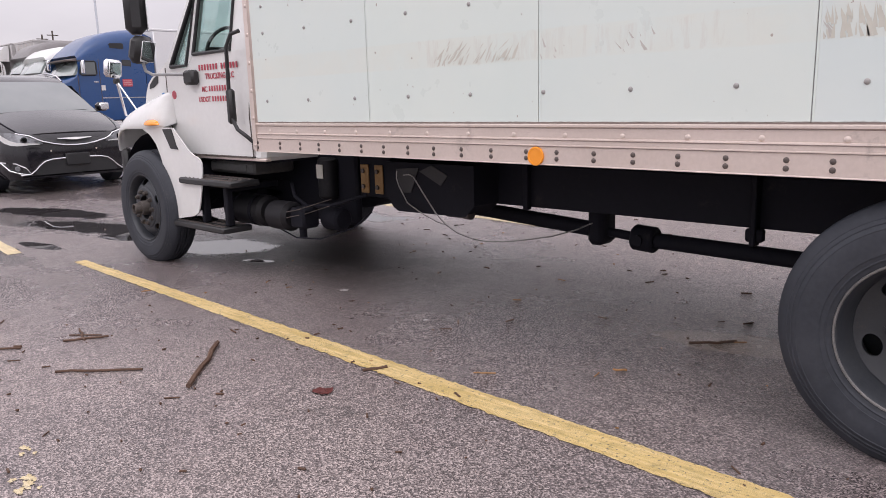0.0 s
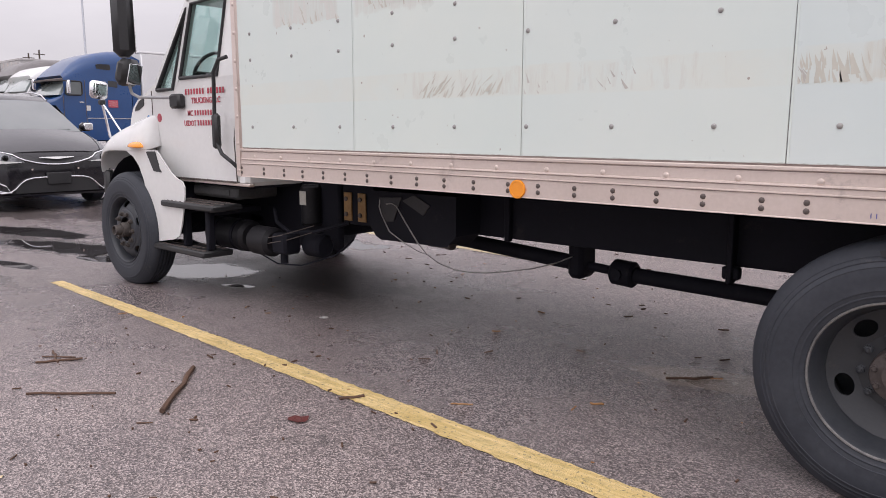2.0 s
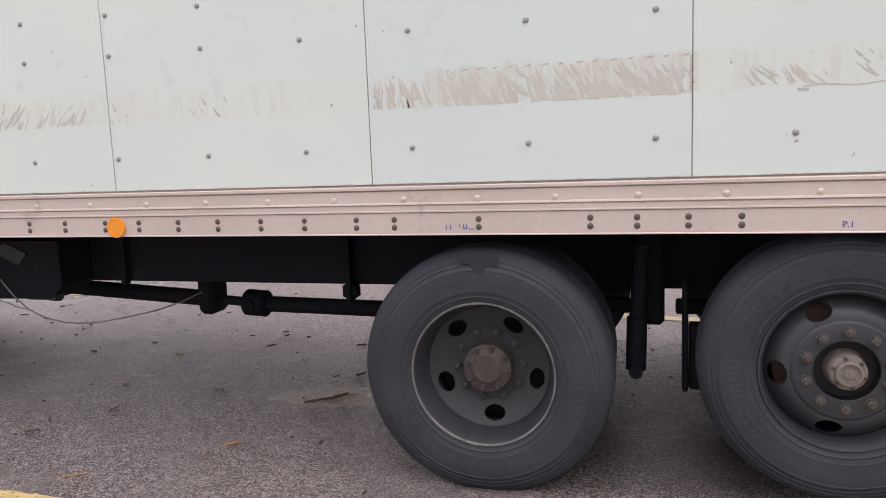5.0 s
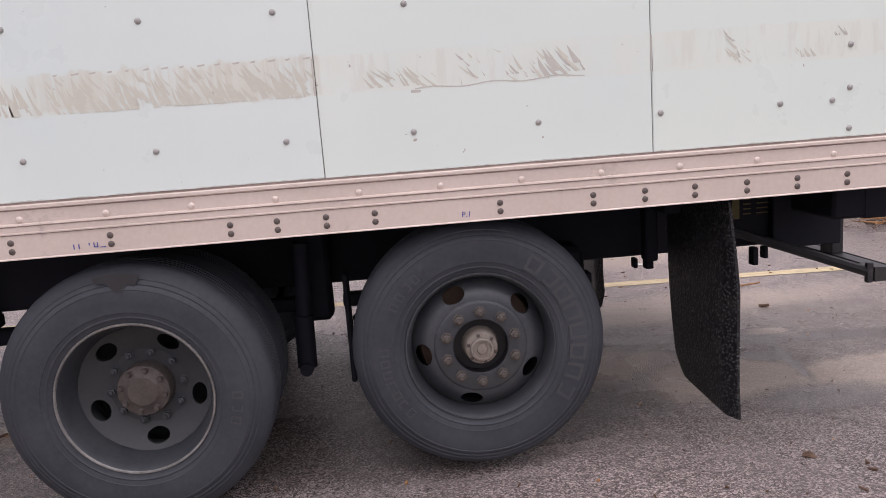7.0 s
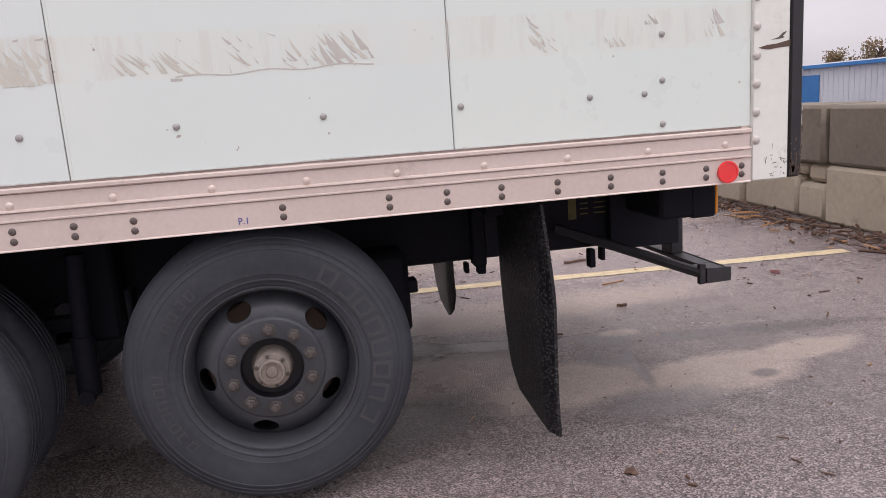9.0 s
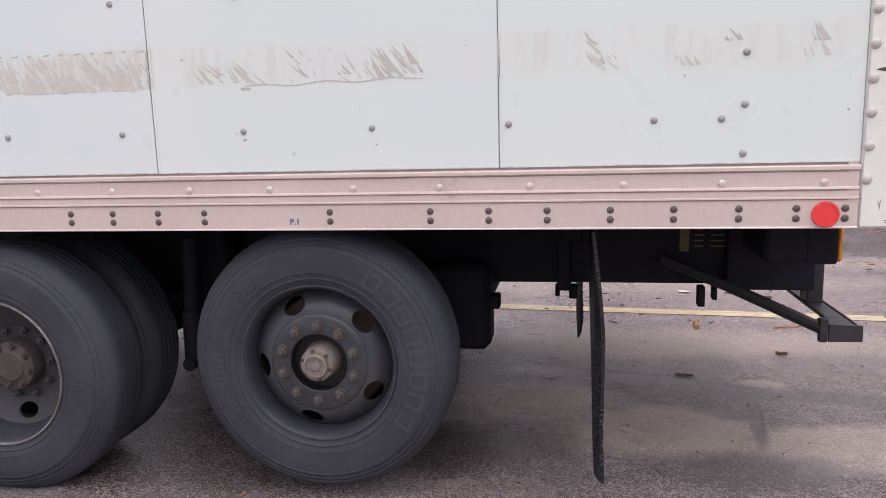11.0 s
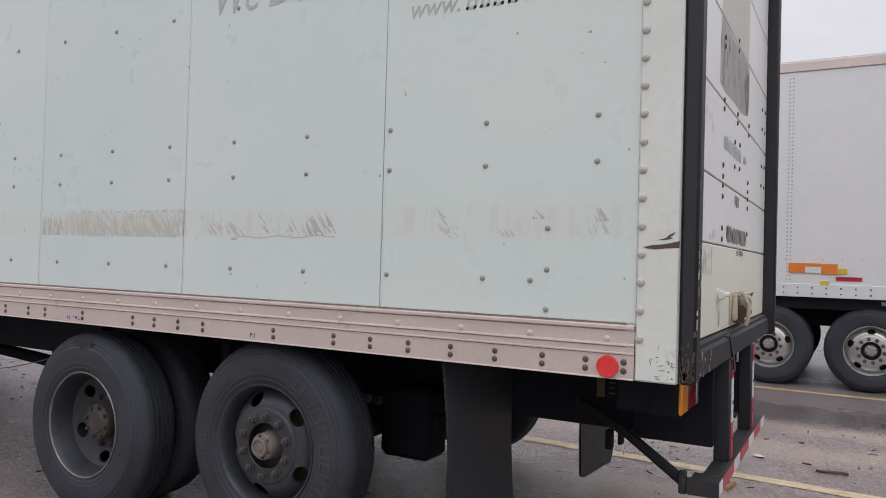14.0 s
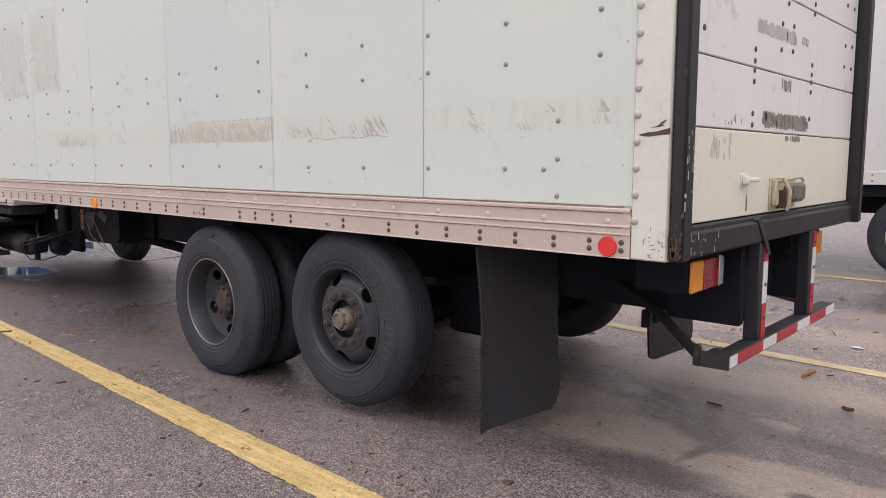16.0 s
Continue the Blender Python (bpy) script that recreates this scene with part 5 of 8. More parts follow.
    # tail lamps
    for y0, y1, s in ((3.34, 3.70, 1), (FAR - 0.645, FAR - 0.285, -1)):
        t = part("tail_lamp", Shape().box(2.46, 2.71, y0, y1, 0.872, 1.035, 0.014).box(2.60, 2.712, y0 - 0.004, y1 + 0.004, 0.868, 1.02, 0.008), M_CHASSIS, truck, "rectangular tail lamp")
        a, b, c, d = (y0 + 0.004, y0 + 0.125, y0 + 0.30, y1 - 0.004) if s > 0 else (y1 - 0.004, y1 - 0.125, y1 - 0.30, y0 + 0.004)
        for nm, lo, hi, mat in (("amber_lens", a, b, M_AMBER), ("red_lens", b, c, M_REDLENS), ("clear_lens", c, d, M_CLEARLENS)):
            part(nm, Shape().box(2.713, 2.730, min(lo, hi) + 0.001, max(lo, hi) - 0.001, 0.876, 1.015, 0.006), mat, t)
    # step bumper on two posts, with braces to the frame
    bump = part("step_bumper", Shape().box(2.770, 2.845, 3.60, 5.12, 0.583, 0.600, 0.004).box(2.735, 2.845, 3.46, 3.60, 0.583, 0.600, 0.004).box(2.845, 2.855, 3.46, 5.12, 0.543, 0.603, 0.003), M_TANK, truck, "bent black step bumper")
    part("bumper_end", Shape().add([(2.735, 3.448, 0.543), (2.858, 3.456, 0.543), (2.858, 3.456, 0.606), (2.735, 3.448, 0.613), (2.735, 3.46, 0.543), (2.858, 3.468, 0.543), (2.858, 3.468, 0.606), (2.735, 3.46, 0.613)], [(0, 1, 2, 3), (4, 5, 6, 7), (0, 1, 5, 4), (1, 2, 6, 5), (2, 3, 7, 6), (3, 0, 4, 7)]), M_TANK, bump)
    for y in (3.85, 4.63):
        part("bumper_post", Shape().box(2.772, 2.838, y, y + 0.105, 0.598, 1.062, 0.006), M_BLACK, bump)
        for z, z2, mat in ((0.602, 0.77, M_RED_TAPE), (0.77, 0.97, M_WHITE_TAPE), (0.97, 1.055, M_RED_TAPE)):
            part("reflective_tape", Shape().box(2.838, 2.841, y + 0.045, y + 0.102, z, z2), mat, bump)
        for z in (0.70, 0.86, 1.0):
            part("post_bolt", Shape().lathe([(0.010, 0), (0.009, 0.005), (0, 0.006)], (2.841, y + 0.073, z), (1, 0, 0), 8), M_BOLT, bump)
    cuts = (3.462, 3.56, 3.89, 4.08, 4.41, 4.63, 4.94, 5.118)
    for k, (ya, yb) in enumerate(zip(cuts[:-1], cuts[1:])):
        part("reflective_tape", Shape().box(2.8555, 2.858, ya, yb, 0.550, 0.600), M_WHITE_TAPE if k % 2 == 0 else M_RED_TAPE, bump)
    part("bumper_brace", Shape().tube([(2.15, 3.80, 0.80), (2.42, 3.70, 0.70), (2.71, 3.47, 0.592)], 0.024, 8).box(2.70, 2.732, 3.45, 3.475, 0.54, 0.635, 0.004), M_BLACK, bump)
    part("bumper_brace", Shape().tube([(2.15, 4.74, 0.80), (2.42, 4.84, 0.70), (2.70, 5.09, 0.592)], 0.024, 8), M_BLACK, bump)


build_rear()


def build_writing():
    y = SIDE - 0.0012
    lettering("faded_slogan", "We Deliver", 0.25, M_GHOST, truck, pose(0.93, y, 2.68, 90, 0, 0), label="ghost of a removed grey slogan", squeeze=0.83, slant=0.22)
    lettering("faded_address", "www.", 0.115, M_GHOST, truck, pose(1.755, y, 2.506, 90, 0, 0), label="ghost of a removed web address", squeeze=0.92, slant=0.22)
    lettering("faded_address", ".com", 0.115, M_GHOST, truck, pose(2.265, y, 2.506, 90, 0, 0), label="ghost of a removed web address", squeeze=0.92, slant=0.22)
    x = 1.905
    for w in (0.046, 0.042, 0.046, 0.042):
        s = Shape()
        z, t, h = 2.506, 0.012, 0.062
        for u0, u1, v0, v1 in ((0, t, 0, h), (w - t, w, 0, h), (0, w, 0, t), (0, w, h - t, h)):
            s.add([(x + u0 + 0.22 * v0, y, z + v0), (x + u1 + 0.22 * v0, y, z + v0), (x + u1 + 0.22 * v1, y, z + v1), (x + u0 + 0.22 * v1, y, z + v1)], [(0, 1, 2, 3)])
        part("removed_letter", s, M_GHOST, truck, "ghost of a removed letter", fix=False)
        x += w + 0.018


build_writing()


def build_running_gear():
    Z, R, LIFT = 0.503, 0.519, 0.543      # the last axle hangs a little off the ground
    t = wheel_dished(truck, -0.519, 2.986, Z - 0.026, R + 0.004, 1, "worn dual truck tyre on a deep grey steel wheel", -0.23)
    sidewall_marks(t, -0.519, 2.986, Z - 0.026, 1, [(-0.3 + 0.13 * k, 0.08) for k in range(3)], M_MARK)
    mark = ((-0.605, 0.962), (-0.595, 0.940), (-0.555, 0.936), (-0.530, 0.905), (-0.500, 0.898), (-0.480, 0.930), (-0.455, 0.918), (-0.440, 0.940), (-0.432, 0.962), (-0.470, 0.972), (-0.512, 0.975), (-0.560, 0.972))
    part("damp_mark", Shape().add([(x, 2.986 - (0.0076 if math.hypot(x + 0.519, z - Z + 0.026) < 0.445 else 0.0005), z) for x, z in mark], [tuple(range(len(mark)))]), M_BLACK, t, "dark damp mark")
    inner_tyre(truck, -0.519, 3.305, Z - 0.026, R - 0.008, 1)
    t = wheel_domed(truck, 0.824, 3.024, LIFT, R - 0.008, 1, "single truck tyre on a grey steel wheel with ten nuts", 0.733, hub_out=0.036, hub_mat=M_HUBSTEEL)
    sidewall_marks(t, 0.824, 3.024, LIFT, 1, [(0.95 - 0.215 * k, 0.17) for k in range(8)], M_MARK, 0.388, 0.066, 0.013)
    sidewall_marks(t, 0.824, 3.024, LIFT, 1, [(2.25 + 0.12 * k, 0.07) for k in range(4)] + [(3.1 + 0.12 * k, 0.08) for k in range(7)], M_MARK, 0.385, 0.036, 0.006)
    wheel_dished(truck, -0.519, FAR - 0.03, Z, R, -1, "")
    inner_tyre(truck, -0.51, FAR - 0.35, Z, R, -1)
    wheel_domed(truck, 0.824, FAR - 0.03, LIFT, R - 0.008, -1, "", rim_mat=M_CHASSIS, hub_mat=M_UNDER)
    wheel_domed(truck, -6.585, 2.985, Z - 0.01, R - 0.004, 1, "front truck tyre on a grey steel wheel", 0.4, hub_mat=M_NUT, hub_out=0.095)
    wheel_domed(truck, -6.585, FAR - 0.125, Z, R, -1, "")
    # ladder frame
    for y in (3.835, 4.635):
        part("frame_rail", Shape().box(-7.4, 2.78, y, y + 0.075, 0.685, 0.955, 0.008), M_CHASSIS, truck)
    for x in [-4.55 + 0.306 * k for k in range(24)]:
        part("cross_sill", Shape().box(x - 0.03, x + 0.03, SIDE + 0.06, FAR - 0.06, 1.065, 1.19, 0.004), M_CHASSIS, truck)
    for y in (3.80, 4.60):
        part("box_runner", Shape().box(FRONT, 2.75, y, y + 0.13, 0.958, 1.065, 0.004), M_CHASSIS, truck)
    for x in (-6.9, -4.9, -3.2, -1.45, 0.16, 1.6, 2.6):
        part("crossmember", Shape().box(x - 0.05, x + 0.05, 3.91, 4.635, 0.70, 0.93, 0.01), M_CHASSIS, truck)
    part("rear_plate", Shape().box(2.42, 2.78, 3.78, 3.83, 0.67, 1.05, 0.006), M_CHASSIS, truck)
    # axles and drive line
    for x in (-6.585, -0.519, 0.824):
        part("axle", Shape().cyl((x, 3.2, 0.50), (x, FAR - 0.23, 0.50), 0.085 if x > -6 else 0.05, n=20), M_CHASSIS, truck)
    part("differential", Shape().lathe([(0.05, -0.26), (0.13, -0.2), (0.20, -0.05), (0.21, 0.06), (0.14, 0.2), (0.05, 0.22)], (-0.51, MIDDLE, 0.50), (1, 0, 0), 28), M_CHASSIS, truck)
    shaft = part("drive_shaft", Shape().cyl((-4.6, MIDDLE, 0.61), (-2.62, MIDDLE, 0.495), 0.052, n=20).cyl((-2.22, MIDDLE, 0.468), (-0.75, MIDDLE, 0.44), 0.050, n=20).cyl((-2.62, MIDDLE, 0.495), (-2.22, MIDDLE, 0.468), 0.03, n=14), M_CHASSIS, truck, "dark propeller shaft")
    part("universal_joint", Shape().cyl((-2.36, MIDDLE, 0.477), (-2.20, MIDDLE, 0.468), 0.085, n=18, b=0.015).cyl((-2.29, MIDDLE - 0.10, 0.473), (-2.29, MIDDLE + 0.10, 0.473), 0.035, n=12), M_CHASSIS, shaft)
    part("centre_bearing", Shape().box(-2.66, -2.54, MIDDLE - 0.10, MIDDLE + 0.10, 0.405, 0.70, 0.03), M_CHASSIS, shaft)
    part("hanger_bracket", Shape().box(-1.47, -1.38, 3.78, 3.835, 0.62, 0.69, 0.01).box(-1.44, -1.41, 3.76, 3.835, 0.60, 1.0, 0.006), M_CHASSIS, truck)
    part("hanger_bracket", Shape().box(-2.90, -2.86, 3.79, 3.835, 0.67, 0.97, 0.006), M_CHASSIS, truck)
    # springs and dampers
    for y in (3.66, 4.80):
        part("leaf_spring", Shape().box(-1.05, 0.05, y, y + 0.08, 0.60, 0.66, 0.006).box(-0.85, -0.15, y, y + 0.08, 0.54, 0.60, 0.006), M_CHASSIS, truck)
        part("spring_hanger", Shape().box(0.06, 0.20, y - 0.03, y + 0.11, 0.55, 1.0, 0.02), M_CHASSIS, truck)
        part("leaf_spring", Shape().box(0.25, 1.45, y, y + 0.08, 0.60, 0.66, 0.006), M_CHASSIS, truck)
    part("damper", Shape().cyl((0.10, 3.50, 0.95), (0.08, 3.50, 0.60), 0.035, n=14).cyl((0.08, 3.50, 0.62), (0.075, 3.50, 0.38), 0.045, n=14).cyl((0.075, 3.44, 0.38), (0.075, 3.56, 0.38), 0.03, n=12), M_CHASSIS, truck)
    part("axle_bracket", Shape().box(0.272, 0.296, 3.44, 3.54, 0.30, 0.80, 0.008).box(0.30, 0.40, 3.48, 3.54, 0.30, 0.60, 0.01), M_CHASSIS, truck)
    # air tank behind the last wheels
    part("air_tank", Shape().box(1.10, 1.41, 3.62, 3.83, 0.42, 0.80, 0.03), M_CHASSIS, truck)
    for x0, x1, z in ((1.75, 1.79, 0.63), (1.69, 1.71, 0.64), (2.30, 2.33, 0.60), (2.36, 2.38, 0.63)):
        part("mounting_bolt", Shape().box(x0, x1, 3.75, 3.80, z, 0.69, 0.004), M_CHASSIS, truck)
    part("warning_label", Shape().box(2.23, 2.27, 3.831, 3.8335, 0.83, 0.99), M_YLABEL, truck, "yellow warning label")
    s = Shape()
    for x0, x1 in ((2.29, 2.33), (2.36, 2.44), (2.54, 2.62)):
        for k in range(6):
            s.box(x0, x1, 3.776 if x0 > 2.4 else 3.831, 3.779 if x0 > 2.4 else 3.8335, 0.85 + 0.025 * k, 0.856 + 0.025 * k)
    tagged(part("label_print", s, M_YLABEL, truck, "faded yellow print"), kind="stuff")


build_running_gear()


def flap_shape(x, y0, y1, z0, z1, skew, seed, corner=0.0):
    """A rubber mud flap, slightly curled, with a rough surface."""
    n, k = 20, 24
    rnd = random.Random(seed)
    front, back = [], []
    for j in range(k + 1):
        t = j / k
        for i in range(n + 1):
            u = i / n
            y = y0 + (y1 - y0) * u
            z = z1 + (z0 - z1) * t
            z += 0.04 * (1 - u) * t * skew
            if corner:
                d = max(0.0, 1 - u * (y1 - y0) / corner)
                z += corner * (1 - math.sqrt(max(0.0, 1 - d * d))) * t
            if t > 0.86 and u > 0.8:
                y -= 0.09 * (t - 0.86) / 0.14 * (u - 0.8) / 0.2 * (t - 0.86) / 0.14
            bend = 0.02 * t * t * (1 - 1.6 * u) + 0.008 * math.sin(5 * t + 2 * u) + 0.026 * max(0.0, 1 - u / 0.1) * min(1.0, 2.5 * t) + 0.056 * u * t
            front.append((x + bend, y, z))
            back.append((x + bend + 0.012, y, z))
    m = n + 1
    fs = []
    for j in range(k):
        for i in range(n):
            a = j * m + i
            fs += [(a, a + 1, a + m + 1, a + m), tuple(q + len(front) for q in (a, a + m, a + m + 1, a + 1))]
    o = len(front)
    for j in range(k):
        for i in (0, n):
            a = j * m + i
            fs.append((a, a + m, a + m + o, a + o))
    for i in range(n):
        fs.append((i, i + 1, i + 1 + o, i + o))
        a = k * m + i
        fs.append((a, a + o, a + 1 + o, a + 1))
    return Shape().add(front + back, fs)


def two_sided(ob, back_mat):
    """Gives the faces that look rearwards their own material."""
    ob.data.materials.append(back_mat)
    for f in ob.data.polygons:
        f.material_index = 1 if f.normal.x > 0.3 else 0
    return ob


two_sided(part("mud_flap", flap_shape(1.822, 3.004, 3.68, 0.118, 1.04, 0.5, 1), M_FLAP, truck, "long black rubber mud flap", 60), M_FLAPBACK)
two_sided(part("mud_flap", flap_shape(1.79, 4.80, 5.50, 0.10, 1.04, 0.0, 2, 0.16), M_FLAP, truck, "long black rubber mud flap", 60), M_FLAPBACK)
part("flap_bracket", Shape().box(1.72, 1.80, 3.40, 3.84, 0.95, 1.04, 0.01).box(1.70, 1.76, 3.60, 3.68, 0.70, 1.02, 0.008), M_CHASSIS, truck)


STUD = Shape().lathe([(0.022, 0), (0.018, 0.006), (0.010, 0.006), (0.008, 0.001)], (0, 0, 0), (0, 0, 1), 8).mesh("tread_stud", M_BOLT)


M_BOX = surf("scuffed_grey_plastic", (0.085, 0.083, 0.082), (0.055, 0.054, 0.055), 0.6, 0.75, 0, 3, 50, 0.6, 0.2, dirt=(0.12, 0.105, 0.09))


def build_underbody():
    # steps
    for i, (x0, x1, z) in enumerate(((-5.95, -5.14, 0.80), (-6.15, -5.30, 0.42))):
        st = part("step", Shape().box(x0, x1, 3.02, 3.30, z - 0.05, z, 0.012), M_PLASTIC, truck, "black tread-plate cab step")
        for k in range(11):
            for j in range(3):
                piece("tread_stud", STUD, (x0 + 0.07 + (x1 - x0 - 0.14) * k / 10, 3.07 + 0.09 * j, z), st)
    for x in (-5.72, -5.36):
        part("step_bracket", Shape().box(x - 0.03, x + 0.03, 3.10, 3.16, 0.42, 0.80, 0.01).box(x - 0.03, x + 0.03, 3.12, 3.60, 0.70, 0.76, 0.01), M_CHASSIS, truck)
    part("air_tank", Shape().cyl((-5.75, 3.42, 0.52), (-5.20, 3.42, 0.52), 0.13, n=24, b=0.03), M_UNDER, truck, "dark grey air tank")
    part("air_tank", Shape().cyl((-5.05, 3.35, 0.52), (-4.78, 3.35, 0.52), 0.115, n=24, b=0.03), M_UNDER, truck, "dark grey air tank")
    part("battery_box", Shape().box(-5.90, -5.22, 3.30, 3.70, 0.825, 0.93, 0.02).box(-5.80, -5.32, 3.292, 3.30, 0.85, 0.905, 0.004), M_BOX, truck, "scuffed grey battery box")
    part("valve_block", Shape().box(-4.78, -4.60, 3.30, 3.46, 0.44, 0.60, 0.02).cyl((-4.72, 3.38, 0.44), (-4.72, 3.38, 0.36), 0.03, n=12), M_CHASSIS, truck)
    part("air_hose", Shape().tube([(-4.86, 3.30, 0.56), (-4.78, 3.28, 0.565), (-4.66, 3.3, 0.59), (-4.5, 3.5, 0.66)], 0.0035, 8).tube([(-4.86, 3.28, 0.50), (-4.74, 3.27, 0.53), (-4.6, 3.32, 0.56), (-4.4, 3.5, 0.64)], 0.003, 8), M_BOLT, truck)
    # engine and gearbox seen below the cab
    part("gearbox", Shape().box(-5.6, -4.7, 4.0, 4.55, 0.50, 1.0, 0.08).cyl((-4.7, MIDDLE, 0.66), (-4.5, MIDDLE, 0.66), 0.10, n=18), M_CHASSIS, truck)
    # added dark sheet that closes the gaps to keep the underside black
    part("gap_blocker", Shape().box(-5.75, -4.50, 3.76, 3.82, 0.42, 0.98, 0.02), M_CHASSIS, truck)
    part("engine", Shape().box(-7.2, -5.6, 3.95, 4.6, 0.55, 1.2, 0.08), M_CHASSIS, truck)
    part("spring_mount", Shape().box(-5.55, -5.35, 3.75, 3.86, 0.5, 0.75, 0.02).box(-7.1, -5.5, 3.76, 3.84, 0.58, 0.64, 0.006), M_CHASSIS, truck)
    f = part("filter_canister", Shape().cyl((-4.80, 3.72, 0.62), (-4.80, 3.72, 0.95), 0.085, n=24, b=0.02), M_UNDER, truck)
    part("filter_label", Shape().box(-4.84, -4.76, 3.632, 3.636, 0.79, 0.90), M_LABEL, f, "pale paper label")
    for x in (-4.383, -4.222):
        b = part("spring_plate", Shape().box(x - 0.045, x + 0.045, 3.742, 3.756, 0.69, 0.91, 0.004), M_BRACKET, truck, "rust-brown bolted plate")
        for z in (0.74, 0.86):
            part("plate_bolt", Shape().lathe([(0.018, 0), (0.018, 0.014), (0, 0.016)], (x - 0.01, 3.742, z), (0, -1, 0), 6), M_BOLT, b)
    part("plate_backing", Shape().box(-4.45, -4.10, 3.757, 3.835, 0.66, 1.0, 0.006), M_CHASSIS, truck)
    tank = Shape().prism([(-3.945, 0.96), (-3.13, 0.96), (-3.13, 0.70), (-3.21, 0.622), (-3.84, 0.612), (-3.89, 0.635), (-3.95, 0.705)], "y", 3.58, 3.83)
    tank = part("fuel_tank", tank, M_CHASSIS, truck, "black tank slung under the frame")
    part("tank_plate", Shape().prism([(-3.846, 0.913), (-3.619, 0.927), (-3.70, 0.754), (-3.795, 0.747)], "y", 3.570, 3.579), M_TANK, tank)
    part("tank_plate", Shape().prism([(-3.615, 0.905), (-3.50, 0.950), (-3.354, 0.887), (-3.416, 0.817)], "y", 3.572, 3.579), M_TANK, tank)
    part("exhaust_pipe", Shape().cyl((-3.40, 3.62, 0.640), (-3.22, 3.62, 0.640), 0.034, n=18).cyl((-3.24, 3.62, 0.640), (-3.19, 3.62, 0.640), 0.039, n=18), M_HUB, truck, "rusty exhaust pipe")
    w = [(-3.76, 3.56, 0.874), (-3.70, 3.555, 0.882), (-3.65, 3.55, 0.868), (-3.557, 3.55, 0.757), (-3.451, 3.555, 0.631), (-3.372, 3.56, 0.563), (-3.30, 3.60, 0.505), (-3.21, 3.66, 0.462), (-3.12, 3.70, 0.450), (-2.99, 3.72, 0.460), (-2.86, 3.76, 0.480), (-2.73, 3.88, 0.500), (-2.64, 4.02, 0.53), (-2.60, 4.15, 0.56)]
    part("hanging_wire", Shape().tube(w, 0.0045, 6).tube([(-3.825, 3.56, 0.90), (-3.825, 3.555, 0.85), (-3.803, 3.555, 0.797), (-3.725, 3.555, 0.683), (-3.586, 3.56, 0.617), (-3.451, 3.56, 0.573), (-3.36, 3.565, 0.556)], 0.004, 6), M_RIVET, truck, "loose grey wire hanging in a loop")


build_underbody()

def build_clutter():
    """Hoses, a bracket and a bent strap that hang between the cab and the tank."""
    part("air_hose", Shape().tube([(-5.0, 3.5, 0.75), (-4.9, 3.45, 0.66), (-4.7, 3.42, 0.60), (-4.45, 3.46, 0.62), (-4.2, 3.6, 0.70)], 0.014, 8), M_CHASSIS, truck)
    part("air_hose", Shape().tube([(-5.78, 3.28, 0.60), (-5.86, 3.22, 0.54), (-5.84, 3.20, 0.46), (-5.75, 3.25, 0.42)], 0.010, 8), M_CHASSIS, truck)
    part("air_hose", Shape().tube([(-4.95, 3.33, 0.41), (-4.7, 3.30, 0.37), (-4.45, 3.34, 0.38), (-4.25, 3.5, 0.46), (-4.15, 3.6, 0.58)], 0.006, 8), M_CHASSIS, truck)
    part("tank_strap", Shape().lathe([(0.134, -0.02), (0.134, 0.02)], (-5.6, 3.42, 0.52), (1, 0, 0), 24), M_CHASSIS, truck)
    part("tank_strap", Shape().lathe([(0.134, -0.02), (0.134, 0.02)], (-5.33, 3.42, 0.52), (1, 0, 0), 24), M_CHASSIS, truck)
    part("brake_chamber", Shape().cyl((-4.62, 3.55, 0.50), (-4.42, 3.55, 0.50), 0.09, n=20, b=0.02), M_CHASSIS, truck)


build_clutter()


# ---- the truck's cab ----
CAB = 3.22
# vehicle glass with the sky's grey reflection put into its base colour
M_SKYPANE = surf("sky_grey_pane", (0.115, 0.130, 0.132), (0.14, 0.155, 0.157), 0.05, 0.08, 0.0, 0.7, 3, 0.6, 0.0, coat=1.0)


def lean(s, inner=False):
    """Tips the cab's side inwards above the belt line."""
    s.v = [(x, y + 0.14 * max(0.0, z - 1.75) * (1 if y < MIDDLE else -1), z) for x, y, z in s.v]
    return s


COWL = [(-6.372, 1.42), (-6.372, 1.785), (-6.402, 1.785), (-6.604, 1.69), (-6.733, 1.652), (-6.814, 1.594), (-6.865, 1.518), (-6.90, 1.43)]
VENT = [(-6.785, 1.552), (-6.768, 1.588), (-6.688, 1.645), (-6.60, 1.673), (-6.613, 1.602), (-6.698, 1.565)]


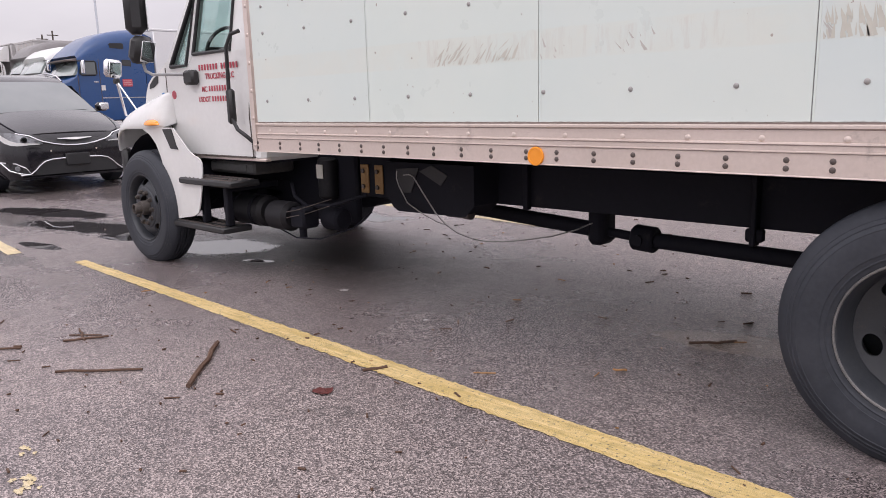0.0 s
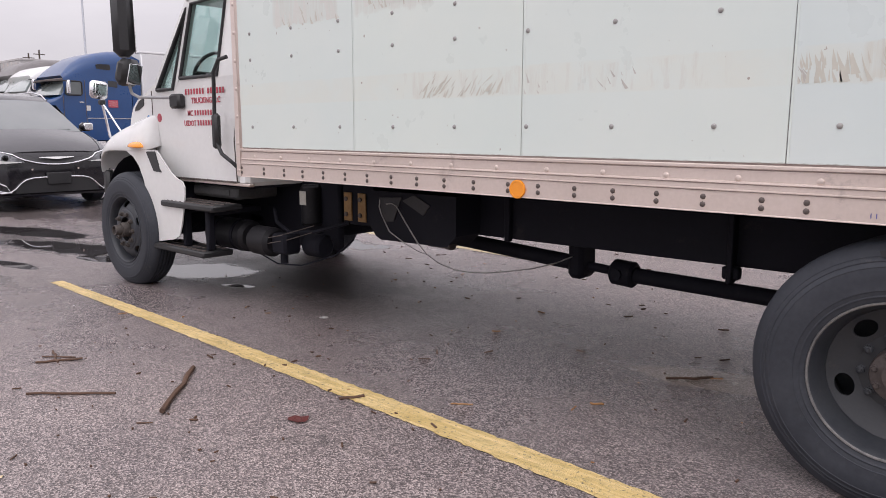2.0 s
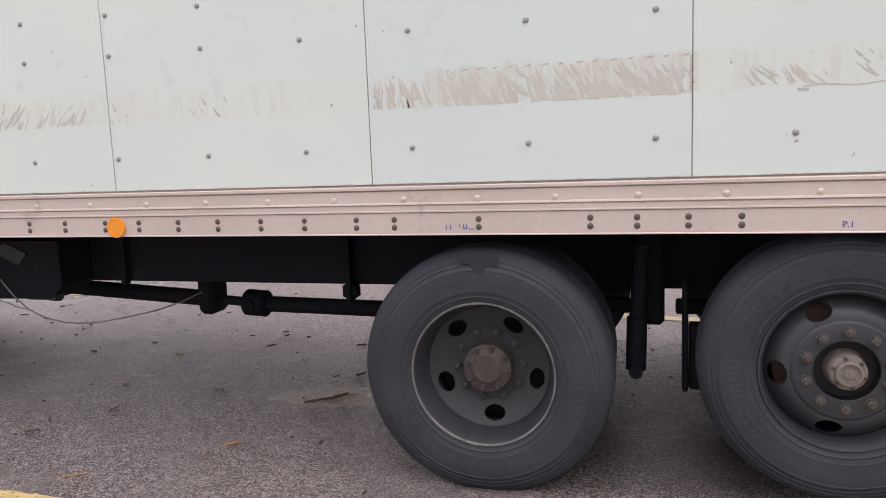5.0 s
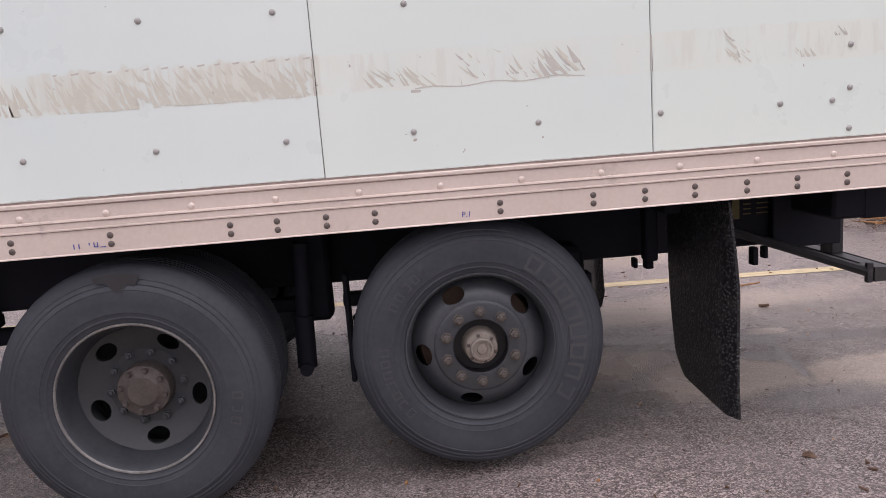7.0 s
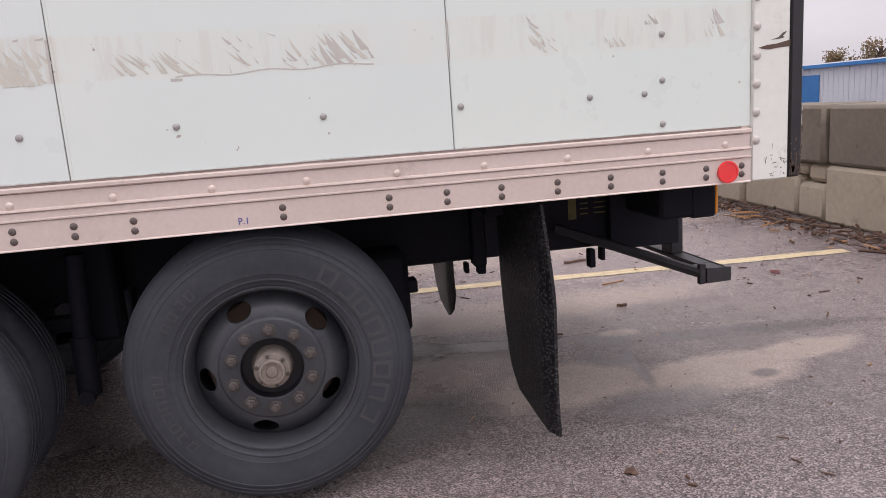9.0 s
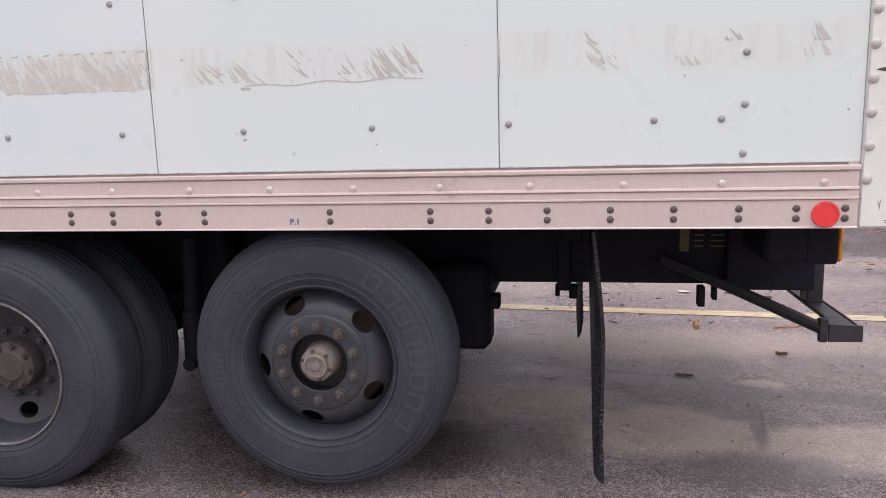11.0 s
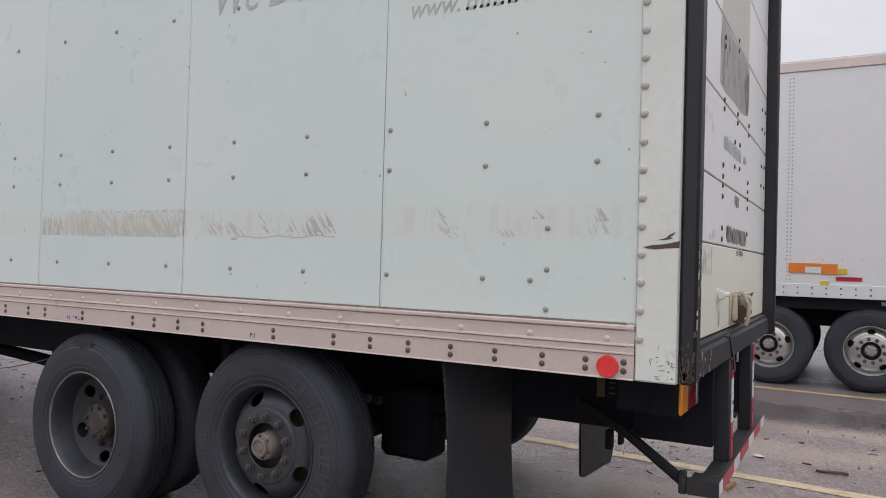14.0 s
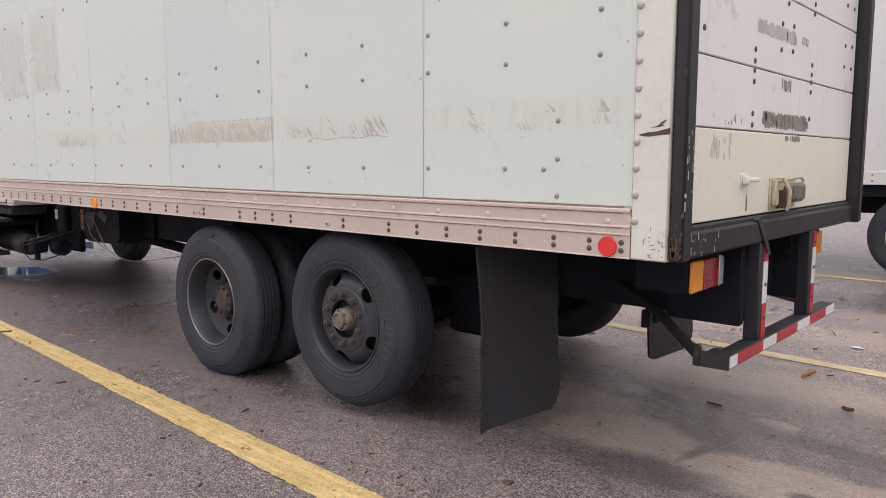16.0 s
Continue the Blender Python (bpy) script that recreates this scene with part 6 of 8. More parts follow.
def build_cab():
    for y0, y1, near in ((CAB, CAB + 0.05, True), (2 * MIDDLE - CAB - 0.05, 2 * MIDDLE - CAB, False)):
        door = part("cab_door", lean(Shape().prism([(-6.37, 1.71), (-6.37, 1.27), (-6.30, 1.13), (-6.06, 0.985), (-5.08, 0.985), (-5.08, 1.80), (-5.90, 1.80), (-5.98, 1.71)], "y", y0, y1)), M_CAB, truck, "white cab door with red lettering")
        part("door_frame", lean(Shape().prism([(-5.30, 1.80), (-5.08, 1.80), (-5.08, 2.43), (-5.26, 2.43)], "y", y0, y1).prism([(-5.86, 2.42), (-5.08, 2.42), (-5.08, 2.50), (-5.76, 2.50)], "y", y0, y1).prism([(-6.38, 1.71), (-6.28, 1.71), (-5.86, 2.40), (-5.80, 2.49), (-5.90, 2.45)], "y", y0, y1)
                                .prism([(-5.98, 1.71), (-5.90, 1.80), (-5.80, 2.42), (-5.86, 2.42)], "y", y0 - 0.004, y1)), M_CAB, door)
        a = y0 + 0.018
        part("door_window", lean(Shape().prism([(-5.90, 1.80), (-5.30, 1.80), (-5.26, 2.43), (-5.80, 2.42)], "y", a, a + 0.005)), M_GLASS, door).visible_shadow = False
        part("vent_window", lean(Shape().prism([(-6.28, 1.71), (-5.98, 1.71), (-5.86, 2.40)], "y", a, a + 0.005)), M_GLASS, door).visible_shadow = False
        sgn = -1 if near else 1
        yy = y0 - 0.004 if near else y1 + 0.004
        seal = Shape().tube([(-5.88, yy, 1.81), (-5.31, yy, 1.81), (-5.27, yy, 2.42), (-5.79, yy, 2.41), (-5.88, yy, 1.81)], 0.016, 8).tube([(-6.26, yy, 1.725), (-5.99, yy, 1.725), (-5.86, yy, 2.37), (-6.26, yy, 1.725)], 0.020, 8)
        part("window_seal", lean(seal), M_PLASTIC, door)
        part("door_gap", lean(Shape().tube([(-6.375, yy + 0.003, 1.72), (-6.375, yy + 0.003, 1.27), (-6.305, yy + 0.003, 1.125), (-6.06, yy + 0.003, 0.978), (-5.10, yy + 0.003, 0.978)], 0.005, 6).tube([(-5.08, yy + 0.003, 0.98), (-5.10, yy + 0.003, 1.3), (-5.08, yy + 0.003, 2.43)], 0.005, 6)), M_BOLT, door)
    # shell
    part("cab_shell", lean(Shape().box(-5.08, -4.95, CAB, 2 * MIDDLE - CAB, 0.95, 2.50, 0.03)), M_CAB, truck)
    roof = [[(x, MIDDLE + s * w, z) for s, w, z in ((-1, 0.97, z0), (-1, 0.92, z0 + 0.06), (-1, 0.6, z0 + 0.10), (1, 0.6, z0 + 0.10), (1, 0.92, z0 + 0.06), (1, 0.97, z0), (1, 0.9, z0 - 0.02), (-1, 0.9, z0 - 0.02))] for x, z0 in ((-5.86, 2.44), (-5.70, 2.49), (-4.95, 2.50))]
    part("cab_roof", Shape().loft(roof), M_CAB, truck)
    part("cab_floor", Shape().box(-6.35, -4.98, CAB + 0.06, 2 * MIDDLE - CAB - 0.06, 0.93, 0.985, 0.01), M_CHASSIS, truck)
    part("cab_sill", Shape().box(-5.98, -4.93, CAB + 0.005, CAB + 0.06, 0.948, 0.972, 0.006), M_RAIL, truck)
    part("firewall", Shape().box(-6.42, -6.36, CAB + 0.05, 2 * MIDDLE - CAB - 0.05, 0.95, 1.66, 0.01), M_CAB, truck)
    part("windscreen", Shape().loft([[(-6.40, y, 1.70), (-6.38, y, 1.69), (-5.86, y2, 2.45), (-5.88, y2, 2.46)] for y, y2 in ((CAB + 0.05, CAB + 0.15), (2 * MIDDLE - CAB - 0.05, 2 * MIDDLE - CAB - 0.15))]), M_GLASS, truck).visible_shadow = False
    part("dashboard", Shape().box(-6.34, -5.98, CAB + 0.08, 2 * MIDDLE - CAB - 0.08, 1.30, 1.66, 0.08), M_SEAT, truck)
    ring = [(-6.16 + 0.09 * math.sin(t), 3.72 + 0.20 * math.cos(t), 1.88 + 0.185 * math.sin(t)) for t in [2 * math.pi * k / 24 for k in range(25)]]
    sw = part("steering_wheel", Shape().tube(ring, 0.016, 8), M_PLASTIC, truck)
    part("steering_column", Shape().tube([(-6.16, 3.72, 1.88), (-6.25, 3.72, 1.60)], 0.03, 8).box(-6.175, -6.145, 3.53, 3.91, 1.86, 1.90, 0.01), M_PLASTIC, sw)
    for y in (3.55, 4.5):
        part("cab_seat", Shape().box(-5.65, -5.2, y - 0.05, y + 0.45, 1.1, 1.40, 0.06).box(-5.32, -5.18, y - 0.03, y + 0.43, 1.35, 2.06, 0.06), M_SEAT, truck)
    # hood and fenders
    rings = []
    for x, z, w in ((-6.42, 1.68, 0.93), (-6.8, 1.62, 0.86), (-7.3, 1.53, 0.78), (-7.65, 1.42, 0.70), (-7.78, 1.25, 0.62), (-7.80, 0.95, 0.60)):
        rings.append([(x, MIDDLE + s * ww, zz) for s, ww, zz in ((-1, w, 0.75), (-1, w, z - 0.22), (-1, w * 0.94, z - 0.08), (-1, w * 0.75, z), (-1, w * 0.3, z + 0.03), (1, w * 0.3, z + 0.03), (1, w * 0.75, z), (1, w * 0.94, z - 0.08), (1, w, z - 0.22), (1, w, 0.75))])
    hood = part("hood", Shape().loft(rings), M_CAB, truck, "white engine hood", 45)
    part("grille", Shape().box(-7.83, -7.79, MIDDLE - 0.45, MIDDLE + 0.45, 0.85, 1.22, 0.02), M_PLASTIC, hood)
    for s in (1, -1):
        side = 3.262
        part("cowl_side", Shape().prism(COWL, "y", MIDDLE + s * (side - MIDDLE), MIDDLE + s * (side + 0.10 - MIDDLE)), M_CAB, hood)
        part("cowl_vent", Shape().prism(VENT, "y", MIDDLE + s * (side - 0.006 - MIDDLE), MIDDLE + s * (side + 0.02 - MIDDLE)), M_PLASTIC, hood, "black cowl vent")
    # each station: the lower edge's x and z, the upper edge's x and z, and how far the skin tucks in
    stations = [(-6.25, 1.255, -6.345, 1.530, 0.150), (-6.258, 1.236, -6.36, 1.525, 0.105), (-6.268, 1.220, -6.385, 1.517, 0.062), (-6.285, 1.209, -6.425, 1.505, 0.028), (-6.325, 1.204, -6.48, 1.490, 0.008), (-6.42, 1.203, -6.56, 1.470, 0.0), (-6.58, 1.202, -6.68, 1.442, 0.0), (-6.78, 1.201, -6.86, 1.400, 0.004), (-6.95, 1.197, -7.03, 1.352, 0.012), (-7.08, 1.178, -7.16, 1.292, 0.026), (-7.18, 1.130, -7.25, 1.212, 0.045), (-7.235, 1.06, -7.29, 1.12, 0.06), (-7.25, 0.985, -7.30, 1.02, 0.07)]
    for s in (1, -1):
        def put(y):
            return MIDDLE + s * (y - MIDDLE)
        rings = []
        for xb, zb, xt, zt, q in stations:
            skin = []
            for k in range(9):
                g = k / 8
                a = g * math.pi / 2
                skin.append((xb + (xt - xb) * g, put(3.045 + q + (0.165 - q * 0.5) * (1 - math.cos(a)) ** 0.9), zb + (zt - zb) * math.sin(a) ** 0.92))
            rings.append([(xb, put(3.10 + q), zb + 0.004), (xb, put(3.062 + q), zb - 0.006), (xb, put(3.048 + q), zb - 0.004)] + skin + [(xt, put(3.40), zt + 0.02), (xt, put(3.70), zt + 0.03), (xt, put(3.70), zt - 0.03), (xt, put(3.30), zt - 0.04), (xb, put(3.12 + q), zb + 0.03)])
        f = part("fender", Shape().loft(rings), M_CAB, truck, "white front fender", 60)
        skirt = [(-6.62, 1.208), (-6.46, 1.15), (-6.36, 1.07), (-6.285, 0.95), (-6.24, 0.80), (-6.225, 0.60), (-6.24, 0.45), (-6.235, 0.42), (-6.20, 0.412), (-5.80, 0.475), (-5.72, 0.51), (-5.675, 0.60), (-5.635, 0.72), (-5.60, 0.86), (-5.60, 0.925), (-5.63, 0.965), (-5.73, 0.995), (-5.80, 1.03), (-6.03, 1.21), (-6.3, 1.214)]
        part("fender_skirt", Shape().prism(skirt, "y", put(3.055), put(3.066)), M_CAB, f, angle=20)
        part("fender_notch", Shape().prism([(-6.205, 1.198), (-6.085, 1.035), (-5.955, 1.03), (-5.985, 1.06), (-6.05, 1.205)], "y", put(3.048), put(3.056)), M_PLASTIC, f)
        liner = Shape()
        arcs = [[(-6.55 + rr * math.cos(t), put(y), 0.50 + rr * math.sin(t)) for t in [radians(a) for a in range(0, 181, 12)]] for y, rr in ((3.11, 0.66), (3.75, 0.66))]
        fs = [(i, i + 1, 16 + i + 1, 16 + i) for i in range(15)]
        part("wheel_liner", liner.add(arcs[0] + arcs[1], fs), M_CHASSIS, f)
        lamp = Shape().lathe([(0.095, 0), (0.092, 0.015), (0.075, 0.035), (0.045, 0.048), (0.02, 0.052), (0, 0.053)], (-6.345, put(3.036), 1.257), (0, -s, 0), 24)
        lamp.v = [(-6.345 + (x + 6.345) * 1.35, y, 1.236 + (z - 1.257) * (0.50 if z > 1.257 else 0.10)) for x, y, z in lamp.v]
        part("fender_marker", lamp, M_AMBER, f, "amber marker lamp")
    part("front_bumper", Shape().box(-7.92, -7.70, 3.55, 4.99, 0.50, 0.85, 0.05).box(-7.26, -7.16, 3.12, 3.22, 0.66, 1.0, 0.03).box(-7.26, -7.16, 5.32, 5.42, 0.66, 1.0, 0.03), M_PLASTIC, truck, "dark front bumper")
    # mirrors
    swing = Matrix.Translation((-6.25, 2.945, 0)) @ Matrix.Rotation(radians(66), 4, 'Z') @ Matrix.Translation((6.25, -2.945, 0))
    low = Matrix.Translation((-6.25, 2.945, 1.86)) @ Matrix.Rotation(radians(30), 4, 'Z') @ Matrix.Rotation(radians(14), 4, 'Y') @ Matrix.Translation((6.25, -2.945, -1.86))
    mir = part("side_mirror", Shape().box(-6.34, -6.17, 2.83, 3.06, 1.985, 2.50, 0.05, swing), M_PLASTIC, truck, "tall black side mirror")
    part("mirror_glass", Shape().box(-6.172, -6.164, 2.855, 3.035, 2.02, 2.465, 0.003, swing), M_MIRROR, mir)
    mir2 = part("side_mirror", Shape().box(-6.30, -6.17, 2.83, 3.06, 1.75, 1.975, 0.045, low), M_PLASTIC, truck, "small convex side mirror")
    part("mirror_glass", Shape().box(-6.174, -6.164, 2.855, 3.035, 1.775, 1.945, 0.003, low), M_MIRROR, mir2)
    part("mirror_arm", Shape().tube([(-6.25, 2.95, 2.48), (-6.25, 2.95, 2.545), (-6.22, 2.97, 2.57), (-5.95, 3.2, 2.57), (-5.60, 3.32, 2.545)], 0.014, 8), M_TANK, mir)
    part("mirror_arm", Shape().tube([(-6.23, 2.95, 1.78), (-6.23, 2.97, 1.69), (-6.17, 3.0, 1.655), (-5.92, 3.20, 1.65)], 0.014, 8), M_POLE, mir)
    part("arm_base", Shape().box(-5.96, -5.80, 3.15, 3.225, 1.56, 1.68, 0.02), M_PLASTIC, mir)
    part("arm_base", Shape().box(-5.82, -5.50, 3.25, 3.40, 2.50, 2.575, 0.025), M_PLASTIC, mir)
    hm = part("hood_mirror", Shape().box(-7.28, -7.225, 3.055, 3.225, 1.672, 1.842, 0.025, Matrix.Translation((-7.24, 3.14, 1.757)) @ Matrix.Rotation(radians(-6), 4, 'X') @ Matrix.Translation((7.24, -3.14, -1.757))), M_CHROME, truck, "chrome hood mirror on two struts")
    part("mirror_glass", Shape().box(-7.226, -7.219, 3.095, 3.205, 1.70, 1.815, 0.003, Matrix.Translation((-7.24, 3.14, 1.757)) @ Matrix.Rotation(radians(-6), 4, 'X') @ Matrix.Translation((7.24, -3.14, -1.757))), M_MIRROR, hm)
    part("mirror_strut", Shape().tube([(-7.23, 3.15, 1.675), (-7.225, 3.155, 1.62), (-7.25, 3.22, 1.31)], 0.013, 8), M_CHROME, hm)
    part("mirror_strut", Shape().tube([(-7.22, 3.155, 1.63), (-7.05, 3.24, 1.36)], 0.009, 8), M_CHROME, hm)
    part("strut_clamp", Shape().box(-7.255, -7.20, 3.125, 3.18, 1.615, 1.665, 0.01), M_PLASTIC, hm)
    # grab handle
    grab = part("grab_handle", Shape().tube([(-5.06, 3.16, 1.93), (-5.13, 3.13, 1.91), (-5.19, 3.12, 1.82), (-5.20, 3.12, 1.50), (-5.20, 3.12, 1.30), (-5.12, 3.12, 1.20), (-5.02, 3.13, 1.15), (-4.99, 3.17, 1.10)], 0.015, 10), M_PLASTIC, truck, "black grab handle beside the door")
    part("door_handle", Shape().box(-5.235, -5.165, 3.10, 3.16, 1.24, 1.51, 0.02), M_PLASTIC, grab)


build_cab()


def build_door_words():
    y = CAB - 0.001

    def bars(name, x, z, widths, h):
        s = Shape()
        for w in widths:
            s.box(x, x + w, y - 0.0015, y, z, z + h)
            x += w + 0.020
        part(name, s, M_LETTER, truck, "red lettering")
    bars("door_name", -5.80, 1.672, (0.024,) * 7, 0.046)
    bars("door_name", -5.455, 1.672, (0.024,) * 6, 0.046)
    lettering("door_words", "TRUCKING LLC", 0.066, M_LETTER, truck, pose(-5.49, y, 1.600, 90, 0, 0), label="red lettering", bold=0.0012, squeeze=0.95)
    lettering("door_words", "MC", 0.062, M_LETTER, truck, pose(-5.735, y, 1.500, 90, 0, 0), label="red lettering", bold=0.0012, squeeze=0.95)
    bars("door_number", -5.665, 1.502, (0.020,) * 7, 0.043)
    lettering("door_words", "USDOT", 0.062, M_LETTER, truck, pose(-5.745, y, 1.418, 90, 0, 0), label="red lettering", bold=0.0012, squeeze=0.92)
    bars("door_number", -5.625, 1.420, (0.020,) * 7, 0.043)
    part("round_sticker", Shape().lathe([(0.038, 0), (0.038, 0.0015), (0.026, 0.0015), (0.025, 0.0005), (0.015, 0.0005), (0.014, 0.0015), (0, 0.0015)], (-6.255, CAB - 0.0005, 1.487), (0, -1, 0), 20), M_LETTER, truck, "round red sticker")
    part("round_sticker", Shape().lathe([(0.034, 0), (0.034, 0.0015), (0.022, 0.0015), (0.021, 0.0005), (0.013, 0.0005), (0.012, 0.0015), (0, 0.0015)], (-6.455, 3.222, 1.478), (0, -1, 0), 20), M_ROLLDOOR, truck, "round blue sticker")


build_door_words()


# ---- the dark van across the lane ----
def build_van(x0, yc, z0):
    van = thing("minivan", (x0 - 2.5, yc, z0), "dark grey minivan with lit-looking headlamps, parked facing the truck", "minivan")

    def ring(u, w, zb, zt, crown):
        pts = [(0.90, zb), (0.985, zb + 0.12), (1.0, zb + (zt - zb) * 0.55), (0.975, zt - 0.10), (0.90, zt - 0.02), (0.50, zt + crown * 0.8)]
        left = [(x0 - u, yc - w * a, z0 + z) for a, z in pts]
        right = [(x0 - u, yc + w * a, z0 + z) for a, z in pts[::-1]]
        return left + right
    body = [ring(*r) for r in ((0.0, 0.66, 0.26, 0.70, 0.02), (0.04, 0.80, 0.21, 0.80, 0.025), (0.14, 0.91, 0.19, 0.865, 0.03), (0.35, 0.965, 0.19, 0.945, 0.04), (0.65, 0.99, 0.19, 1.045, 0.045), (1.05, 1.0, 0.19, 1.14, 0.05), (1.4, 1.01, 0.19, 1.15, 0.03), (3.2, 1.01, 0.20, 1.10, 0.0), (4.9, 0.98, 0.24, 1.08, 0.0), (5.1, 0.88, 0.35, 0.95, 0.0))]
    body = part("body", Shape().loft(body), M_VAN, van, "dark grey painted body", 50)
    green = [[(x0 - u, yc + s * w, z0 + z) for s, w, z in ((-1, wb, 1.04), (-1, wt, zt - 0.06), (-1, wt * 0.86, zt), (1, wt * 0.86, zt), (1, wt, zt - 0.06), (1, wb, 1.04))] for u, wb, wt, zt in ((1.02, 0.86, 0.85, 1.12), (1.50, 0.90, 0.76, 1.435), (1.92, 0.92, 0.70, 1.675), (2.10, 0.92, 0.695, 1.745), (2.5, 0.93, 0.69, 1.805), (3.1, 0.93, 0.69, 1.825), (4.2, 0.92, 0.69, 1.80), (4.85, 0.88, 0.64, 1.60))]
    part("cabin", Shape().loft(green), M_VAN, van, angle=50)

    def lerp(pairs, t):
        for (a, va), (b, vb) in zip(pairs[:-1], pairs[1:]):
            if t <= b:
                return va + (vb - va) * max(0.0, (t - a) / (b - a))
        return pairs[-1][1]

    def nose(w, z, lift=0.0):
        """A place on the van's front at the offset w from its middle and the height z."""
        u = max(lerp(((0.0, -0.025), (0.45, 0.0), (0.66, 0.02), (0.80, 0.055), (0.91, 0.15), (0.965, 0.34), (1.0, 0.70)), abs(w)), lerp(((0.70, -0.03), (0.80, 0.03), (0.87, 0.13), (0.95, 0.33)), z))
        return (x0 - u + 0.012 + lift, yc + w, z0 + z)

    def band(rows, lift=0.0, deep=0.05):
        """A fitted panel on the front: rows of (w, lower z, upper z)."""
        rings = []
        for w, za, zb in rows:
            a, b = nose(w, za, lift), nose(w, zb, lift)
            rings.append([a, b, (b[0] - deep, b[1] - 0.02 * w, b[2]), (a[0] - deep, a[1] - 0.02 * w, a[2])])
        return Shape().loft(rings)
    panel = []
    for u, w, zt, crown in ((0.075, 0.60, 0.832, 0.020), (0.16, 0.72, 0.868, 0.03), (0.35, 0.775, 0.940, 0.042), (0.65, 0.815, 1.038, 0.05), (1.03, 0.845, 1.130, 0.055)):
        panel.append([(x0 - u, yc + w * a, z0 + zt + h) for a, h in ((-1, 0.012), (-0.82, 0.026), (-0.5, crown * 0.8 + 0.016), (0, crown + 0.016), (0.5, crown * 0.8 + 0.016), (0.82, 0.026), (1, 0.012), (0.97, -0.04), (-0.97, -0.04))])
    part("bonnet", Shape().loft(panel), M_VAN, van, "dark grey bonnet", 40)
    for a in (-1, 1):
        part("bonnet_gap", Shape().tube([(x0 - u, yc + a * (w + 0.006), z0 + zt + 0.010) for u, w, zt in ((0.075, 0.60, 0.832), (0.16, 0.72, 0.868), (0.35, 0.775, 0.940), (0.65, 0.815, 1.038), (1.03, 0.845, 1.130))], 0.007, 6), M_CHASSIS, van)
    ws = [[(x0 - u + 0.012, yc - w, z0 + z + 0.012), (x0 - u + 0.012, yc - w * 0.5, z0 + z + 0.035), (x0 - u + 0.012, yc + w * 0.5, z0 + z + 0.035), (x0 - u + 0.012, yc + w, z0 + z + 0.012), (x0 - u - 0.01, yc + w, z0 + z), (x0 - u - 0.01, yc - w, z0 + z)] for u, w, z in ((1.06, 0.82, 1.14), (1.48, 0.715, 1.42), (1.86, 0.635, 1.635))]
    part("windscreen", Shape().loft(ws), M_SKYPANE, van)
    wiper = Shape()
    for a, b in ((-0.70, -0.05), (-0.02, 0.66)):
        wiper.tube([(x0 - 1.045, yc + a, z0 + 1.155), (x0 - 1.08, yc + (a + b) / 2, z0 + 1.185), (x0 - 1.10, yc + b, z0 + 1.19)], 0.011, 6)
    part("wipers", wiper, M_PLASTIC, van)
    for s in (-1, 1):
        for k, (ua, ub) in enumerate(((1.55, 2.45), (2.55, 3.55), (3.65, 4.6))):
            p = [(x0 - ua - (0.28 if k == 0 else 0.04), yc + s * 0.735, z0 + 1.60), (x0 - ub, yc + s * 0.735, z0 + 1.64), (x0 - ub, yc + s * 0.915, z0 + 1.10), (x0 - ua + (0.22 if k == 0 else 0), yc + s * 0.915, z0 + 1.10)]
            part("side_window", Shape().loft([[(x, y + s * d, z) for x, y, z in p] for d in (0.004, 0.018)]), M_DARKGLASS, van)
        m = part("wing_mirror", Shape().box(x0 - 1.62, x0 - 1.44, yc + s * 1.00, yc + s * 1.20, z0 + 1.16, z0 + 1.31, 0.05), M_VAN, van)
        part("mirror_cap", Shape().box(x0 - 1.46, x0 - 1.425, yc + s * 1.03, yc + s * 1.19, z0 + 1.18, z0 + 1.30, 0.016), M_CHROME if s > 0 else M_VAN, m)
        part("mirror_stalk", Shape().tube([(x0 - 1.55, yc + s * 0.93, z0 + 1.14), (x0 - 1.53, yc + s * 1.06, z0 + 1.20)], 0.03, 8), M_PLASTIC, m)
        h = part("headlamp", band([(s * w, a, b) for w, a, b in ((0.46, 0.704, 0.722), (0.57, 0.700, 0.785), (0.655, 0.695, 0.828), (0.76, 0.690, 0.862), (0.86, 0.698, 0.884), (0.925, 0.735, 0.895), (0.962, 0.80, 0.90))], 0.012), M_LAMP, van, "wide swept-back headlamp")
        part("lamp_strip", band([(s * w, a, b) for w, a, b in ((0.50, 0.703, 0.713), (0.60, 0.702, 0.722), (0.70, 0.696, 0.728), (0.80, 0.692, 0.740), (0.87, 0.704, 0.770), (0.925, 0.742, 0.828), (0.958, 0.80, 0.885))], 0.018), M_WHITE_TAPE, h, "pale lamp strip")
        part("lamp_bowl", Shape().lathe([(0.045, 0), (0.04, 0.012), (0.02, 0.018), (0, 0.018)], nose(s * 0.70, 0.775, 0.005), (1, 0, 0), 16), M_DARKGLASS, h)
        fog = [nose(s * w, z, 0.01) for w, z in ((0.965, 0.455), (0.905, 0.335), (0.80, 0.29), (0.66, 0.265), (0.72, 0.365), (0.83, 0.435), (0.965, 0.455))]
        bezel = part("fog_lamp_bezel", Shape().tube(fog, 0.012, 8), M_CHROME, van, "chrome fog lamp bezel")
        part("fog_recess", band([(s * w, a, b) for w, a, b in ((0.68, 0.28, 0.31), (0.75, 0.29, 0.38), (0.83, 0.31, 0.425), (0.92, 0.37, 0.44))], 0.004), M_PLASTIC, bezel)
        part("fog_lamp", Shape().lathe([(0.04, 0), (0.035, 0.012), (0, 0.016)], nose(s * 0.82, 0.365, 0.006), (1, 0, 0), 16), M_LAMP, bezel)
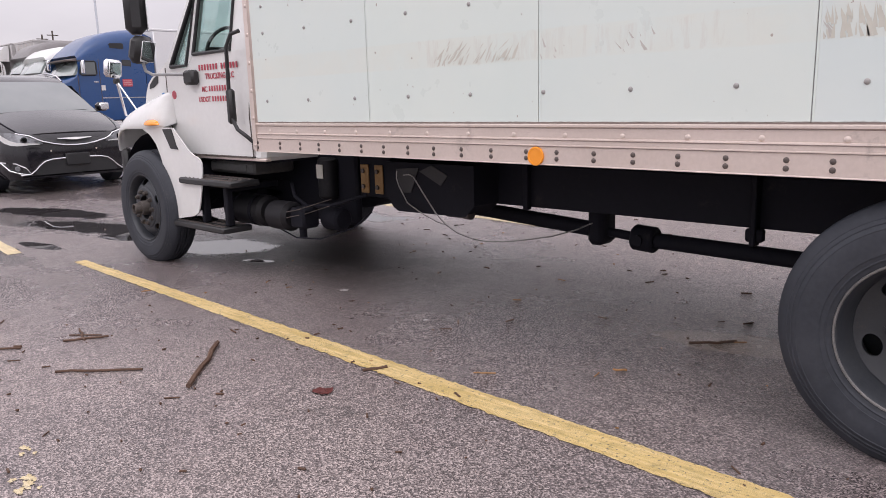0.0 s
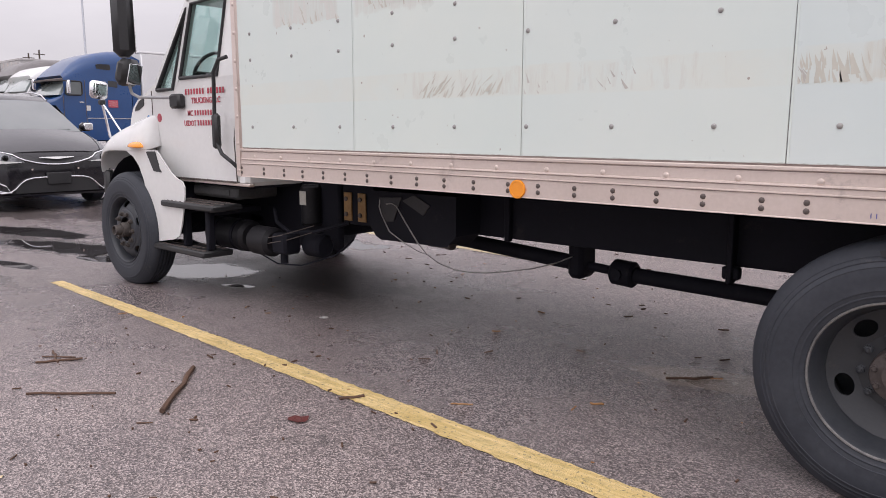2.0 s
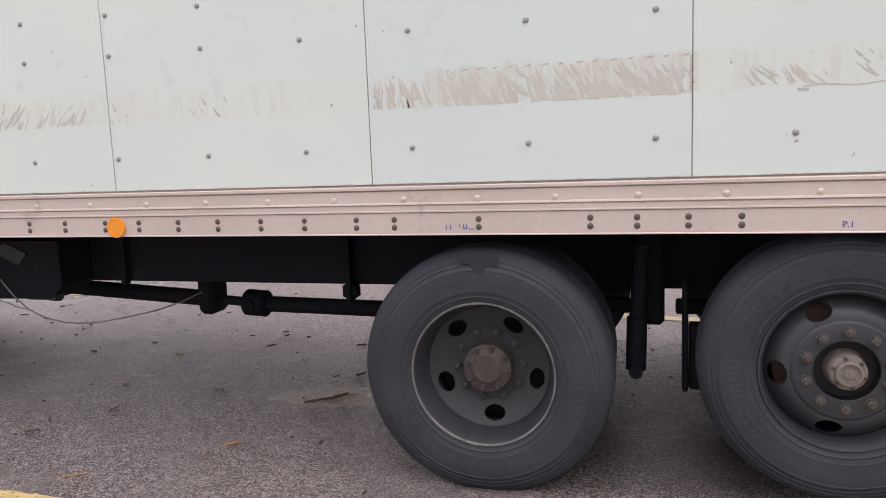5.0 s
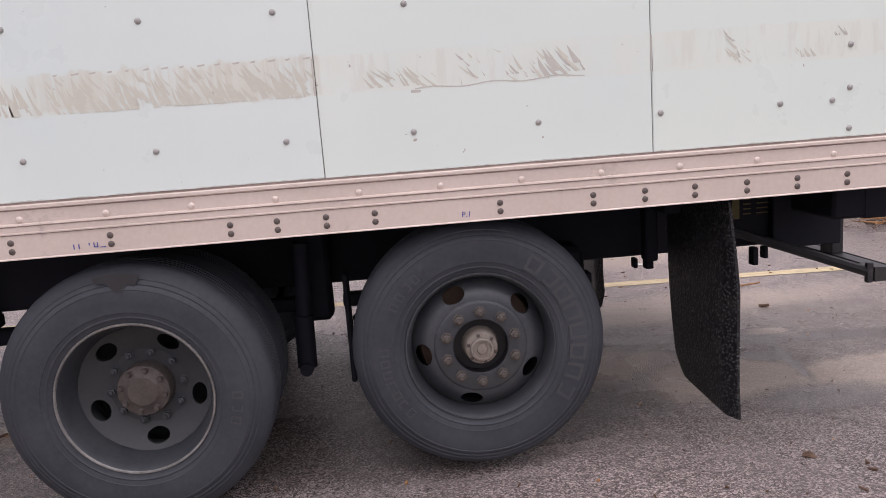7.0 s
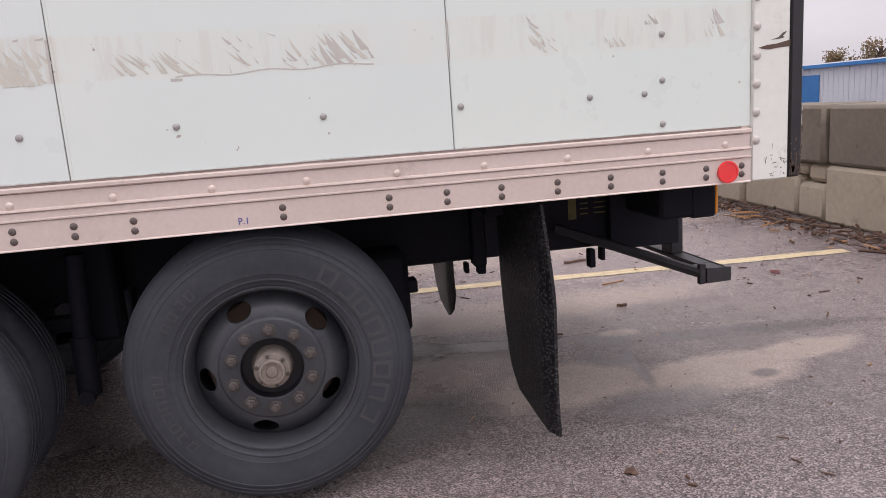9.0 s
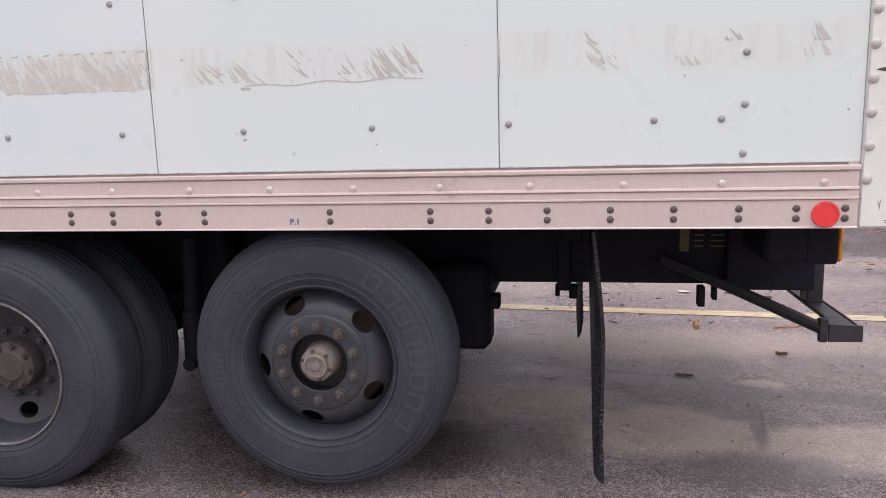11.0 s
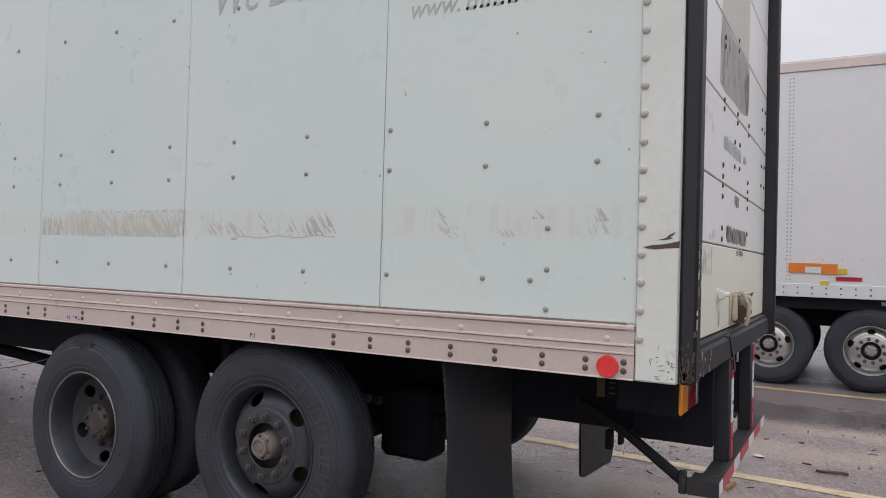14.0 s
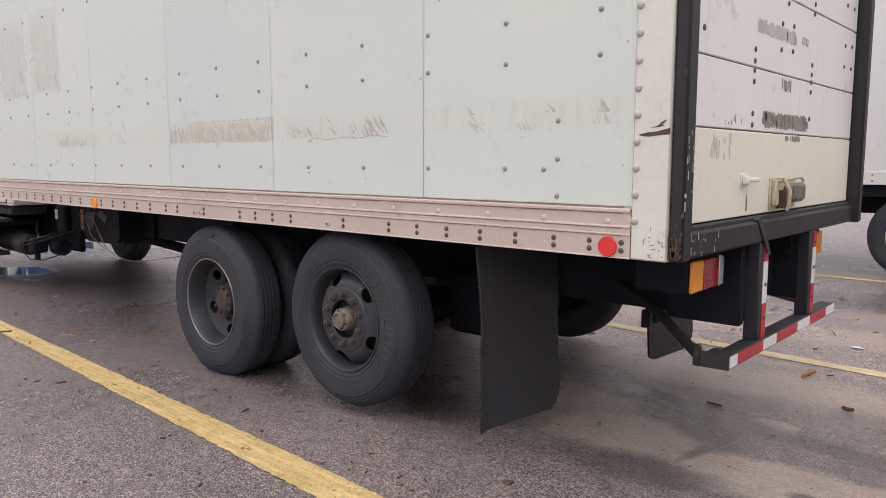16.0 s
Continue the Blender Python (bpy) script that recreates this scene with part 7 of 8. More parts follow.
        part("roof_rail", Shape().tube([(x0 - 2.0, yc + s * 0.655, z0 + 1.68), (x0 - 2.2, yc + s * 0.655, z0 + 1.78), (x0 - 2.6, yc + s * 0.65, z0 + 1.835), (x0 - 4.2, yc + s * 0.64, z0 + 1.82)], 0.013, 8), M_CHROME, van)
        part("sill", Shape().box(x0 - 3.5, x0 - 1.4, yc + s * 0.93, yc + s * 1.012, z0 + 0.20, z0 + 0.33, 0.02), M_PLASTIC, van)
        for u in (0.92, 4.0):
            part("wheel_arch", Shape().lathe([(0.36, 0.0), (0.425, 0.0), (0.43, 0.012), (0.36, 0.016)], (x0 - u, yc + s * 0.992, z0 + 0.38), (0, s, 0), 32, True), M_CHASSIS, van)
            w = part("wheel", Shape().lathe([(0.20, 0.0), (0.30, -0.01), (0.345, 0.02), (0.36, 0.06), (0.36, 0.20), (0.30, 0.24), (0.20, 0.24)], (x0 - u, yc + s * 0.985, z0 + 0.36), (0, -s, 0), 36), M_TYRE, van)
            spokes = Shape().lathe([(0.235, -0.004), (0.24, 0.005), (0.225, 0.03), (0.20, 0.05), (0.05, 0.05), (0, 0.05)], (x0 - u, yc + s * 0.985, z0 + 0.36), (0, -s, 0), 30)
            for k in range(5):
                a = 2 * math.pi * k / 5
                spokes.tube([(x0 - u, yc + s * 0.985, z0 + 0.36), (x0 - u + 0.22 * math.cos(a), yc + s * 0.985, z0 + 0.36 + 0.22 * math.sin(a))], 0.022, 6)
            part("alloy_rim", spokes, M_ALUWHEEL, w)
    chrome = ((-0.60, 0.825), (-0.53, 0.775), (-0.46, 0.742), (-0.30, 0.700), (-0.15, 0.677), (0.0, 0.670), (0.15, 0.677), (0.30, 0.700), (0.46, 0.742), (0.53, 0.775), (0.60, 0.825))
    g = part("grille", band([(w, z, 0.842 + 0.02 * abs(w)) for w, z in chrome], 0.008), M_PLASTIC, van, "black honeycomb grille")
    part("grille_trim", Shape().tube([nose(w, z, 0.012) for w, z in ((-0.78, 0.872),) + chrome + ((0.78, 0.872),)], 0.011, 8), M_CHROME, g)
    # chrome emblem; its bright reflection is painted as plain white
    part("emblem", band([(w, 0.762 + 0.05 * abs(w) - t, 0.770 + 0.05 * abs(w) + t) for w, t in ((-0.25, 0.0), (-0.10, 0.008), (-0.03, 0.013), (0.03, 0.013), (0.10, 0.008), (0.25, 0.0))], 0.022, 0.02), M_WHITE_TAPE, g, "winged bright bar")
    trim = ((-0.80, 0.262), (-0.67, 0.275), (-0.60, 0.325), (-0.54, 0.39), (-0.46, 0.45), (-0.36, 0.475), (-0.15, 0.485), (0.15, 0.485), (0.36, 0.475), (0.46, 0.45), (0.54, 0.39), (0.60, 0.325), (0.67, 0.275), (0.80, 0.262))
    part("bumper_trim", Shape().tube([nose(w, z, 0.010) for w, z in trim], 0.013, 8), M_CHROME, van, "chrome bumper trim")
    part("lower_intake", band([(w, 0.255, z - 0.012) for w, z in trim[2:-2]], 0.004), M_PLASTIC, van)
    part("bumper_lip", band([(w, 0.215, 0.232) for w in (-0.78, -0.6, -0.3, 0, 0.3, 0.6, 0.78)], 0.012), M_VAN, van)
    part("plate_holder", Shape().box(x0 + 0.0, x0 + 0.06, yc - 0.17, yc + 0.18, z0 + 0.37, z0 + 0.55, 0.01), M_PLASTIC, van, "empty dark plate holder")
    for w in (-0.36, 0.30):
        part("parking_sensor", Shape().lathe([(0.014, 0), (0.012, 0.006), (0, 0.007)], nose(w, 0.60, 0.004), (1, 0, 0), 12), M_RAIL, van)


build_van(-11.9, 4.46, rise(-12.9, 4.4))


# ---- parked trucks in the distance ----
# cab glass twice: sky reflection painted pale, shaded side windows painted dark
M_SKYGLASS = surf("sky_bright_cab_glass", (0.36, 0.40, 0.39), (0.28, 0.32, 0.31), 0.08, 0.14, 0, 0.8, 5, 0.6, 0.0, coat=0.6)
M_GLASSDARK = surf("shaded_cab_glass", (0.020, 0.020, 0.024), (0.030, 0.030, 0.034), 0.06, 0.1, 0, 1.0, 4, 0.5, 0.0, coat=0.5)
M_RUSTY = surf("grey_trailer_skin", (0.56, 0.545, 0.54), (0.47, 0.455, 0.45), 0.45, 0.55, 0, 0.6, 7, 0.6, 0.02, dirt=(0.22, 0.15, 0.11))


def hull(x, stations, floor_z):
    """A cab lofted from nose to back: rows of y, roof height, half width and shoulder radius."""
    xc, rings = x - 1.22, []
    for y, zt, w, r in stations:
        side = [(w, floor_z), (w, zt - r)] + [(w - r * (1 - math.cos(a)), zt - r * (1 - math.sin(a))) for a in (0.4, 0.8, 1.2, 1.5708)]
        rings.append([(xc + a, y, z) for a, z in side] + [(xc - a, y, z) for a, z in side[::-1]])
    return Shape().loft(rings)


def tractor(x, yw, za, zb, roof, back, mat, label, glass, window, box=None, box_mat=None, visor=None):
    """A road tractor that faces -y, its near flank at x and the foot of its windscreen at yw, za; the roof is a list of y and z."""
    g = rise(x, yw)
    t = thing("semi_truck", (x - 1.2, yw + 1.5, g), label, "truck", "parked trucks")
    nose = [(yw - 1.75, za - 0.75, 0.78, 0.2), (yw - 1.70, za - 0.55, 0.86, 0.2), (yw - 1.45, za - 0.40, 0.95, 0.22), (yw - 0.20, za - 0.10, 1.10, 0.15)]
    cabin = [(yw + 0.02, za, 1.18, 0.06), (yw + 0.30, zb, 1.20, 0.10)] + [(y, z, 1.22, min(0.50, 0.14 + 0.5 * max(0.0, z - zb))) for y, z in roof] + [(back, roof[-1][1] - 0.08, 1.20, 0.35)]
    cab = part("cab", hull(x, nose + cabin, g + 0.60), mat, t, angle=35)
    ws = []
    for k in range(9):
        u = -1 + k / 4
        bow = 0.16 * (1 - u * u)
        xx = x - 1.22 + 1.12 * u
        ws.append([(xx, yw - 0.05 - bow, za + 0.03), (xx, yw + 0.21 - bow * 0.7, zb - 0.02), (xx, yw + 0.36, zb - 0.02), (xx, yw + 0.12, za + 0.03)])
    part("windscreen", Shape().loft(ws), M_SKYGLASS, cab, angle=60)
    if visor:
        part("sun_visor", Shape().loft([[(x - 1.22 + 1.2 * u, yw - 0.02 - 0.22 * (1 - u * u), zb + 0.02), (x - 1.22 + 1.2 * u, yw + 0.28, zb + 0.10), (x - 1.22 + 1.2 * u, yw + 0.28, zb - 0.02), (x - 1.22 + 1.2 * u, yw - 0.02 - 0.22 * (1 - u * u), zb - 0.03)] for u in (-1, -0.5, 0, 0.5, 1)]), visor, cab, "dark sun visor", 60)
    ya, yb, wa, wb = window
    r = 0.05
    rim = [(ya + r, wa), (yb - r, wa), (yb, wa + r), (yb, wb - r), (yb - r, wb), (ya + 0.08 + r, wb), (ya + 0.08, wb - r), (ya, wa + r)]
    part("window_seal", Shape().tube([(x + 0.006, y, z) for y, z in rim + rim[:1]], 0.028, 6), M_PLASTIC, cab)
    part("side_window", Shape().prism(rim, "x", x - 0.03, x + 0.006), glass, cab)
    part("door_seam", Shape().tube([(x + 0.004, ya - 0.08, za + 0.02), (x + 0.004, ya - 0.08, za - 1.1), (x + 0.004, yb + 0.10, za - 1.1), (x + 0.004, yb + 0.10, wb + 0.06)], 0.010, 6), M_BOLT, cab)
    part("door_handle", Shape().box(x, x + 0.03, yb - 0.12, yb + 0.04, za - 0.22, za - 0.18, 0.008), M_CHROME, cab)
    part("skirt_line", Shape().box(x - 0.01, x + 0.012, yb + 0.12, back, g + 1.36, g + 1.39), M_CHROME, cab)
    mi = part("side_mirror", Shape().box(x + 0.16, x + 0.34, ya - 0.02, ya + 0.08, wa + 0.02, wb + 0.02, 0.03), M_CHROME, t)
    part("mirror_arm", Shape().tube([(x, ya - 0.05, wb), (x + 0.2, ya + 0.02, wb)], 0.02, 6), M_PLASTIC, mi)
    axles = [yw - 0.9] + ([back + 0.6, back + 1.9] if box else [back - 0.5])
    for y in axles:
        for far in (0, 1):
            xw = x - 0.02 - far * 2.36
            w = part("wheel", Shape().lathe([(0.28, 0.0), (0.47, -0.01), (0.51, 0.05), (0.51, 0.28), (0.28, 0.30)], (xw, y, g + 0.51), (-1, 0, 0), 28), M_TYRE, t)
            part("rim", Shape().lathe([(0.28, 0.01), (0.22, 0.05), (0.06, 0.04), (0, 0.03)], (xw, y, g + 0.51), (-1, 0, 0), 24), M_ALUWHEEL, w)
    part("chassis", Shape().box(x - 1.65, x - 0.75, yw - 1.3, box[1] if box else back + 2.4, g + 0.55, g + 0.95, 0.02), M_CHASSIS, t)
    if box:
        b0, b1, bz = box
        b = part("box_body", Shape().box(x - 2.50, x + 0.06, b0, b1, g + 1.15, bz, 0.03), box_mat, t)
        part("box_rail", Shape().box(x - 2.51, x + 0.07, b0 - 0.01, b1, bz, bz + 0.07, 0.01), box_mat, b)
        for k in range(1, int((b1 - b0) / 1.2)):
            part("box_rib", Shape().box(x + 0.06, x + 0.068, b0 + 1.2 * k, b0 + 0.03 + 1.2 * k, g + 1.2, bz - 0.05), M_RAIL, b)
    return t, cab


blue, cab = tractor(-27.0, 10.46, 2.52, 3.06, [(10.55, 3.22), (10.72, 3.42), (11.0, 3.68), (11.35, 3.90), (11.8, 4.06), (12.3, 4.16), (12.75, 4.20)], 12.95, M_BLUE, "blue sleeper tractor with a white trailer, parked in the row", M_SKYPANE, (10.60, 11.17, 2.56, 3.03), (13.35, 25.0, 4.16), M_TRAILER, M_BOLT)
part("sleeper_window", Shape().prism([(12.09, 2.90), (12.42, 2.86), (12.44, 3.04), (12.38, 3.09), (12.10, 3.10)], "x", -27.02, -26.988), M_GLASSDARK, cab)
part("sleeper_vent", Shape().prism([(11.72, 3.50), (12.18, 3.47), (12.21, 3.50), (12.21, 3.63), (12.16, 3.67), (11.75, 3.66), (11.70, 3.63)], "x", -27.04, -26.985), M_PLASTIC, cab)
part("red_sticker", Shape().box(-27.0, -26.985, 12.06, 12.41, 2.16, 2.42), M_LETTER, cab, "red and white door sign")
for k in range(3):
    part("sign_line", Shape().box(-26.985, -26.982, 12.08, 12.39, 2.21 + 0.07 * k, 2.225 + 0.07 * k), M_PAPER, cab)
part("white_sticker", Shape().box(-27.0, -26.985, 11.28, 11.42, 2.03, 2.21), M_PAPER, cab)
part("side_fairing", Shape().prism([(12.97, 1.3), (13.30, 1.3), (13.30, 3.9), (12.97, 4.05)], "x", -27.06, -27.0), M_BLUE, cab)
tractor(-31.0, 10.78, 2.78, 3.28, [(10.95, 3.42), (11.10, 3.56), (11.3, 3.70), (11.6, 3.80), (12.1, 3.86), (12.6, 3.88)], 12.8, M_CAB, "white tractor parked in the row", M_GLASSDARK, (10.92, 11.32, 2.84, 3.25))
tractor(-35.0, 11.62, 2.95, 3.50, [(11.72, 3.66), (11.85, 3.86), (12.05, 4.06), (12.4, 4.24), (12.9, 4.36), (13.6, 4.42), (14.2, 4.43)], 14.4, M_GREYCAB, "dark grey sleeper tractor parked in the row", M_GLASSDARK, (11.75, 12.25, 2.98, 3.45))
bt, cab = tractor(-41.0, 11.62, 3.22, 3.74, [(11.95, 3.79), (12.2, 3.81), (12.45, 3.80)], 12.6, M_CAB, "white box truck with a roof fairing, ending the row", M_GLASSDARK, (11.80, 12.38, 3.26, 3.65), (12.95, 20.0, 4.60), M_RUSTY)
part("roof_fairing", Shape().prism([(11.98, 3.80), (12.86, 3.80), (12.90, 4.56), (12.72, 4.52)], "x", -43.35, -41.1), M_CAB, cab, "white sloping roof fairing")


def parked_box(x, y0, y1, z, label, mat):
    """A trailer stood by itself on its legs."""
    g = rise(x, y0)
    t = thing("parked_trailer", (x - 1.2, y0, g), label, "trailer")
    b = part("box_body", Shape().box(x - 2.5, x, y0, y1, g + 1.1, z, 0.03), mat, t)
    part("box_rail", Shape().box(x - 2.52, x + 0.02, y0 - 0.015, y1, z - 0.02, z + 0.08, 0.01), mat, b)
    for k in range(int((y1 - y0) / 1.2)):
        part("box_rib", Shape().box(x, x + 0.01, y0 + 0.6 + 1.2 * k, y0 + 0.63 + 1.2 * k, g + 1.15, z - 0.08), M_RAIL, b)
    for k in range(4):
        part("front_rib", Shape().box(x - 2.1 + 0.55 * k, x - 2.07 + 0.55 * k, y0 - 0.01, y0, g + 1.15, z - 0.08), M_RAIL, b)
    for xx in (x - 2.2, x - 0.3):
        part("landing_leg", Shape().box(xx - 0.06, xx + 0.06, y0 + 1.2, y0 + 1.32, g, g + 1.1, 0.01), M_CHASSIS, t)
        part("wheel", Shape().lathe([(0.28, 0.0), (0.47, -0.01), (0.51, 0.05), (0.51, 0.28), (0.28, 0.30)], (xx + 0.15, y1 - 1.5, g + 0.51), (-1, 0, 0), 24), M_TYRE, t)


parked_box(-38.3, 13.1, 25.0, 4.58, "stained grey trailer behind the dark tractor", M_RUSTY)
parked_box(-62.0, 5.0, 24.0, 5.45, "pale grey trailer far across the lot", M_FARGREY)


# ---- the white trailer beyond ----
def build_trailer(y, x_end, length, z0):
    t = thing("semi_trailer", (x_end - length / 2, y + 1.3, z0), "long white box trailer parked in the next bay", "trailer")
    x0 = x_end - length
    part("side_wall", Shape().box(x0, x_end, y, y + 0.03, z0 + 1.30, z0 + 3.98, 0.004), M_TRAILER, t)
    part("far_wall", Shape().box(x0, x_end, y + 2.56, y + 2.59, z0 + 1.30, z0 + 3.98, 0.004), M_TRAILER, t)
    part("front_wall", Shape().box(x0, x0 + 0.04, y + 0.03, y + 2.56, z0 + 1.3, z0 + 3.98, 0.004), M_TRAILER, t)
    part("rear_doors", Shape().box(x_end - 0.05, x_end, y + 0.03, y + 2.56, z0 + 1.3, z0 + 3.98, 0.004), M_TRAILER, t)
    part("roof", Shape().box(x0, x_end, y + 0.0, y + 2.59, z0 + 4.10, z0 + 4.13, 0.006), M_TRAILER, t)
    part("top_rail", Shape().box(x0, x_end, y - 0.018, y + 0.05, z0 + 3.98, z0 + 4.10, 0.006), M_RAIL, t)
    rail = part("bottom_rail", Shape().box(x0, x_end, y - 0.012, y + 0.05, z0 + 1.13, z0 + 1.30, 0.006), M_TRAILER, t)
    dots = Shape()
    for k in range(int(length / 0.16)):
        x = x0 + 0.1 + 0.16 * k
        dots.box(x, x + 0.018, y - 0.016, y - 0.011, z0 + 1.24, z0 + 1.258).box(x, x + 0.018, y - 0.016, y - 0.011, z0 + 1.17, z0 + 1.188)
    tagged(part("rail_rivet", dots, M_BOLT, rail, "rows of dark bolts"), kind="stuff")
    d = Shape()
    for k in range(int(length / 1.25)):
        x = 5.08 - 1.25 * k
        if k % 1 == 0:
            post = part("joint_strip", Shape().box(x - 0.04, x + 0.04, y - 0.003, y + 0.002, z0 + 1.31, z0 + 3.97), M_TRAILER, t)
            for j in range(52):
                z = z0 + 1.34 + 0.05 * j
                d.box(x - 0.028, x - 0.014, y - 0.006, y - 0.002, z, z + 0.016).box(x + 0.014, x + 0.028, y - 0.006, y - 0.002, z, z + 0.016)
    for k in range(int(length / 0.21)):
        d.box(x0 + 0.05 + 0.21 * k, x0 + 0.062 + 0.21 * k, y - 0.004, y + 0.001, z0 + 1.60, z0 + 1.612)
    tagged(part("strip_rivet", d, M_RIVET, t, "rows of small rivets"), kind="stuff")
    for k in range(12):
        x = 5.12 - 1.005 * k
        part("reflective_tape", Shape().box(x, x + 0.285, y - 0.007, y - 0.002, z0 + 1.345, z0 + 1.395), M_RED_TAPE, t)
    part("reflective_tape", Shape().box(4.57, 4.85, y - 0.007, y - 0.002, z0 + 1.345, z0 + 1.395), M_RED_TAPE, t)
    for xa, xb, za, zb, mat, nm in ((2.58, 2.77, 1.455, 1.575, M_OTAPE, "orange_sticker"), (2.772, 2.948, 1.535, 1.575, M_OTAPE, "orange_sticker"), (2.772, 2.948, 1.455, 1.533, M_WHITE_TAPE, "white_sticker"), (2.95, 3.13, 1.445, 1.57, M_OTAPE, "orange_sticker"), (3.132, 3.235, 1.45, 1.515, M_YTAPE, "yellow_sticker"), (2.94, 3.04, 1.31, 1.355, M_YTAPE, "yellow_sticker")):
        part(nm, Shape().box(xa, xb, y - 0.0155, y - 0.003, z0 + za - 0.02, z0 + zb - 0.02), mat, t)
    part("underframe", Shape().box(x0, x_end, y + 0.08, y + 2.5, z0 + 0.98, z0 + 1.13, 0.01).box(0.8, 4.6, y + 0.55, y + 0.70, z0 + 0.75, z0 + 1.0, 0.01).box(0.8, 4.6, y + 1.9, y + 2.05, z0 + 0.75, z0 + 1.0, 0.01), M_CHASSIS, t)
    for k in range(14):
        part("slider_hole", Shape().box(3.6 + 0.11 * k, 3.66 + 0.11 * k, y + 0.05, y + 0.08, z0 + 1.06, z0 + 1.11, 0.004), M_RIVET, t)
    for x in (2.36, 3.50):
        for face, s in ((y + 0.03, 1), (y + 2.56, -1)):
            wheel_domed(t, x, face, z0 + 0.51, 0.512, s, "trailer tyre on a polished wheel" if s > 0 else "", 0.3, M_ALUWHEEL, M_RIVET, 0.275, 0.03)
            inner_tyre(t, x, face + s * 0.32, z0 + 0.51, 0.512, s)
        part("axle", Shape().cyl((x, y + 0.3, z0 + 0.5), (x, y + 2.3, z0 + 0.5), 0.06), M_CHASSIS, t)
    part("mud_flap", Shape().box(4.25, 4.265, y + 0.06, y + 0.66, z0 + 0.14, z0 + 0.98, 0.004), M_CONCRETE, t, "tan mud flap")
    part("hanger", Shape().tube([(4.10, y + 0.10, z0 + 0.98), (4.13, y + 0.10, z0 + 0.30)], 0.02, 6), M_CONCRETE, t)


build_trailer(10.6, 5.6, 15.5, rise(0, 10.9))


# ---- wall of concrete blocks, storage building, trees, poles ----
def build_block_wall():
    wall = thing("block_wall", (6.3, 20, 0), "retaining wall of stacked weathered concrete blocks", "wall", kind="structure")
    rnd = random.Random(5)
    for row in range(2):
        y = 3.9
        k = 0
        while y < 60:
            ln = 1.50
            if row == 1 and y > 58:
                break
            x = 5.95 + 0.05 * (y - 6) + rnd.uniform(-0.02, 0.02) - 0.02 * row
            z = rise(x, y) + 0.58 * row
            m = Matrix.Translation((x, y, z)) @ Matrix.Rotation(-math.atan(0.05) + rnd.uniform(-0.012, 0.012), 4, 'Z')
            if row == 0 and 6.8 < y < 7.0:
                for ya, yb, za, zb in ((0.01, 0.46, 0.0, 0.37), (0.48, 1.49, 0.0, 0.43), (0.01, 0.33, 0.385, 0.57), (0.36, 0.80, 0.445, 0.565), (0.82, 1.49, 0.44, 0.572)):
                    part("stone", Shape().box(0.01 + rnd.uniform(0, 0.03), 0.62, ya, yb, za, zb, 0.045, m), M_CONCRETE, wall)
            else:
                part("concrete_block", Shape().box(0, 0.62, 0.008, ln - 0.008, 0.0, 0.572, 0.035, m), M_OLDCONCRETE if row else M_CONCRETE, wall)
            y += ln
            k += 1
    return wall


build_block_wall()


def build_storage():
    x, y0, y1, h, z = 30.0, 8.0, 70.0, 2.0, -0.1
    b = thing("storage_building", (x + 5, 40, 0), "low white storage building with blue roll-up doors", "building")
    part("wall", Shape().box(x, x + 9, y0, y1, z, h, 0.02), M_BLDG, b)
    part("roof", Shape().prism([(x - 0.35, h), (x + 9.3, h), (x + 9.3, h + 0.18), (x + 4.5, h + 0.26), (x - 0.35, h + 0.18)], "y", y0 - 0.3, y1 + 0.3), M_ROLLDOOR, b, "blue metal roof edge")
    part("roof_cap", Shape().prism([(x - 0.34, h + 0.183), (x + 4.5, h + 0.263), (x + 4.5, h + 0.31), (x - 0.30, h + 0.24)], "y", y0 - 0.3, y1 + 0.3), M_BLDG, b, "pale ribbed roof sheet")
    ribs = Shape()
    for k in range(150):
        ribs.box(x - 0.02, x + 0.001, y0 + 0.4 * k + 0.1, y0 + 0.4 * k + 0.14, z, h)
    part("siding_ribs", ribs, M_BLDG, b)
    for k in range(7):
        y = y0 + 6.4 + 8.0 * k
        d = part("roll_door", Shape().box(x - 0.05, x - 0.02, y, y + 2.7, z, 1.62, 0.004), M_ROLLDOOR, b, "blue roll-up door")
        s = Shape()
        for j in range(12):
            s.box(x - 0.062, x - 0.05, y + 0.02, y + 2.68, z + 0.13 * j + 0.05, z + 0.13 * j + 0.12, 0.004)
        part("door_slats", s, M_ROLLDOOR, d)


build_storage()


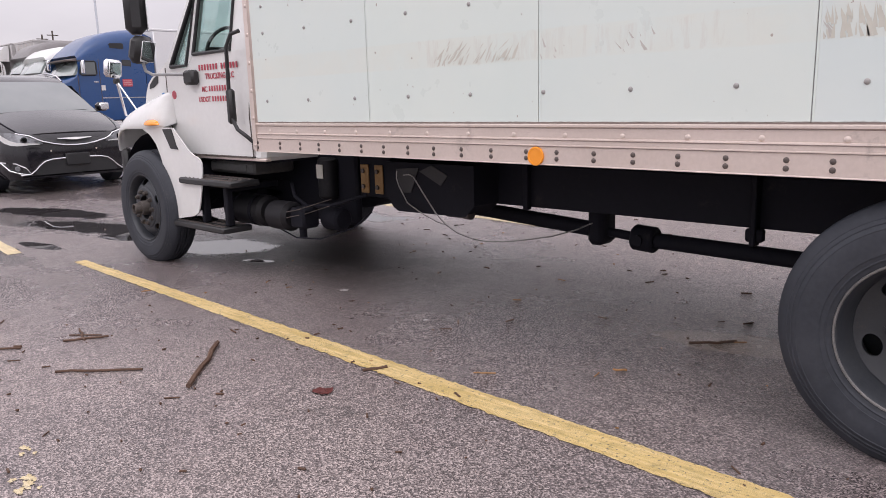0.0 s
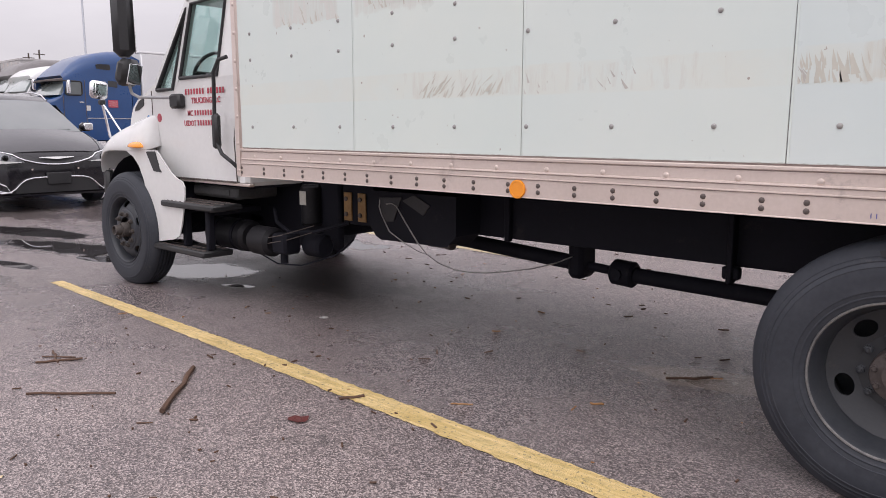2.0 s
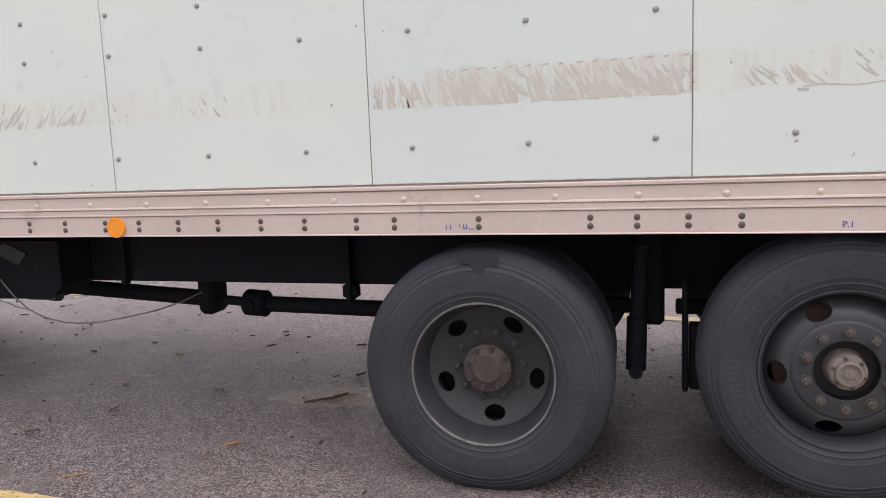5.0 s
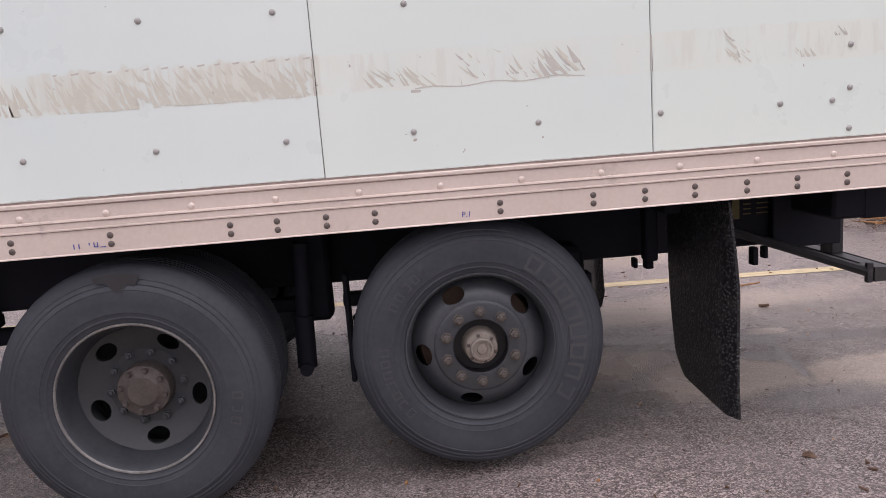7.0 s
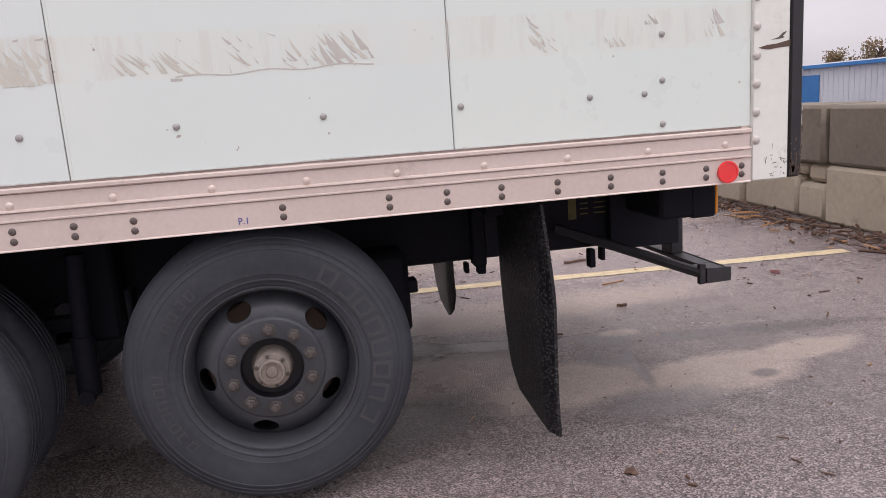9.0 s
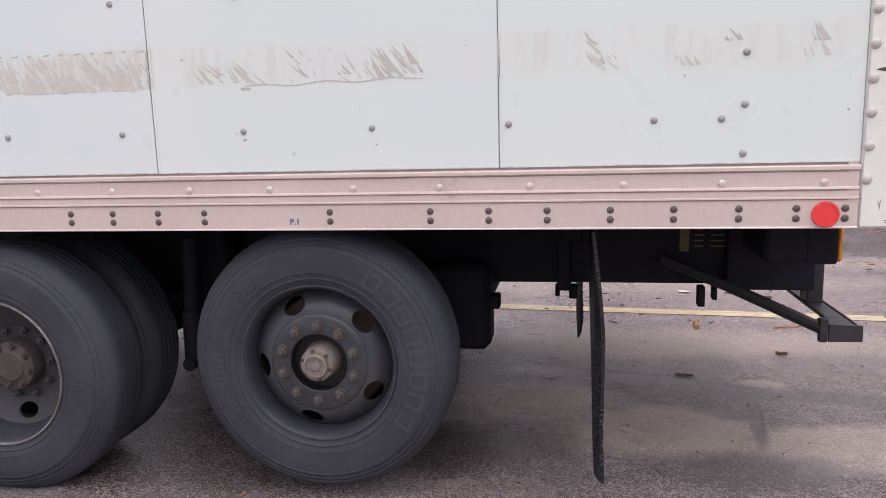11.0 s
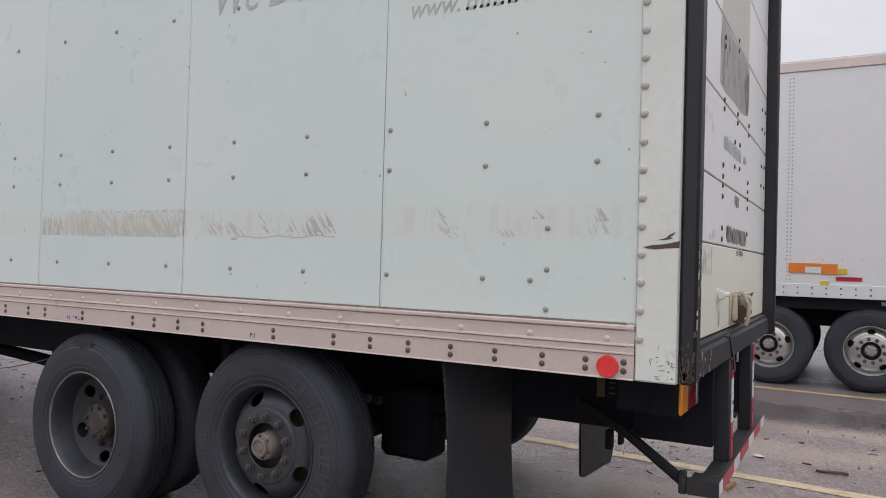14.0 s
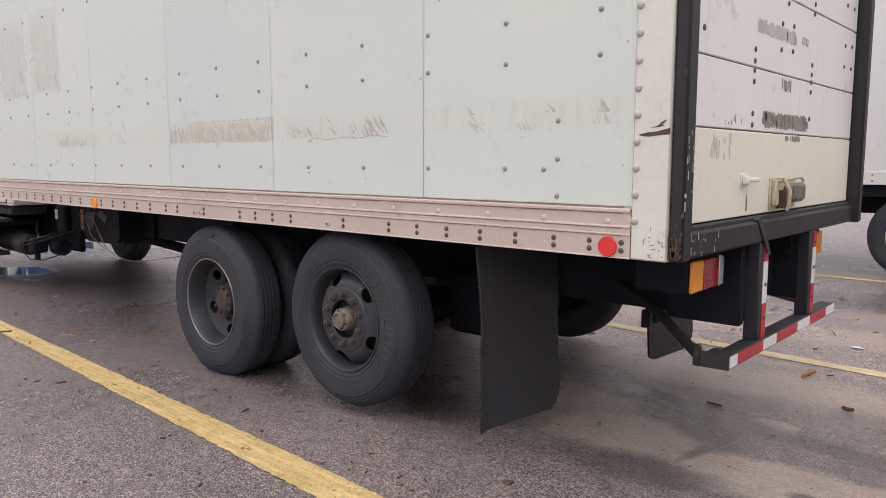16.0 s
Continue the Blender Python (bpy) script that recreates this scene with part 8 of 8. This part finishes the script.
def build_tree(x, y, h, seed, leafy=1.0):
    """Tapered trunk, forking limbs and a loose crown of small leaf clumps."""
    rnd = random.Random(seed)
    t = thing("tree", (x, y, 0), "autumn tree with thinning brown-green leaves behind the building", "tree", "trees behind the building")
    trunk = Shape().tube([(x, y, 0), (x + 0.1, y, h * 0.25), (x - 0.1, y + 0.1, h * 0.5), (x, y, h * 0.8)], 0.16, 8)
    tips = []
    for _ in range(16):
        a, z = rnd.uniform(0, 6.28), h * rnd.uniform(0.3, 0.75)
        r = h * rnd.uniform(0.15, 0.32)
        tip = (x + r * math.cos(a), y + r * math.sin(a), z + h * rnd.uniform(0.08, 0.25))
        trunk.tube([(x, y, z), ((x + tip[0]) / 2, (y + tip[1]) / 2, (z + tip[2]) / 2 + 0.1), tip], 0.045, 5)
        tips.append(tip)
    part("trunk", trunk, M_TRUNK, t)
    vs, fs = [], []
    for _ in range(int(900 * leafy)):
        c = rnd.choice(tips)
        p = Vector((c[0] + rnd.gauss(0, 0.075 * h), c[1] + rnd.gauss(0, 0.075 * h), c[2] + rnd.gauss(0, 0.06 * h)))
        e = Euler((rnd.uniform(0, 6), rnd.uniform(0, 6), rnd.uniform(0, 6))).to_matrix()
        w = rnd.uniform(0.06, 0.15)
        k = len(vs)
        vs += [p + e @ Vector(q) for q in ((-w, 0, 0), (0, -w * 0.6, 0.02), (w, 0, 0), (0, w * 0.6, -0.02))]
        fs.append((k, k + 1, k + 2, k + 3))
    part("crown", Shape().add(vs, fs), M_FOLIAGE if seed % 3 else M_FOLIAGE_RED, t, angle=20, fix=False)


for k in range(14):
    build_tree(50 + 7 * random.Random(k).random(), 20 + 3.4 * k, 3.7 + 1.3 * random.Random(k + 50).random(), k + 1, 1.5)


def build_poles():
    for x, y, h in ((-120, 42.4, 12.4), (-120, 43.9, 13.0), (-150, 52, 13)):
        p = thing("utility_pole", (x, y, 0), "distant wooden utility pole with a crossarm", "utility pole", "utility poles")
        part("pole", Shape().cyl((x, y, 0), (x, y, h), 0.16, 0.11, n=10), M_TRUNK, p)
        part("crossarm", Shape().box(x - 0.08, x + 0.08, y - 0.8, y + 0.8, h - 0.7, h - 0.58, 0.01), M_TRUNK, p)
    p = thing("lamp_post", (-45, 19.0, 0), "tall thin lighting mast of the lot", "lamp post")
    part("mast", Shape().cyl((-45, 19.0, 0), (-45, 19.0, 14), 0.07, 0.05, n=10), M_BLDG, p)
    part("lamp_head", Shape().box(-45.2, -44.8, 18.6, 19.4, 13.9, 14.1, 0.03), M_POLE, p)
    b = thing("bollard", (-6.62, 1.44, 0), "scuffed pale steel bollard with a dark cap and foot", "bollard")
    part("post", Shape().cyl((-6.62, 1.44, 0.05), (-6.62, 1.44, 0.72), 0.16, n=24), M_POLE, b)
    part("cap", Shape().lathe([(0.165, 0), (0.165, 0.05), (0.10, 0.09), (0, 0.10)], (-6.62, 1.44, 0.72), (0, 0, 1), 24), M_TANK, b)
    part("foot", Shape().cyl((-6.62, 1.44, 0.0), (-6.62, 1.44, 0.055), 0.175, n=24), M_TANK, b)


build_poles()


# ---- litter on the ground ----
def stick(x0, y0, x1, y1, r, mat, label, name="stick", seed=0, category="stick"):
    rnd = random.Random(seed)
    z = rise(x0, y0) + r
    pts = []
    for k in range(6):
        f = k / 5
        pts.append((x0 + (x1 - x0) * f + rnd.uniform(-r, r), y0 + (y1 - y0) * f + rnd.uniform(-r, r), z + rnd.uniform(0, r * 0.4)))
    return solo(name, Shape().tube(pts, r, 6), mat, (x0, y0, 0), label, category, "fallen sticks")


stick(-3.86, 2.09, -3.37, 1.65, 0.014, M_WOOD, "straight brown stick lying on the asphalt", seed=1)
stick(-4.16, 1.29, -3.82, 1.61, 0.007, M_WOOD, "thin dark twig lying on the asphalt", seed=2)
stick(-4.68, 1.53, -4.55, 1.75, 0.007, M_WOOD, "thin dark twig lying on the asphalt", seed=3)
stick(-4.86, 1.70, -4.60, 1.62, 0.006, M_WOOD, "thin forked twig on the asphalt", seed=4)
stick(-4.78, 1.60, -4.62, 1.74, 0.005, M_WOOD, "thin forked twig on the asphalt", seed=5)
stick(-4.90, 1.15, -4.75, 1.32, 0.007, M_WOOD, "thin dark twig lying on the asphalt", seed=6)
stick(-2.86, 2.36, -2.80, 2.47, 0.008, M_WOOD, "short twig across the yellow line", seed=7)
stick(-1.88, 3.20, -1.82, 3.24, 0.006, M_PALEWOOD, "pale splinter of wood under the truck", seed=8)
stick(-3.09, 3.93, -3.04, 3.96, 0.005, M_PALEWOOD, "pale splinter of wood under the truck", seed=9)
stick(-2.40, 2.70, -2.31, 2.77, 0.004, M_PALEWOOD, "pale splinter of wood under the truck", seed=10)
stick(-1.75, 3.80, -1.55, 3.98, 0.008, M_WOOD, "dark twig under the truck", seed=11)
stick(2.61, 5.50, 2.625, 5.68, 0.013, M_PALEWOOD, "orange splinter of wood behind the truck", seed=12)
stick(3.10, 6.36, 3.30, 6.40, 0.012, M_WOOD, "piece of dark bark behind the truck", seed=13)
stick(2.34, 4.57, 2.43, 4.56, 0.007, M_WOOD, "short dark twig behind the truck", seed=14)
stick(2.97, 4.985, 3.02, 4.975, 0.011, M_WOOD, "lump of dark bark behind the truck", seed=16)
stick(3.1, 5.56, 3.3, 5.61, 0.006, M_PALEWOOD, "pale strip of wood behind the truck", seed=15)


def crumple(name, x, y, r, mat, label, category, seed):
    rnd = random.Random(seed)
    vs, fs = [], []
    n = 9
    for j in range(3):
        for k in range(n):
            a = 2 * math.pi * k / n
            rr = r * (0.2 + 0.4 * j) * rnd.uniform(0.6, 1.2)
            vs.append((x + rr * math.cos(a), y + rr * math.sin(a), rise(x, y) + 0.004 + r * 0.35 * rnd.random() * (1 - 0.3 * j)))
    for j in range(2):
        for k in range(n):
            fs.append((j * n + k, j * n + (k + 1) % n, (j + 1) * n + (k + 1) % n, (j + 1) * n + k))
    fs.append(tuple(range(n)))
    return solo(name, Shape().add(vs, fs), mat, (x, y, 0), label, category, angle=15)


crumple("dead_leaf", -2.81, 2.05, 0.048, M_LEAF, "dark red fallen leaf on the asphalt", "leaf", 1)
crumple("paper_scrap", -4.25, 3.37, 0.036, M_PAPER, "scrap of white paper under the truck", "paper", 2)
crumple("paper_scrap", 2.68, 6.60, 0.05, M_PAPER, "scrap of white paper behind the truck", "paper", 3)
crumple("dead_leaf", 3.55, 3.0, 0.05, M_WOOD, "brown leaf on the asphalt", "leaf", 4)
crumple("dead_leaf", 2.10, 2.9, 0.032, M_WOOD, "brown leaf on the asphalt", "leaf", 5)
crumple("dead_leaf", 4.4, 5.35, 0.05, M_LEAF, "reddish leaf by the puddle", "leaf", 6)
for fx, fy, rx, ry, seed in ((-3.30, 0.87, 0.030, 0.014, 31), (-3.25, 0.84, 0.018, 0.010, 33), (-3.22, 0.88, 0.012, 0.008, 34), (-3.01, 0.79, 0.030, 0.022, 32), (-2.96, 0.77, 0.035, 0.018, 35), (-2.93, 0.73, 0.020, 0.020, 36), (-3.04, 0.74, 0.016, 0.012, 37), (-2.90, 0.79, 0.012, 0.008, 38)):
    blot("yellow_fleck", fx, fy, rx, ry, M_PALELINE, "fleck of worn yellow paint on the asphalt", "paint", 0.004, seed, ragged=0.6)


def build_litter():
    """Crumbs of bark, grit and leaf scattered about."""
    rnd = random.Random(77)
    for name, mat, count, areas, label in (
            ("bark_litter", M_WOOD, 620, ((-6.5, 2.2, 3.0, 8.5), (-5.5, 3.0, 0.5, 3.0), (1.5, 5.8, 2.5, 8.8)), "scattered crumbs of dark bark and twig"),
            ("splinter_litter", M_PALEWOOD, 90, ((-5.5, 2.5, 2.2, 6.5), (2.0, 5.8, 3.0, 8.0)), "scattered pale splinters of wood")):
        s = Shape()
        for _ in range(count):
            x0, x1, y0, y1 = rnd.choice(areas)
            x, y = rnd.uniform(x0, x1), rnd.uniform(y0, y1)
            a, ln, r = rnd.uniform(0, 6.28), rnd.choice((0.008, 0.012, 0.016, 0.022, 0.035, 0.06)) * rnd.uniform(0.6, 1.3), rnd.uniform(0.003, 0.006)
            if 1.6 < x < 3.6 and 3.0 < y < 5.6:
                ln, r = min(ln, 0.018), 0.0028
            z = rise(x, y) + r
            s.tube([(x, y, z), (x + ln * math.cos(a), y + ln * math.sin(a), z + rnd.uniform(0, 0.004))], r, 5)
        solo(name, s, mat, (0, 0, 0), label, "litter", kind="stuff", fix=False)
    s = Shape()
    for _ in range(380):
        y = rnd.uniform(4.6, 9.5)
        d = abs(rnd.gauss(0, 0.22))
        x = 5.85 + 0.05 * (y - 6) - d
        a, ln, r = rnd.uniform(0, 6.28), rnd.choice((0.03, 0.05, 0.08, 0.12, 0.3)) * rnd.uniform(0.6, 1.2), rnd.uniform(0.004, 0.013)
        z = rise(x, y) + r + max(0, 0.06 - d * 0.25) * rnd.random()
        s.tube([(x, y, z), (x - abs(ln * math.cos(a)) * 0.6, y + ln * math.sin(a), z + rnd.uniform(-0.01, 0.03))], r, 5)
    solo("wood_debris", s, M_WOOD, (5.8, 7, 0), "heap of broken bark and branches along the wall", "debris", kind="stuff", fix=False)
    s = Shape()
    for _ in range(34):
        y = rnd.uniform(4.8, 8.5)
        x = 5.8 - abs(rnd.gauss(0, 0.3))
        a, ln = rnd.uniform(0, 6.28), rnd.uniform(0.05, 0.3)
        z = rise(x, y) + 0.015 + 0.03 * rnd.random()
        s.tube([(x, y, z), (x - abs(ln * math.cos(a)) * 0.6, y + ln * math.sin(a), z)], rnd.uniform(0.005, 0.011), 5)
    solo("split_wood_debris", s, M_PALEWOOD, (5.8, 7, 0), "pale broken laths among the debris", "debris", kind="stuff", fix=False)


build_litter()
